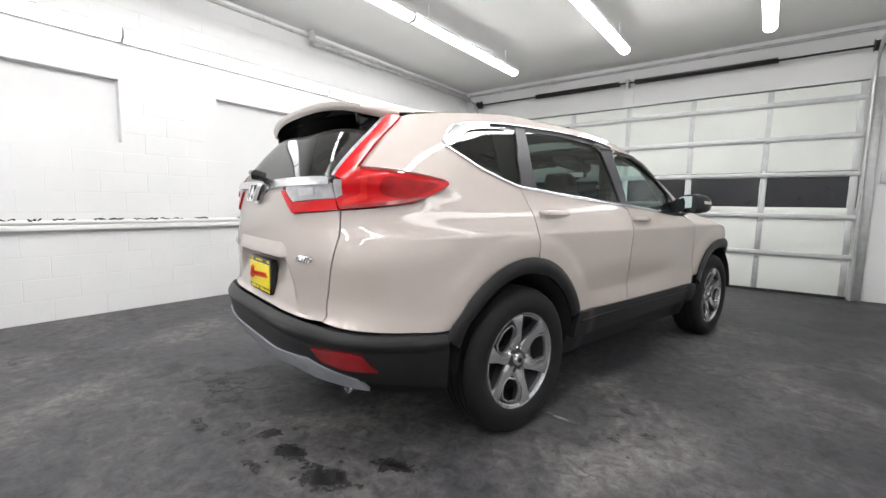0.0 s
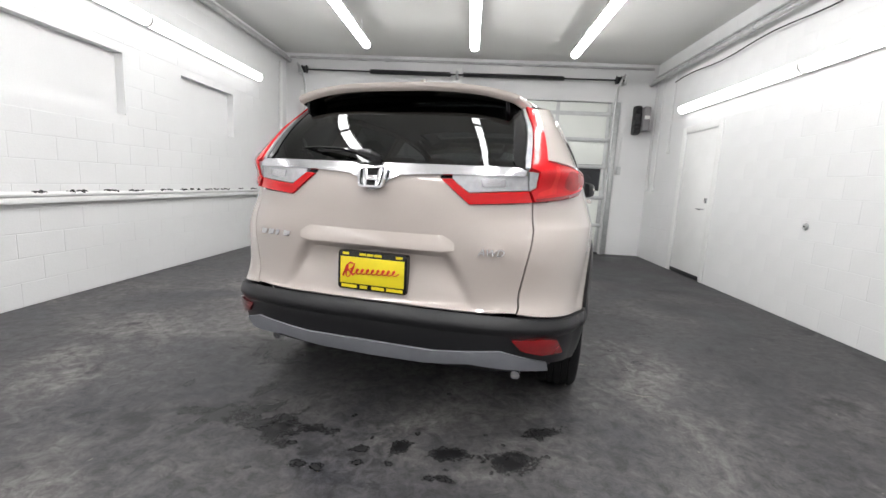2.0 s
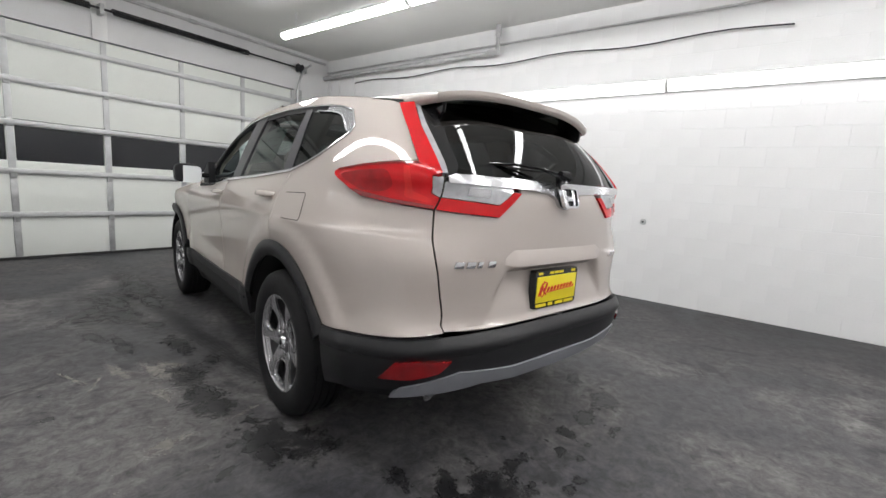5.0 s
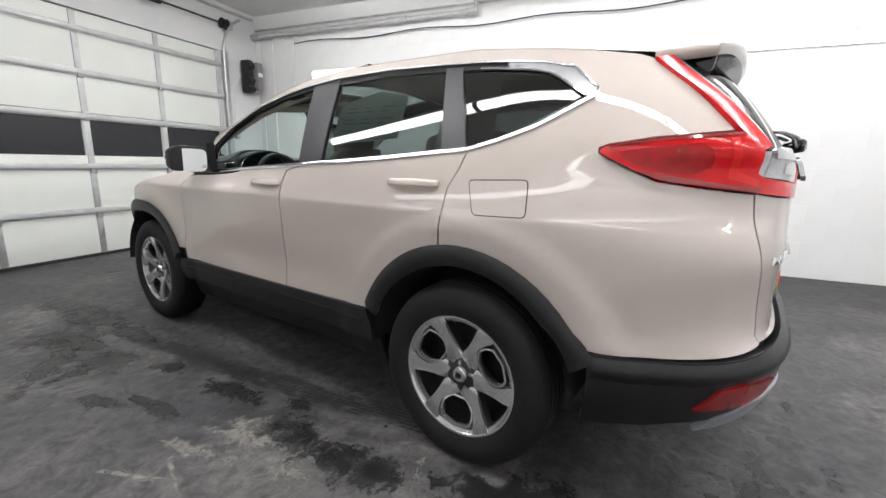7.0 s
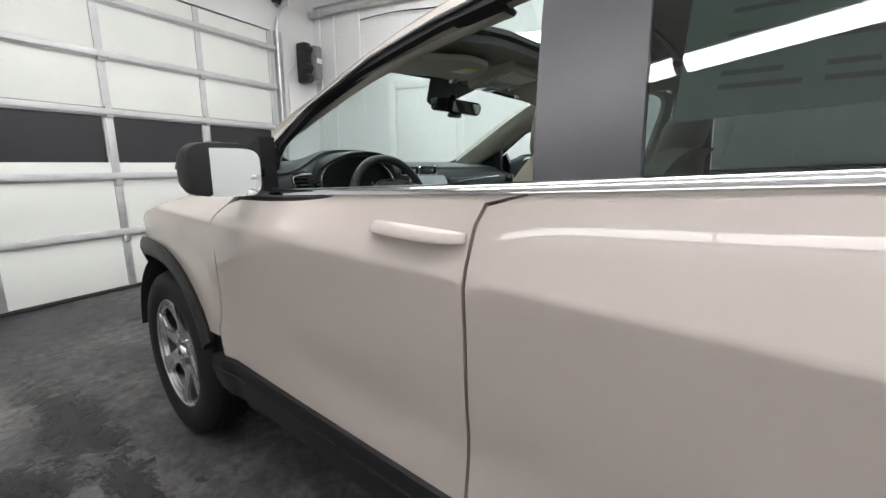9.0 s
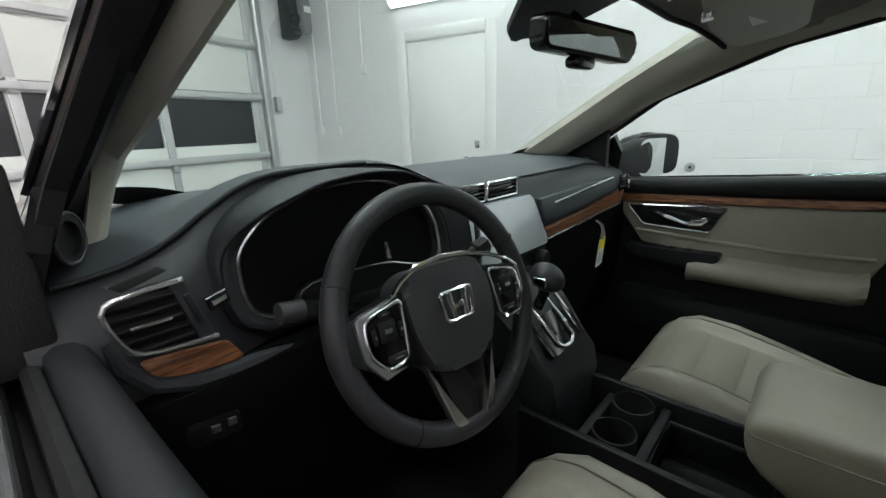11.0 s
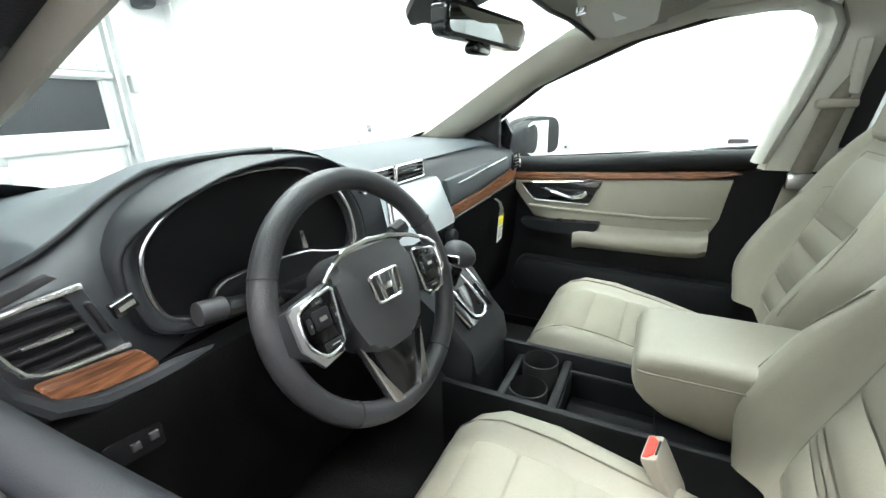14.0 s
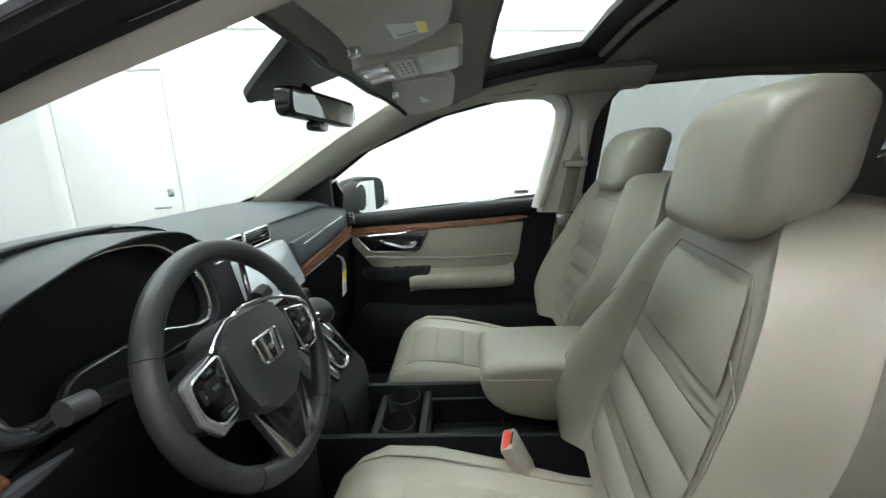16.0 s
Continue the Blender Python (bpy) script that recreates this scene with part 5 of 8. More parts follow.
# underside and wheel wells
part("underbody", box((0, 1.45, 0.31), (1.5, 3.5, 0.10), 0.03), INNER_DARK, car)
part("rear_underbody", box((0, -0.52, 0.41), (1.2, 0.6, 0.10), 0.03), INNER_DARK, car)
for c in (AR, AF):
    for side in (1, -1):
        rings = [[Vector((-side * x, y, z)) for y, z in arc(*c, ARCH_IN + 0.002, 4, 176, 20)] for x in (0.52, 0.915)]
        well = loft(rings, closed=False)
        f = bmesh.new()
        vs = [f.verts.new(p) for p in rings[0]]
        f.faces.new(vs)
        join(well, f)
        part("wheel_well", well, INNER_DARK, car)

# ---- wheels ----
def wheel(m):
    tyre = revolve([(0.238, -0.095), (0.262, -0.112), (0.30, -0.118), (0.335, -0.112), (0.354, -0.098), (0.3635, -0.075)] +
                   [v for x in (-0.055, -0.02, 0.02, 0.055) for v in ((0.3665, x - 0.012), (0.358, x - 0.010), (0.358, x - 0.003), (0.3665, x - 0.001))] +
                   [(0.3635, 0.075), (0.354, 0.098), (0.335, 0.112), (0.30, 0.118), (0.262, 0.112), (0.238, 0.095)], 64)
    w = part("wheel", revolve([(0.045, 0.0), (0.19, 0.0), (0.222, -0.04), (0.232, -0.095), (0.243, -0.10), (0.243, -0.085), (0.225, -0.06), (0.222, 0.09), (0.045, 0.09)], 48), RIM_DARK, car, "dark alloy rim with machined spokes")
    w.matrix_basis = m
    part("tyre", tyre, RUBBER, w, "black rubber tyre", angle=45)
    part("rim_lip", revolve([(0.231, -0.095), (0.236, -0.101), (0.243, -0.102), (0.245, -0.096)], 64), RIM_BRIGHT, w, "machined rim edge")
    face = lambda u, v, d: Vector((-0.066 - d - 0.028 * smooth((math.hypot(u, v) - 0.06) / 0.17), u, v))
    at = lambda r, deg: (r * math.cos(math.radians(deg)), r * math.sin(math.radians(deg)))
    # three framed openings alternate with three plain ones; a cranked spoke stands between each two
    for k in range(3):
        mid = 120 * k + 30
        for m in (1, -1):
            arm = [at(r, mid + m * d) for r, d in ((0.040, 1), (0.085, 1), (0.098, 14), (0.106, 22), (0.128, 29), (0.150, 31.5), (0.182, 28), (0.208, 22.5), (0.242, 21), (0.242, 41), (0.208, 40), (0.170, 42), (0.140, 45), (0.108, 51), (0.088, 59.5), (0.040, 59.5))]
            sp = part("spoke", prism(arm, face, -0.010, 0.006, 0.005), RIM_BRIGHT, w, "machined bright spoke")
            part("spoke_flank", prism([(u * 0.995, v * 0.995) for u, v in inset(arm, -0.004)], face, -0.045, -0.004, 0.003), RIM_FLANK, sp, "grey painted spoke flank")
        hole = rounded([at(r, mid + d) for r, d in ((0.104, -17), (0.128, -24), (0.150, -26.5), (0.182, -23), (0.208, -17), (0.214, 0), (0.208, 17), (0.182, 23), (0.150, 26.5), (0.128, 24), (0.104, 17))], 0.006, 2)
        part("opening_rim", loft([[face(u, v, d) for u, v in o] for o, d in ((inset(hole, -0.005), -0.006), (inset(hole, -0.005), 0.003), (inset(hole, 0.003), 0.004), (inset(hole, 0.005), -0.004), (inset(hole, 0.005), -0.012))], caps=False), RIM_BRIGHT, w, "bright edge round the wheel opening", angle=50)
    part("rim_band", revolve([(0.218, -0.070), (0.222, -0.090), (0.242, -0.098), (0.242, -0.07)], 60), RIM_BRIGHT, w, "machined rim band")
    part("hub_face", revolve([(0.0, -0.0735), (0.066, -0.0735), (0.072, -0.070), (0.076, -0.03)], 30), RIM_FLANK, w)
    for k in range(5):
        a = 2 * math.pi * k / 5 + 0.3
        n = sweep([face(0.052 * math.cos(a), 0.052 * math.sin(a), 0.0), face(0.052 * math.cos(a), 0.052 * math.sin(a), 0.020)], 0.009, 6)
        part("wheel_nut", n, CHROME, w)
    part("hub_cap", revolve([(0.0, -0.092), (0.026, -0.090), (0.032, -0.082), (0.034, -0.05)], 24), RIM_BRIGHT, w)
    part("hub_mark", box((-0.0925, 0, 0), (0.004, 0.022, 0.022), 0.001), GLOSS_BLACK, w)
    part("brake_disc", revolve([(0.0, 0.015), (0.155, 0.015), (0.155, 0.03), (0.0, 0.03)], 40), DISC, w, "grey brake disc")
    return w


for y, x in ((0.0, 0.812), (2.66, 0.805)):
    wheel(Matrix.Translation((-x, y, 0.367)) @ pose(0, 0, 0, 2 + y * 9))
    wheel(Matrix.Translation((x, y, 0.367)) @ pose(0, 0, 0, 20 + y * 7, 0, 180))

# ---- the car: inside ----
def flat(outline, y, mat, name, parent, d=0.006, bevel=0.002, label="", lean=0.0):
    """A plate facing the cabin, its outline in x and z at about y; lean tips its top forwards."""
    zm = sum(p[1] for p in outline) / len(outline)
    return part(name, prism(outline, lambda u, v, k: Vector((u, y + (v - zm) * lean - k, v)), 0.0, d, bevel), mat, parent, label)


def edge(points, r, mat, name, parent, label="", closed=False, seg=8, flat_=1.0):
    return part(name, sweep(points, r, seg, closed, flat_), mat, parent, label)


# headliner with the sunroof opening, pillars
HO = (0.80, 1.07, 1.45)
HL_FRONT = [(0.99, 1.15), (0.97, 1.40), (0.90, 1.70), (0.5, 1.775), (0.0, 1.80)]
bm = with_hole(HL_FRONT, 0.99, -0.50, HO[0], HO[1], HO[2], lambda s, u: top(s, u, -0.045 + 0.022 * smooth((u - 1.5) / 0.25)), 0.05)
headliner = part("headliner", bm, HEADLINER, car, "light grey-beige cloth headliner")
ring = [(HO[0], HO[1]), (HO[0], HO[2]), (-HO[0], HO[2]), (-HO[0], HO[1])]
GI = (0.66, 1.165, 1.435)                      # the clear opening inside the black frame
for (s0, u0), (s1, u1) in zip(ring, ring[1:] + ring[:1]):
    inner = lambda s, u: (s / HO[0] * GI[0], GI[1] if u == HO[1] else GI[2])
    (a0, b0), (a1, b1) = inner(s0, u0), inner(s1, u1)
    steps = (0, 0.25, 0.5, 0.75, 1)
    part("sunroof_frame", loft([[top(s0 + (s1 - s0) * t, u0 + (u1 - u0) * t, o) for t in steps] for o in (-0.050, -0.028)] + [[top(a0 + (a1 - a0) * t, b0 + (b1 - b0) * t, o) for t in steps] for o in (-0.022, -0.006)], closed=False), CLAD, headliner, "black sunroof frame")
bm = patch([(-0.74, 0.70), (0.74, 0.70), (0.74, HO[1] + 0.02), (-0.74, HO[1] + 0.02)], lambda s, u: top(s, u, -0.034), 0.08)
part("sunroof_blind", bm, HEADLINER, headliner, "beige sunroof blind half drawn")
edge([top(s, HO[1] + 0.02, -0.034) for s in (-0.74, -0.4, 0, 0.4, 0.74)], 0.010, HEADLINER, "sunroof_bar", headliner)
# driver's side: beige strip beside the glass, then the black door frame and its seals
E_IN = [(-0.675, 2.10, 1.138), (-0.668, 2.105, 1.172), (-0.657, 2.11, 1.204), (-0.644, 2.112, 1.238), (-0.630, 2.10, 1.270), (-0.625, 1.99, 1.306), (-0.624, 1.863, 1.350), (-0.622, 1.74, 1.392), (-0.618, 1.62, 1.430), (-0.610, 1.48, 1.468), (-0.60, 1.33, 1.500), (-0.59, 1.18, 1.525)]
E_OUT = [(-0.702, 2.09, 1.140), (-0.692, 2.09, 1.174), (-0.683, 2.09, 1.205), (-0.673, 2.085, 1.242), (-0.664, 2.07, 1.286), (-0.658, 2.00, 1.317), (-0.656, 1.893, 1.352), (-0.655, 1.77, 1.390), (-0.654, 1.65, 1.426), (-0.652, 1.50, 1.462), (-0.648, 1.34, 1.490), (-0.64, 1.18, 1.512)]
FRAME = [(2.115, 1.10), (2.115, 1.125), (2.112, 1.155), (2.10, 1.185), (2.06, 1.218), (1.98, 1.268), (1.88, 1.335), (1.77, 1.388), (1.65, 1.436), (1.50, 1.480), (1.34, 1.512), (1.12, 1.545)]
rings = []
for a, b in zip(E_IN, E_OUT):
    a, b = Vector(a), Vector(b)
    m = (a + b) / 2 + Vector((0.004, -0.004, -0.010))
    rings.append([a + Vector((0.0, 0.03, 0.03)), a, a.lerp(m, 0.6), m, b.lerp(m, 0.6), b, b + Vector((-0.01, 0.03, 0.03))])
part("a_pillar_trim", loft(rings, closed=False), TRIM_BEIGE, car, "beige windscreen pillar trim", angle=60)
rings = []
for b, (u, z) in zip(E_OUT, FRAME):
    b, f = Vector(b) + Vector((-0.002, 0.0, 0.002)), surf(u, z, -0.014)
    g = f + Vector((0.016, 0, -0.004))
    rings.append([b, b.lerp(g, 0.35) + Vector((0.004, 0, -0.006)), b.lerp(g, 0.7) + Vector((0.0, 0, 0.004)), g, f])
part("door_frame_inner", loft(rings, closed=False), CLAD, car, "black inner door frame with rubber seals", angle=40)
# passenger side: pillar, roof rail, light door frame and door pillar
P_IN = [(0.56, 2.42, 1.10), (0.56, 2.30, 1.178), (0.56, 2.15, 1.268), (0.56, 1.94, 1.398), (0.555, 1.77, 1.492), (0.54, 1.62, 1.530), (0.53, 1.45, 1.548), (0.53, 1.30, 1.560), (0.53, 1.10, 1.568), (0.53, 0.9, 1.572)]
P_OUT = [(0.66, 2.26, 1.118), (0.655, 2.15, 1.191), (0.65, 2.035, 1.255), (0.65, 1.91, 1.332), (0.65, 1.765, 1.396), (0.65, 1.63, 1.453), (0.65, 1.43, 1.499), (0.65, 1.28, 1.508), (0.655, 1.10, 1.513), (0.66, 0.9, 1.52)]
rings = []
for a, b in zip(P_IN, P_OUT):
    a, b = Vector(a), Vector(b)
    m = (a + b) / 2 + Vector((-0.010, -0.008, -0.008))
    rings.append([a + Vector((0.02, 0.02, 0.02)), a, a.lerp(m, 0.5) + Vector((-0.003, 0, -0.003)), m, b.lerp(m, 0.5) + Vector((-0.003, 0, -0.003)), b, b + Vector((0.05, 0.0, 0.012))])
part("a_pillar_trim", loft(rings, closed=False), TRIM_BEIGE, car, "beige windscreen pillar and roof rail trim", angle=60)
DF_IN = [(1.43, 1.497), (1.28, 1.507), (1.222, 1.503), (1.190, 1.487), (1.176, 1.460), (1.180, 1.42), (1.215, 1.29), (1.262, 1.12)]
DF_OUT = [(1.43, 1.512), (1.27, 1.524), (1.19, 1.522), (1.150, 1.500), (1.134, 1.460), (1.140, 1.41), (1.175, 1.28), (1.232, 1.12)]
rings = [[Vector((0.70, u0 + 0.004, z0)), Vector((0.655, u0, z0)), Vector((0.645, (u0 + u1) / 2, (z0 + z1) / 2)), Vector((0.660, u1, z1)), Vector((0.70, u1, z1))] for (u0, z0), (u1, z1) in zip(DF_IN, DF_OUT)]
part("door_frame_trim", loft(rings, closed=False), LINER_LIGHT, car, "pale grey inner door frame", angle=60)
BP = [(1.245, 1.10, 1.072), (1.225, 1.17, 1.072), (1.19, 1.25, 1.060), (1.165, 1.33, 1.050), (1.140, 1.41, 1.034), (1.135, 1.46, 1.010), (1.15, 1.50, 0.975), (1.17, 1.54, 0.92)]
rings = [[Vector((0.71, a, z)), Vector((0.672, a - 0.012, z)), Vector((0.664, (a + b) / 2, z)), Vector((0.676, b + 0.015, z)), Vector((0.72, b, z))] for a, z, b in BP]
part("b_pillar_inner", loft(rings, closed=False), TRIM_BEIGE, car, "beige door pillar trim", angle=60)
part("b_pillar_inner", loft([[surf(u, z, -o, 1) for u, o in ((u0, 0.025), (u0 + 0.01, 0.055), (u1 - 0.03, 0.060), (u1, 0.020))] for z, u0, u1 in ((1.10, 0.84, 0.965), (1.20, 0.85, 0.98), (1.35, 0.87, 1.01), (1.46, 0.88, 1.035), (1.53, 0.88, 1.06))]), TRIM_BEIGE, car, "beige door pillar trim")
for sd in (1, -1):
    edge([surf(u, rail_z(u) - 0.060, -0.030, sd) for u in (1.16, 1.05, 0.9, 0.7, 0.5, 0.3, 0.1, -0.1, -0.3)], 0.022, HEADLINER, "roof_side_trim", headliner, "headliner cloth along the roof side")
    part("b_pillar_base", box((-sd * 0.80, 1.03, 0.78), (0.12, 0.22, 0.66), 0.03), DASH, car)
    part("d_pillar_inner", loft([[surf(u, z, -o, sd) for u, o in ((-0.06, 0.03), (-0.03, 0.07), (0.16, 0.07), (0.2, 0.03))] for z in (1.12, 1.25, 1.4, 1.53)], closed=True), TRIM_BEIGE, car)
    part("rear_side_trim", patch([(-0.80, 0.97), (0.0, 0.97), (0.0, 1.20), (-0.35, 1.28), (-0.56, 1.38), (-0.5, 1.52), (-0.7, 1.52)], lambda u, z: surf(u, z, -0.05, sd), 0.06), TRIM_BEIGE, car)
    if sd == -1:
        bx = [Vector((-sd * x, y, z)) for x, y, z in ((0.655, 1.085, 1.40), (0.655, 1.095, 1.34), (0.655, 1.118, 1.27), (0.66, 1.135, 1.18), (0.665, 1.155, 1.09), (0.67, 1.18, 0.93))]
        belt = part("seat_belt", sweep(bx, [0.008, 0.010, 0.024, 0.024, 0.024, 0.024], 8, flat=0.4), BELT, car, "beige seat belt webbing")
        part("belt_guide", box((-sd * 0.648, 1.118, 1.275), (0.03, 0.085, 0.024), 0.008), LEATHER_DARK, belt)
        part("belt_slide", box((-sd * 0.658, 1.09, 1.36), (0.02, 0.03, 0.13), 0.008), TRIM_BEIGE, belt)
        part("belt_tongue", box((-sd * 0.652, 1.155, 1.075), (0.02, 0.06, 0.045), 0.006), SATIN, belt)
    grip = lambda k, o: Vector((-sd * (0.572 + o + 0.012 * math.sin(math.pi * k / 10)), 1.505 - 0.026 * k, 1.533 - 0.35 * o - 0.004 * math.sin(math.pi * k / 10) + 0.0012 * k))
    gh = edge([grip(k, 0.0) + Vector((0, 0, 0.002)) for k in range(11)], [0.012] + [0.024] * 9 + [0.012], PILLAR, "grab_handle", car, "grey folded grab handle", flat_=0.5)
    edge([grip(k, 0.012) + Vector((0, 0, -0.008)) for k in range(1, 10)], [0.006] + [0.011] * 7 + [0.006], LEATHER_DARK, "grip_bar", gh)

# dashboard
hump = lambda x: math.exp(-(abs(x + 0.385) / 0.215) ** 4)
def dash_ring(x):
    h = hump(x)
    side = smooth((abs(x) - 0.5) / 0.25)
    return [Vector((x, y, z)) for y, z in (
        (2.02 + 0.02 * h, 0.62), (1.985, 0.80), (1.975 + 0.03 * h, 0.94), (1.972 + 0.05 * h, 1.02), (1.975 + 0.055 * h, 1.075 - 0.01 * side), (1.985 + 0.05 * h, 1.120 + 0.02 * h - 0.01 * side),
        (2.005 + 0.035 * h, 1.150 + 0.050 * h - 0.015 * side), (2.03 + 0.02 * h, 1.168 + 0.068 * h - 0.02 * side), (2.08, 1.180 + 0.060 * h - 0.012 * side), (2.16, 1.186 + 0.025 * h - 0.010 * side), (2.30 - 0.04 * side, 1.194 - 0.008 * side), (2.42 - 0.12 * side, 1.178 - 0.004 * side), (2.46 - 0.13 * side, 0.62))]


XS = [-0.765 + 1.53 * k / 48 for k in range(49)]
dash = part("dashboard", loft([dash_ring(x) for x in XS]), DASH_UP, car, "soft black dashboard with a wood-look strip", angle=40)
# faces below z 1.0 take the colour that holds the footwell's shade
dash.data.materials.append(FOOTWELL_SHADE)
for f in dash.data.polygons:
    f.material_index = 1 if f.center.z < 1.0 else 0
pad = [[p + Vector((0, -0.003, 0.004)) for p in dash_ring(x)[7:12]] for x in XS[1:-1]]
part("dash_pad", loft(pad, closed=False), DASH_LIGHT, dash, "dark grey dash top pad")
edge([dash_ring(x)[7] + Vector((0, -0.004, 0.004)) for x in XS[1:15]], 0.0035, DASH, "pad_seam", dash)
# instrument cluster, sunk in a deep hooded shroud
CL = [(-0.566, 1.150), (-0.564, 1.098), (-0.551, 1.064), (-0.518, 1.050), (-0.44, 1.050), (-0.34, 1.050), (-0.246, 1.046), (-0.198, 1.054), (-0.202, 1.100), (-0.216, 1.136), (-0.255, 1.178), (-0.31, 1.213), (-0.385, 1.222), (-0.466, 1.215), (-0.530, 1.190)]
CLR = rounded(CL, 0.03, 4)
CLM = (-0.385, 1.13)


def around(f, y_side, y_top, dz=0.0):
    """A ring round the cluster: its outline grown from the middle, sides and top each at their own depth."""
    return [Vector((CLM[0] + (x - CLM[0]) * f, y_side + (y_top - y_side) * smooth((z - 1.15) / 0.06), CLM[1] + (z - CLM[1]) * f + dz)) for x, z in CLR]


part("cluster_face", prism(CLR, lambda u, v, d: Vector((u, 2.012 - d, v)), 0.0, 0.003), CLUSTER, dash, "gloss black instrument cluster")
part("cluster_shroud", loft([around(0.98, 2.010, 2.008), around(0.998, 2.003, 1.998), around(1.03, 1.997, 1.985), around(1.07, 1.990, 1.962, 0.004), around(1.11, 1.988, 1.949, 0.003), around(1.145, 1.991, 1.950, 0.003), around(1.165, 2.000, 1.962, 0.003), around(1.175, 2.02, 1.99, 0.003), around(1.18, 2.06, 2.05, 0.0)], caps=False), HOOD, dash, "soft black hood round the instruments", angle=60)
part("hood_seam", sweep(around(1.135, 1.9895, 1.9485, 0.003), 0.0018, 6, True), DASH, dash)
bez = around(1.006, 1.999, 1.992)
keep = [k for k, (x, z) in enumerate(CLR) if x < -0.50 or z > 1.12]
cut = next(n for n, k in enumerate(keep) if k != n)
part("cluster_bezel", sweep([bez[k] for k in keep[cut:] + keep[:cut]], 0.0036, 8), SATIN, dash, "thin silver cluster bezel")
edge([Vector((x, 1.993, z)) for x, z in ((-0.255, 1.176), (-0.232, 1.155), (-0.213, 1.125), (-0.205, 1.095), (-0.202, 1.068), (-0.215, 1.054), (-0.246, 1.056))], 0.0046, SATIN, "cluster_trim", dash, "silver hoop round the gauges")
SWEEP = [(-0.246, 1.056), (-0.29, 1.068), (-0.325, 1.080), (-0.37, 1.086), (-0.41, 1.088), (-0.45, 1.088), (-0.476, 1.087), (-0.492, 1.080), (-0.501, 1.067), (-0.513, 1.058), (-0.530, 1.055)]
flat(SWEEP + [(-0.545, 1.040), (-0.40, 1.025), (-0.246, 1.030)], 1.999, CLAD, "cluster_ledge", dash, 0.010, 0.002)
edge([Vector((x, 1.988, z + 0.001)) for x, z in SWEEP], 0.0026, SATIN, "cluster_sweep_line", dash)
flat([(-0.33, 1.084), (-0.318, 1.083), (-0.326, 1.115), (-0.332, 1.115)], 1.999, SATIN, "gauge_edge", dash, 0.004, 0.001)
# driver's side vent and wood trim
V = [(-0.642, 1.154), (-0.672, 1.1525), (-0.700, 1.1500), (-0.7085, 1.1465), (-0.7115, 1.139), (-0.709, 1.124), (-0.703, 1.107), (-0.697, 1.096), (-0.688, 1.0895), (-0.676, 1.0865), (-0.662, 1.085), (-0.619, 1.082)]
vent = flat(V, 1.958, CLUSTER, "air_vent", dash, 0.004, 0.0, "black air vent with a chrome frame")
edge([Vector((x, 1.945, z)) for x, z in V], 0.0030, SATIN, "vent_frame", vent, "chrome vent frame")
left = curve([1.085, 1.0895, 1.096, 1.107, 1.124, 1.139, 1.1465, 1.154], [-0.672, -0.686, -0.695, -0.701, -0.707, -0.7095, -0.7065, -0.69])
for k in range(5):
    z = 1.094 + 0.0122 * k
    x0, x1 = left(z), -0.640 - 0.012 * k / 4
    part("vent_slat", box(((x0 + x1) / 2, 1.951, z), (x1 - x0, 0.012, 0.0030), 0.0008, pose(0, 0, 0, 12)), CLAD, vent)
part("vent_tab", box((-0.676, 1.944, 1.1185), (0.036, 0.006, 0.0036), 0.001), SATIN, vent)
flat([(-0.655, 1.1525), (-0.641, 1.1525), (-0.6205, 1.084), (-0.636, 1.085)], 1.954, DASH_UP, "wheel_strip", vent, 0.006, 0.001)
part("vent_wheel", box((-0.637, 1.946, 1.120), (0.006, 0.008, 0.036), 0.002, pose(0, 0, 0, 0, -16, 0)), CLAD, vent)
flat(rounded([(-0.691, 1.074), (-0.604, 1.064), (-0.588, 1.036), (-0.640, 1.0415), (-0.678, 1.050)], 0.008), 1.968, WOOD, "wood_trim", dash, 0.008, 0.003, "reddish wood-look dash trim")
edge([Vector((x, 1.962, z)) for x, z in ((-0.712, 1.105), (-0.706, 1.076), (-0.684, 1.046), (-0.646, 1.030), (-0.606, 1.026), (-0.575, 1.025), (-0.52, 1.020))], [0.004, 0.008, 0.010, 0.010, 0.010, 0.010, 0.006], DASH_UP, "trim_lip", dash)
flat([(-0.70, 1.157), (-0.655, 1.166), (-0.648, 1.160), (-0.69, 1.148)], 1.972, INNER_DARK, "side_demister", dash, 0.006)
flat([(-0.622, 1.122), (-0.600, 1.128), (-0.596, 1.113), (-0.618, 1.107)], 1.962, GLOSS_BLACK, "dash_button", dash, 0.008)
flat([(-0.617, 1.119), (-0.602, 1.123), (-0.601, 1.118), (-0.616, 1.114)], 1.953, SATIN, "button_mark", dash, 0.002, 0)
part("lower_dash", loft([[Vector((x, y, z)) for y, z in ((1.955, 0.93), (1.945, 1.00), (1.95, 1.025), (1.98, 1.03), (1.99, 0.9), (2.02, 0.78), (1.985, 0.78))] for x in (-0.75, -0.66, -0.55, -0.48, -0.30, -0.2)]), FOOTWELL_SHADE, dash)
flat(rounded([(-0.668, 0.992), (-0.612, 0.984), (-0.612, 0.955), (-0.668, 0.962)], 0.006), 1.949, CLUSTER, "switch_panel", dash, 0.004)
for k in range(2):
    flat([(-0.645 + 0.018 * k, 0.980), (-0.636 + 0.018 * k, 0.979), (-0.636 + 0.018 * k, 0.970), (-0.645 + 0.018 * k, 0.971)], 1.944, SWITCH_GREY, "switch", dash, 0.004)

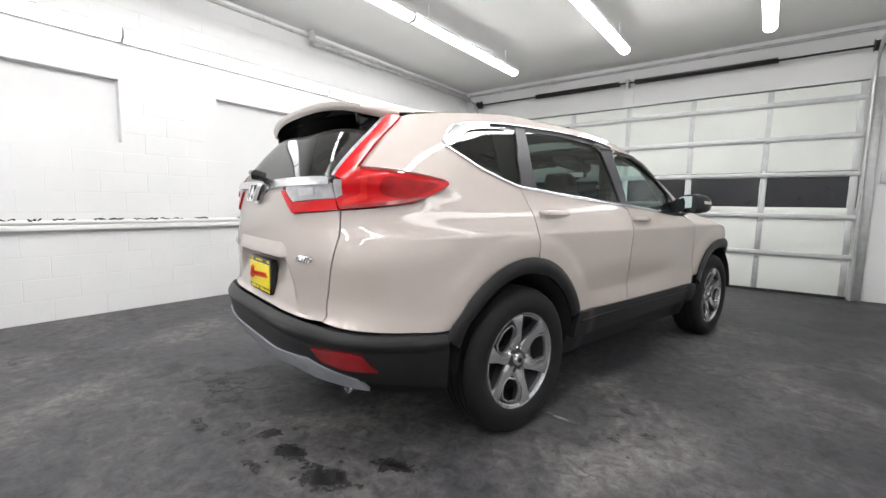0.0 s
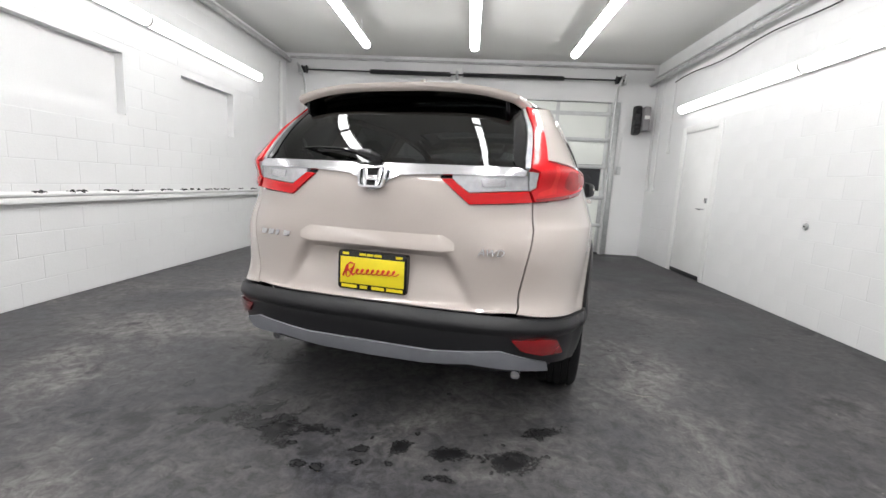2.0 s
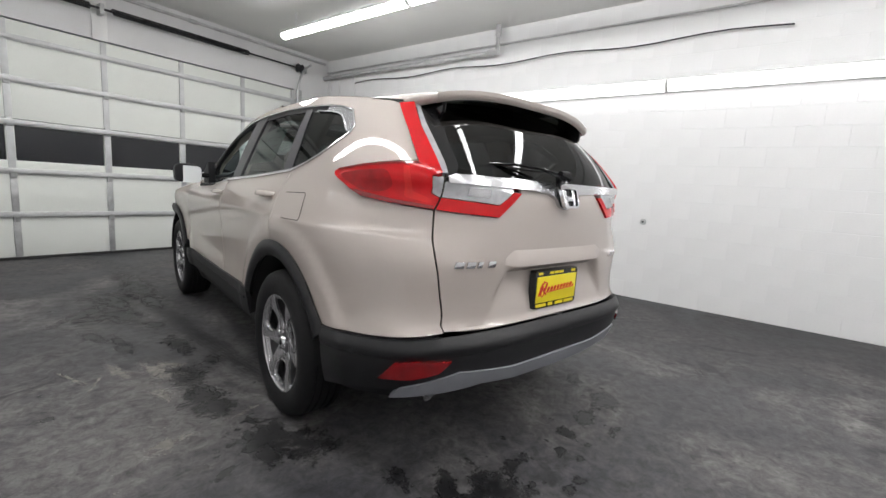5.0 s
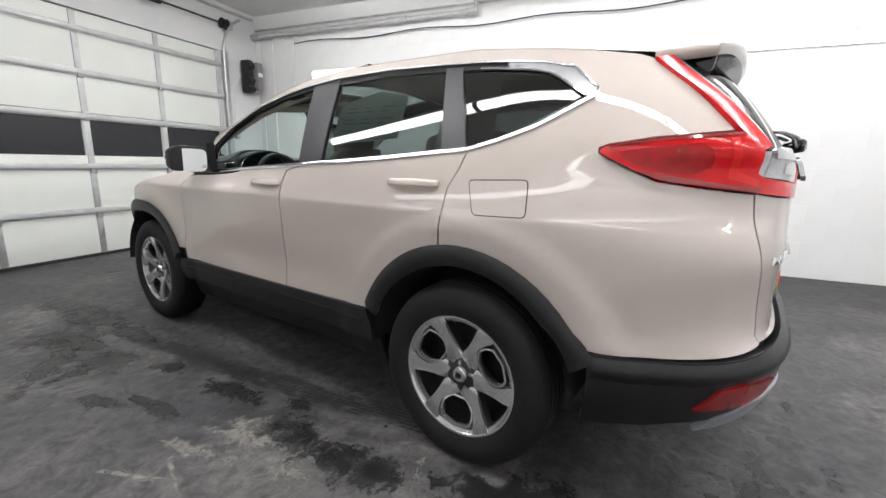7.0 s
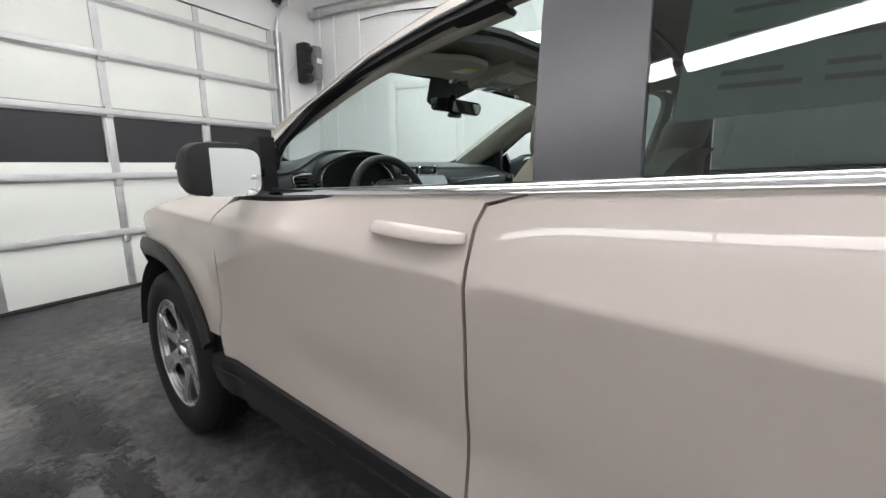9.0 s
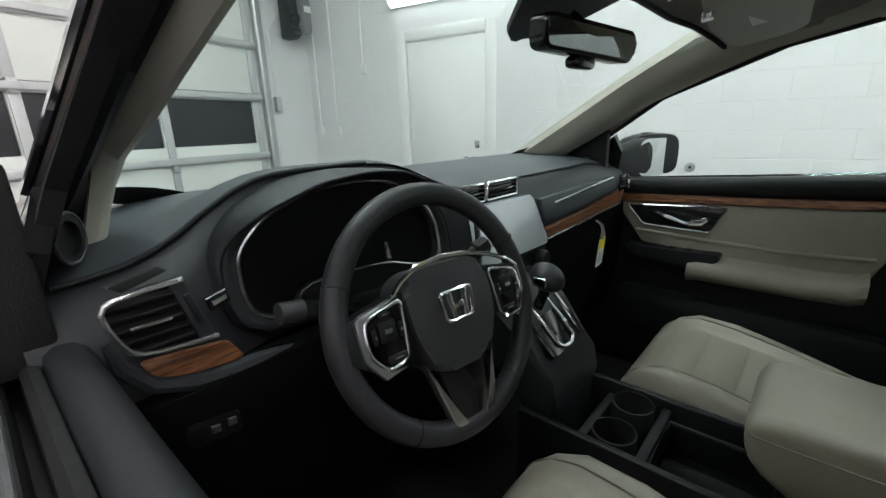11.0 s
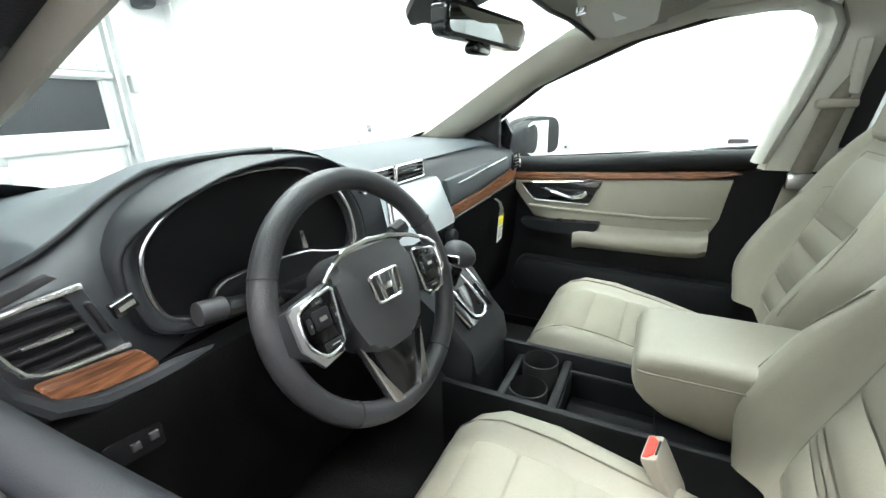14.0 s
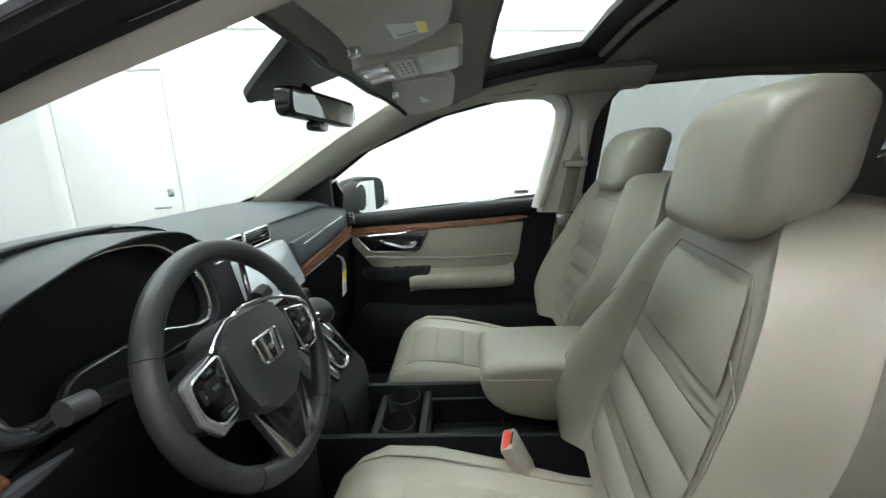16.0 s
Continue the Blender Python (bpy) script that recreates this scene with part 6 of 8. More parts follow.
# centre: touch screen, vents, passenger side
SC = rounded([(-0.128, 1.020), (0.142, 1.018), (0.112, 1.136), (-0.118, 1.138)], 0.012)
scr = flat(SC, 1.975, SCREEN, "touch_screen", dash, 0.014, 0.003, "touch screen with the wall's reflection put into its pale colour", lean=0.28)
edge([Vector((-0.134, 1.950, 1.02)), Vector((-0.128, 1.955, 1.06)), Vector((-0.118, 1.97, 1.14))], 0.006, CHROME, "screen_edge", scr)
for x0, x1 in ((-0.165, -0.050), (-0.045, 0.075)):
    v = flat(rounded([(x0, 1.142), (x1, 1.142), (x1 - 0.004, 1.178), (x0 + 0.006, 1.178)], 0.006), 2.005, GLOSS_BLACK, "centre_vent", dash, 0.006, 0.001, "black centre vent with a chrome frame")
    edge([Vector((x, 1.996, z)) for x, z in rounded([(x0, 1.142), (x1, 1.142), (x1 - 0.004, 1.178), (x0 + 0.006, 1.178)], 0.006)], 0.003, CHROME, "vent_frame", v, closed=True)
    for k in range(3):
        part("vent_slat", box(((x0 + x1) / 2, 1.998, 1.151 + 0.009 * k), (x1 - x0 - 0.012, 0.010, 0.002), 0.0005), DASH, v)
    part("vent_tab", box(((x0 + x1) / 2 + 0.02, 1.992, 1.160), (0.025, 0.004, 0.004), 0.001), SATIN, v)
flat([(0.155, 1.022), (0.40, 1.030), (0.66, 1.042), (0.69, 1.062), (0.69, 1.088), (0.62, 1.078), (0.40, 1.058), (0.148, 1.050)], 1.966, WOOD, "wood_trim", dash, 0.008, 0.003, "tan wood-look dash strip")
edge([Vector((0.14, 1.964, 1.016)), Vector((0.4, 1.962, 1.024)), Vector((0.66, 1.962, 1.036)), Vector((0.70, 1.965, 1.06))], 0.004, SATIN, "dash_line", dash)
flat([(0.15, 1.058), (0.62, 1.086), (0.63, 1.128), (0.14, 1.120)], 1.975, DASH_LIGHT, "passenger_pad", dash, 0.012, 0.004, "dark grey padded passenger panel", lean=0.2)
edge([Vector((0.16, 1.968, 1.098)), Vector((0.40, 1.966, 1.112)), Vector((0.60, 1.966, 1.122))], 0.004, GLOSS_BLACK, "passenger_line", dash)
edge([Vector((0.20, 1.963, 1.104)), Vector((0.40, 1.961, 1.117)), Vector((0.58, 1.961, 1.126))], 0.002, CHROME, "chrome_line", dash)
v = flat([(0.640, 1.075), (0.700, 1.085), (0.700, 1.130), (0.645, 1.128)], 1.962, GLOSS_BLACK, "side_vent", dash, 0.008, 0.001, "black passenger side vent")
edge([Vector((0.700, 1.948, 1.08)), Vector((0.708, 1.952, 1.105)), Vector((0.702, 1.955, 1.132))], 0.005, CHROME, "vent_frame", v)
for k in range(3):
    part("vent_slat", box((0.67, 1.952, 1.09 + 0.011 * k), (0.05, 0.01, 0.002), 0.0005), DASH, v)
# climate controls under the screen
flat(rounded([(-0.13, 0.955), (0.14, 0.955), (0.15, 1.010), (-0.13, 1.012)], 0.01), 1.966, GLOSS_BLACK, "climate_panel", dash, 0.012, 0.003, "gloss black climate control panel")
for x in (-0.10, 0.115):
    kn = revolve([(0.0, -0.022), (0.016, -0.022), (0.019, -0.018), (0.020, 0.0)], 20)
    bmesh.ops.transform(kn, matrix=Matrix.Translation((x, 1.955, 0.985)) @ pose(0, 0, 0, 0, 0, 90), verts=kn.verts)
    part("climate_knob", kn, DASH, dash)
for k in range(5):
    flat([(-0.06 + 0.028 * k, 0.965), (-0.038 + 0.028 * k, 0.965), (-0.038 + 0.028 * k, 0.975), (-0.06 + 0.028 * k, 0.975)], 1.954, SWITCH_GREY, "climate_button", dash, 0.003, 0.0005)
# paper tag
tag_at = lambda u, v, d: Vector((0.468 + u, 1.945 + 0.07 * (0.955 - v) - d, v))
tag = part("paper_tag", prism([(0, 0.862), (0.046, 0.866), (0.046, 0.955), (0, 0.950)], tag_at, 0, 0.0012), WHITE_PAPER, car, "white paper tag with a yellow band hung from the dash")
part("tag_band", prism([(0.001, 0.918), (0.045, 0.922), (0.045, 0.954), (0.001, 0.949)], tag_at, 0.0014, 0.0022), YELLOW, tag)
for k in range(5):
    part("print_bar", prism([(0.006, 0.874 + 0.008 * k), (0.038 - 0.006 * (k % 2), 0.876 + 0.008 * k), (0.038 - 0.006 * (k % 2), 0.879 + 0.008 * k), (0.006, 0.877 + 0.008 * k)], tag_at, 0.0014, 0.002), MOTOR_GREY, tag)
edge([tag_at(0.02, 0.952, 0.0), tag_at(0.014, 0.975, 0.004), tag_at(0.0, 1.0, 0.0), tag_at(-0.012, 1.012, -0.012)], 0.006, WHITE_PAPER, "tag_loop", tag, flat_=0.25)

# gear console and lower console
gear = part("gear_console", loft([[Vector((x, y, z)) for x, z in ((-0.115 - w, z0 - 0.14), (-0.115 - w, z0 - 0.02), (-0.10, z0), (0.10, z0), (0.115 + w, z0 - 0.02), (0.115 + w, z0 - 0.14))] for y, z0, w in ((1.99, 0.97, 0.01), (1.93, 0.955, 0.0), (1.88, 0.915, 0.0), (1.83, 0.845, -0.005), (1.80, 0.81, -0.015), (1.79, 0.76, -0.03))]), DASH_UP, car, "black gear selector console")
slope = lambda x, t, o=0.0: Vector((x, 1.945 - 0.13 * t - 0.55 * o, 0.962 - 0.125 * t + 0.8 * o))
def sloped(outline, mat, name, parent, o0, o1, bevel=0.001, label=""):
    return part(name, prism(outline, lambda x, t, d: slope(x, t, d), o0, o1, bevel), mat, parent, label)
sloped(rounded([(-0.075, 0.12), (0.075, 0.12), (0.065, 0.98), (-0.065, 0.98)], 0.02), GLOSS_BLACK, "gear_plate", gear, -0.004, 0.006)
for x in (-0.072, 0.072):
    edge([slope(x, 0.15, 0.008), slope(x * 0.97, 0.5, 0.010), slope(x * 0.9, 0.96, 0.008)], 0.006, CHROME, "chrome_rail", gear)
sloped([(-0.03, 0.35), (0.03, 0.35), (0.03, 0.80), (-0.03, 0.80)], GLOSS_BLACK, "gear_gate", gear, 0.004, 0.009)
for x in (-0.034, 0.034):
    edge([slope(x, 0.30, 0.009), slope(x, 0.55, 0.011), slope(x * 0.9, 0.86, 0.009)], 0.004, SATIN, "gate_rail", gear)
edge([slope(0.034 * math.cos(a), 0.86 + 0.10 * math.sin(a), 0.009) for a in [math.pi * k / 8 for k in range(9)]], 0.004, SATIN, "gate_rail", gear)
for k in range(5):
    sloped([(0.034, 0.38 + 0.08 * k), (0.046, 0.38 + 0.08 * k), (0.046, 0.42 + 0.08 * k), (0.034, 0.42 + 0.08 * k)], SATIN, "gate_mark", gear, 0.005, 0.0075, 0)
edge([slope(-0.01, 0.42), slope(-0.012, 0.36, 0.05), Vector((-0.015, 1.875, 0.975))], 0.012, GLOSS_BLACK, "gear_lever", gear)
kn = bmesh.new()
bmesh.ops.create_uvsphere(kn, u_segments=20, v_segments=12, radius=0.033)
bmesh.ops.scale(kn, vec=(0.95, 1.15, 0.85), verts=kn.verts)
bmesh.ops.transform(kn, matrix=Matrix.Translation((-0.02, 1.862, 0.992)) @ pose(0, 0, 0, 25), verts=kn.verts)
part("gear_knob", kn, WHEEL_LEATHER, gear, "grey leather gear knob")
part("gear_button", box((-0.052, 1.862, 0.99), (0.008, 0.03, 0.02), 0.004), CHROME, gear)

cons = part("centre_console", box((-0.017, 1.56, 0.49), (0.225, 0.60, 0.10), 0.01), DASH, car, "black centre console with cup holders")
for c, s in (((-0.122, 1.56, 0.625), (0.018, 0.60, 0.24)), ((0.088, 1.56, 0.625), (0.018, 0.60, 0.24))):
    part("console_side", box(c, s, 0.006), DASH, cons)
for c, s in (((-0.017, 1.285, 0.62), (0.19, 0.04, 0.22)), ((-0.017, 1.845, 0.60), (0.19, 0.03, 0.18)), ((-0.017, 1.632, 0.69), (0.19, 0.02, 0.08)), ((-0.017, 1.742, 0.67), (0.19, 0.02, 0.10)), ((-0.017, 1.45, 0.60), (0.18, 0.34, 0.08))):
    part("console_divider", box(c, s, 0.006), DASH, cons)
part("tray_mat", box((-0.03, 1.53, 0.645), (0.13, 0.18, 0.01), 0.004), INNER_DARK, cons)
edge([Vector(p) for p in ((-0.10, 1.62, 0.725), (-0.10, 1.45, 0.725), (0.04, 1.45, 0.725), (0.04, 1.62, 0.725))], 0.005, CLAD, "tray_rim", cons, closed=True)
for x in (-0.070, 0.036):
    bm = revolve([(0.037, 0.0), (0.040, -0.001), (0.040, -0.09), (0.0, -0.09), (0.0, -0.085), (0.037, -0.085)], 24)
    bmesh.ops.transform(bm, matrix=Matrix.Translation((x, 1.688, 0.742)) @ pose(0, 0, 0, 0, -90, 0), verts=bm.verts)
    part("cup_holder", bm, INNER_DARK, cons, "round black cup holder")
part("power_socket", box((-0.075, 1.815, 0.70), (0.03, 0.03, 0.035), 0.008), GLOSS_BLACK, cons)
ARM = lambda zt, zb, g: rounded([(-0.116 + g, zt), (0.096 - g, zt), (0.090 - g, zb), (-0.104 + g, zb)], 0.022, 5)
arm = part("armrest", loft([[Vector((x, y, z)) for x, z in ARM(zt, zb, g)] for y, zt, zb, g in ((1.500, 0.868, 0.838, 0.018), (1.497, 0.878, 0.824, 0.008), (1.489, 0.888, 0.808, 0.002), (1.472, 0.894, 0.790, 0.0), (1.44, 0.897, 0.770, 0.0), (1.36, 0.898, 0.752, 0.0), (1.22, 0.896, 0.75, 0.0), (1.17, 0.886, 0.76, 0.004))]), LEATHER, car, "ivory leather armrest lid", angle=70)
edge([Vector((-0.1155 + g, y, 0.862)) for y, g in ((1.2, 0), (1.3, 0), (1.4, 0), (1.47, 0.0), (1.488, 0.0025))] + [Vector((x, 1.4995, 0.860)) for x in (-0.095, -0.04, 0.03, 0.075)], 0.0016, STITCH, "armrest_seam", arm)

# steering wheel
wheel_m = Matrix.Translation((-0.381, 1.826, 1.061)) @ pose(0, 0, 0, -19.5, 0, -7)
R = 0.178
sw = part("steering_wheel", sweep([Vector((R * math.cos(a), 0, R * math.sin(a))) for a in [2 * math.pi * k / 56 for k in range(56)]], 0.018, 12, True), WHEEL_LEATHER, car, "black leather steering wheel with silver spoke trim")
sw.matrix_basis = wheel_m @ Matrix.Scale(0.878, 4)
for a in (155, 25, -125, -55):
    c, n = math.cos(math.radians(a)), math.sin(math.radians(a))
    part("rim_seam", sweep([Vector(((R + 0.0183 * math.cos(b)) * c, 0.0183 * math.sin(b), (R + 0.0183 * math.cos(b)) * n)) for b in [math.pi * k / 10 for k in range(20)]], 0.0012, 5, True), INNER_DARK, sw)
padout = rounded([(-0.080, 0.052), (-0.050, 0.070), (0.050, 0.070), (0.080, 0.052), (0.078, -0.020), (0.050, -0.085), (-0.050, -0.085), (-0.078, -0.020)], 0.024, 5)
to_wheel = lambda u, v, d: Vector((u, -d, v))
part("airbag_pad", prism(padout, lambda u, v, d: Vector((u, -d + 1.1 * (u * u + v * v), v)), -0.03, 0.034, 0.010, 3), HORN_PAD, sw, "black horn pad")
for s in (1, -1):
    part("spoke", prism([(s * 0.07, 0.05), (s * 0.172, 0.030), (s * 0.176, -0.022), (s * 0.135, -0.048), (s * 0.07, -0.03)], to_wheel, -0.012, 0.018, 0.005), DASH, sw)
    pod = rounded([(s * 0.086, 0.040), (s * 0.148, 0.026), (s * 0.150, -0.020), (s * 0.128, -0.046), (s * 0.094, -0.040)], 0.012, 3)
    part("button_pod", prism(pod, to_wheel, 0.012, 0.024, 0.003), GLOSS_BLACK, sw, "black button pod")
    part("pod_trim", sweep([to_wheel(u, v, 0.022) for u, v in pod], 0.0032, 8, True), SATIN, sw, "silver pod surround")
    if s < 0:
        wing = [(0.088, 0.046), (0.150, 0.034), (0.159, 0.027), (0.158, -0.023), (0.135, -0.056), (0.098, -0.050), (0.098, -0.045), (0.129, -0.050), (0.151, -0.021), (0.149, 0.029), (0.088, 0.042)]
    else:
        wing = [(0.151, 0.032), (0.158, 0.026), (0.156, -0.024), (0.134, -0.052), (0.130, -0.047), (0.151, -0.02)]
    part("pod_trim_wing", prism([(s * u, v) for u, v in wing], to_wheel, 0.012, 0.024, 0.003), SILVER_TRIM, sw, "broad silver pod wing")
    for k, (u, v, w, h) in enumerate(((0.118, 0.005, 0.026, 0.026), (0.118, 0.027, 0.018, 0.006), (0.112, -0.032, 0.03, 0.010), (0.138, 0.002, 0.007, 0.02), (0.098, 0.002, 0.007, 0.02))):
        part("wheel_button", box((s * u, -0.026, v), (w, 0.005, h), 0.0022), DASH, sw)
        part("button_mark", box((s * u, -0.0287, v), (w * 0.45, 0.001, h * 0.22), 0), SATIN, sw)
    part("lower_spoke_trim", prism([(s * 0.062, -0.070), (s * 0.069, -0.062), (s * 0.044, -0.160), (s * 0.036, -0.172), (s * 0.014, -0.170), (s * 0.040, -0.135)], to_wheel, 0.002, 0.016, 0.003), SATIN, sw, "silver lower spoke trim")
part("lower_spoke", prism([(-0.048, -0.07), (0.048, -0.07), (0.026, -0.176), (-0.026, -0.176)], to_wheel, -0.006, 0.012, 0.003), GLOSS_BLACK, sw, "gloss black lower spoke")
part("upper_trim", sweep([to_wheel(u, v, 0.024) for u, v in ((-0.098, 0.046), (-0.080, 0.060), (-0.05, 0.074), (0.0, 0.079), (0.05, 0.074), (0.095, 0.062), (0.135, 0.045), (0.153, 0.030), (0.154, -0.010), (0.136, -0.040), (0.100, -0.044))], 0.0034, 8), CHROME, sw)
LG = rounded([(-0.026, -0.020), (0.026, -0.020), (0.030, 0.022), (-0.030, 0.022)], 0.008, 4)
em = part("emblem_ring", sweep([to_wheel(u, v + 0.006, 0.035) for u, v in LG], 0.003, 8, True), CHROME, sw, "chrome wheel emblem")
for s in (1, -1):
    part("emblem_bar", prism([(s * 0.007, -0.013), (s * 0.015, -0.013), (s * 0.020, 0.026), (s * 0.010, 0.026)], to_wheel, 0.028, 0.038, 0.001), CHROME, sw)
part("emblem_bridge", prism([(-0.009, 0.001), (0.009, 0.001), (0.010, 0.011), (-0.010, 0.011)], to_wheel, 0.028, 0.037, 0.001), CHROME, sw)
part("column", sweep([(-0.381, 1.845, 1.050), (-0.381, 1.98, 0.995)], 0.050, 16), DASH, car)
st = edge([Vector((-0.40, 1.92, 1.045)), Vector((-0.47, 1.925, 1.072)), Vector((-0.528, 1.930, 1.083))], [0.009, 0.010, 0.012], GLOSS_BLACK, "indicator_stalk", car, "black indicator stalk")
edge([Vector((-0.526, 1.930, 1.083)), Vector((-0.556, 1.932, 1.087))], 0.0135, STALK_GREY, "stalk_end", st, "grey twist end", seg=16)
st = edge([Vector((-0.37, 1.90, 1.045)), Vector((-0.30, 1.895, 1.075)), Vector((-0.235, 1.885, 1.095))], [0.010, 0.010, 0.012], GLOSS_BLACK, "wiper_stalk", car, "black wiper stalk")
edge([Vector((-0.235, 1.885, 1.095)), Vector((-0.21, 1.882, 1.102))], 0.015, CLAD, "stalk_end", st)

# seats
FINE = [-1, -0.99, -0.97] + [-0.94 + 0.04 * k for k in range(48)] + [0.97, 0.99, 1]


def seat(cx, dy, dc, label, bx=None, yaw=0.0):
    """A front seat; the back may stand at its own place across and be turned a little."""
    dz = -0.047 if yaw else -0.086
    bx = cx if bx is None else bx
    turn = Matrix.Translation((bx, 1.2 + dy, 0)) @ pose(0, 0, 0, 0, 0, yaw) @ Matrix.Translation((-cx, -1.2 - dy, 0))
    def across_x(fn, y, w, zc, drop):
        return [Vector((cx + w * s, y, zc + fn(abs(s)))) for s in FINE] + [Vector((cx + w * 0.9, y, zc - drop)), Vector((cx - w * 0.9, y, zc - drop))]
    bol = lambda k: (lambda a: k * smooth((a - 0.5) / 0.25) - 0.085 * smooth((a - 0.74) / 0.26) ** 2)
    rings = [across_x(bol(kb), y + dc, w, z + dz, d) for y, z, w, d, kb in ((1.760, 0.655, 0.13, 0.06, -0.01), (1.757, 0.700, 0.165, 0.12, -0.006), (1.745, 0.742, 0.192, 0.16, 0.002), (1.722, 0.775, 0.212, 0.19, 0.010), (1.690, 0.794, 0.226, 0.20, 0.018), (1.64, 0.804, 0.237, 0.22, 0.026), (1.55, 0.796, 0.242, 0.22, 0.028), (1.42, 0.774, 0.240, 0.2, 0.020), (1.30, 0.752, 0.234, 0.18, 0.010), (1.16, 0.745, 0.225, 0.18, 0.0))]
    cush = part("seat", loft(rings), LEATHER, car, label, angle=55)
    fy = curve([0.74, 0.86, 0.95, 1.05, 1.14, 1.22, 1.25], [1.32, 1.285, 1.255, 1.225, 1.200, 1.170, 1.14])
    fw = curve([0.74, 0.86, 0.95, 1.05, 1.14, 1.20, 1.25], [0.235, 0.258, 0.258, 0.243, 0.215, 0.175, 0.12])
    fb = curve([0.74, 0.86, 0.95, 1.05, 1.14, 1.25], [0.05, 0.095, 0.085, 0.05, 0.03, 0.01])
    def front(s, z, out=0.0):
        a = abs(s)
        return turn @ Vector((cx + fw(z) * s, fy(z) + dy + fb(z) * (0.40 if s * yaw > 0 else 0.85) * smooth((a - (0.72 if s * yaw > 0 else 0.56)) / 0.20) - 0.09 * smooth((a - 0.86) / 0.14) + out, z))
    S = FINE
    rings = []
    for z in [0.74 + 0.02 * k for k in range(24)] + [1.21, 1.22, 1.23, 1.24, 1.247, 1.25]:
        back = fy(z) + dy - 0.17 + 0.06 * smooth((z - 1.0) / 0.25)
        rings.append([front(s, z) for s in S] + [turn @ Vector((cx + fw(z) * 0.85, back, z)), turn @ Vector((cx, back - 0.02, z)), turn @ Vector((cx - fw(z) * 0.85, back, z))])
    bk = part("backrest", loft(rings), LEATHER, cush, "ivory leather backrest", angle=60)
    # stitched pads: each a soft raised strip
    wide = 0.14 if yaw else 0.0
    zs = [0.79, 0.852, 0.866, 0.880, 0.945, 1.010, 1.024, 1.038, 1.165]
    for i, (z0, z1) in enumerate(zip(zs, zs[1:])):
        puff = lambda s, z: front(s, z, 0.001 + (0.010 if z1 - z0 > 0.02 else 0.006) * (max(0, math.sin(math.pi * (z - z0) / (z1 - z0))) ** 0.5) * (1 - min(1.0, abs((s + wide / 2) / (0.56 + wide / 2))) ** 6))
        w = 0.54 if i < 7 else 0.50
        part("back_pad", patch(rounded([(-w - wide, z0 + 0.002), (w, z0 + 0.002), (w, z1 - 0.002), (-w - wide, z1 - 0.002)], 0.006 if i < 7 else 0.04, 3), puff, 0.015), LEATHER, cush)
    ym = [1.24, 1.33, 1.42, 1.51, 1.60, 1.68]
    zf = curve([1.16, 1.30, 1.42, 1.55, 1.64, 1.69, 1.722, 1.745], [0.745, 0.752, 0.774, 0.796, 0.804, 0.794, 0.775, 0.742])
    zb = curve([1.16, 1.30, 1.42, 1.55, 1.64, 1.69, 1.722, 1.745], [0.0, 0.010, 0.020, 0.028, 0.026, 0.018, 0.010, 0.002])
    for y0, y1 in zip(ym, ym[1:]):
        puff = lambda x, y: Vector((cx + x, y + dc, zf(y) + dz + 0.001 + 0.010 * max(0, math.sin(math.pi * (y - y0) / (y1 - y0))) ** 0.6 * (1 - abs(x / 0.135) ** 6)))
        part("seat_pad", patch(rounded([(-0.128, y0 + 0.002), (0.128, y0 + 0.002), (0.128, y1 - 0.002), (-0.128, y1 - 0.002)], 0.008, 3), puff, 0.015), LEATHER, cush)
    for s in (1, -1):
        part("side_seam", sweep([front(s * a, z, 0.0012) for a, z in ((0.86, 0.80), (0.87, 0.90), (0.86, 1.0), (0.80, 1.06), (0.62, 1.085), (0.50, 1.088))], 0.0016, 6), STITCH, cush)
        part("cushion_seam", sweep([Vector((cx + s * 0.165, y + dc, zf(y) + dz + zb(y) * smooth((0.165 / 0.24 - 0.5) / 0.25) + 0.0005)) for y in (1.25, 1.35, 1.45, 1.55, 1.60, 1.64, 1.67, 1.69, 1.71, 1.722, 1.735)], 0.0020, 6), STITCH, cush)
    loop = rounded([(-0.56 - wide, 0.78), (0.56, 0.78), (0.56, 1.10), (0.50, 1.175), (-0.50 - wide, 1.175), (-0.56 - wide, 1.10)], 0.04, 4)
    dense = [(a[0] + (b[0] - a[0]) * k / 8, a[1] + (b[1] - a[1]) * k / 8) for a, b in zip(loop, loop[1:] + loop[:1]) for k in range(8)]
    part("panel_seam", sweep([front(a, z, 0.0005) for a, z in dense], 0.0013, 6, True), STITCH, cush)
    # headrest
    hr, hs, hy = [], (1.0 if yaw else 0.86), (0.0 if yaw else -0.022)
    for y, w, z0, z1 in ((1.205, 0.100, 1.225, 1.350), (1.200, 0.116, 1.212, 1.366), (1.185, 0.126, 1.204, 1.380), (1.15, 0.128, 1.205, 1.392), (1.11, 0.118, 1.215, 1.390), (1.085, 0.10, 1.235, 1.375), (1.075, 0.08, 1.25, 1.36)):
        zc, h = (z0 + z1) / 2, (z1 - z0) / 2
        hr.append([turn @ Vector((cx + w * hs * math.copysign(abs(math.cos(a)) ** 0.32, math.cos(a)) * (1 - 0.10 * max(0.0, -math.sin(a)) ** 2), y + dy + hy - 0.02 * math.sin(a), zc - 0.5 * abs(hy) + h * (0.5 + 0.5 * hs) * math.copysign(abs(math.sin(a)) ** 0.55, math.sin(a)))) for a in [2 * math.pi * k / 40 for k in range(40)]])
    part("headrest", loft(hr), LEATHER, cush, "ivory leather headrest", angle=60)
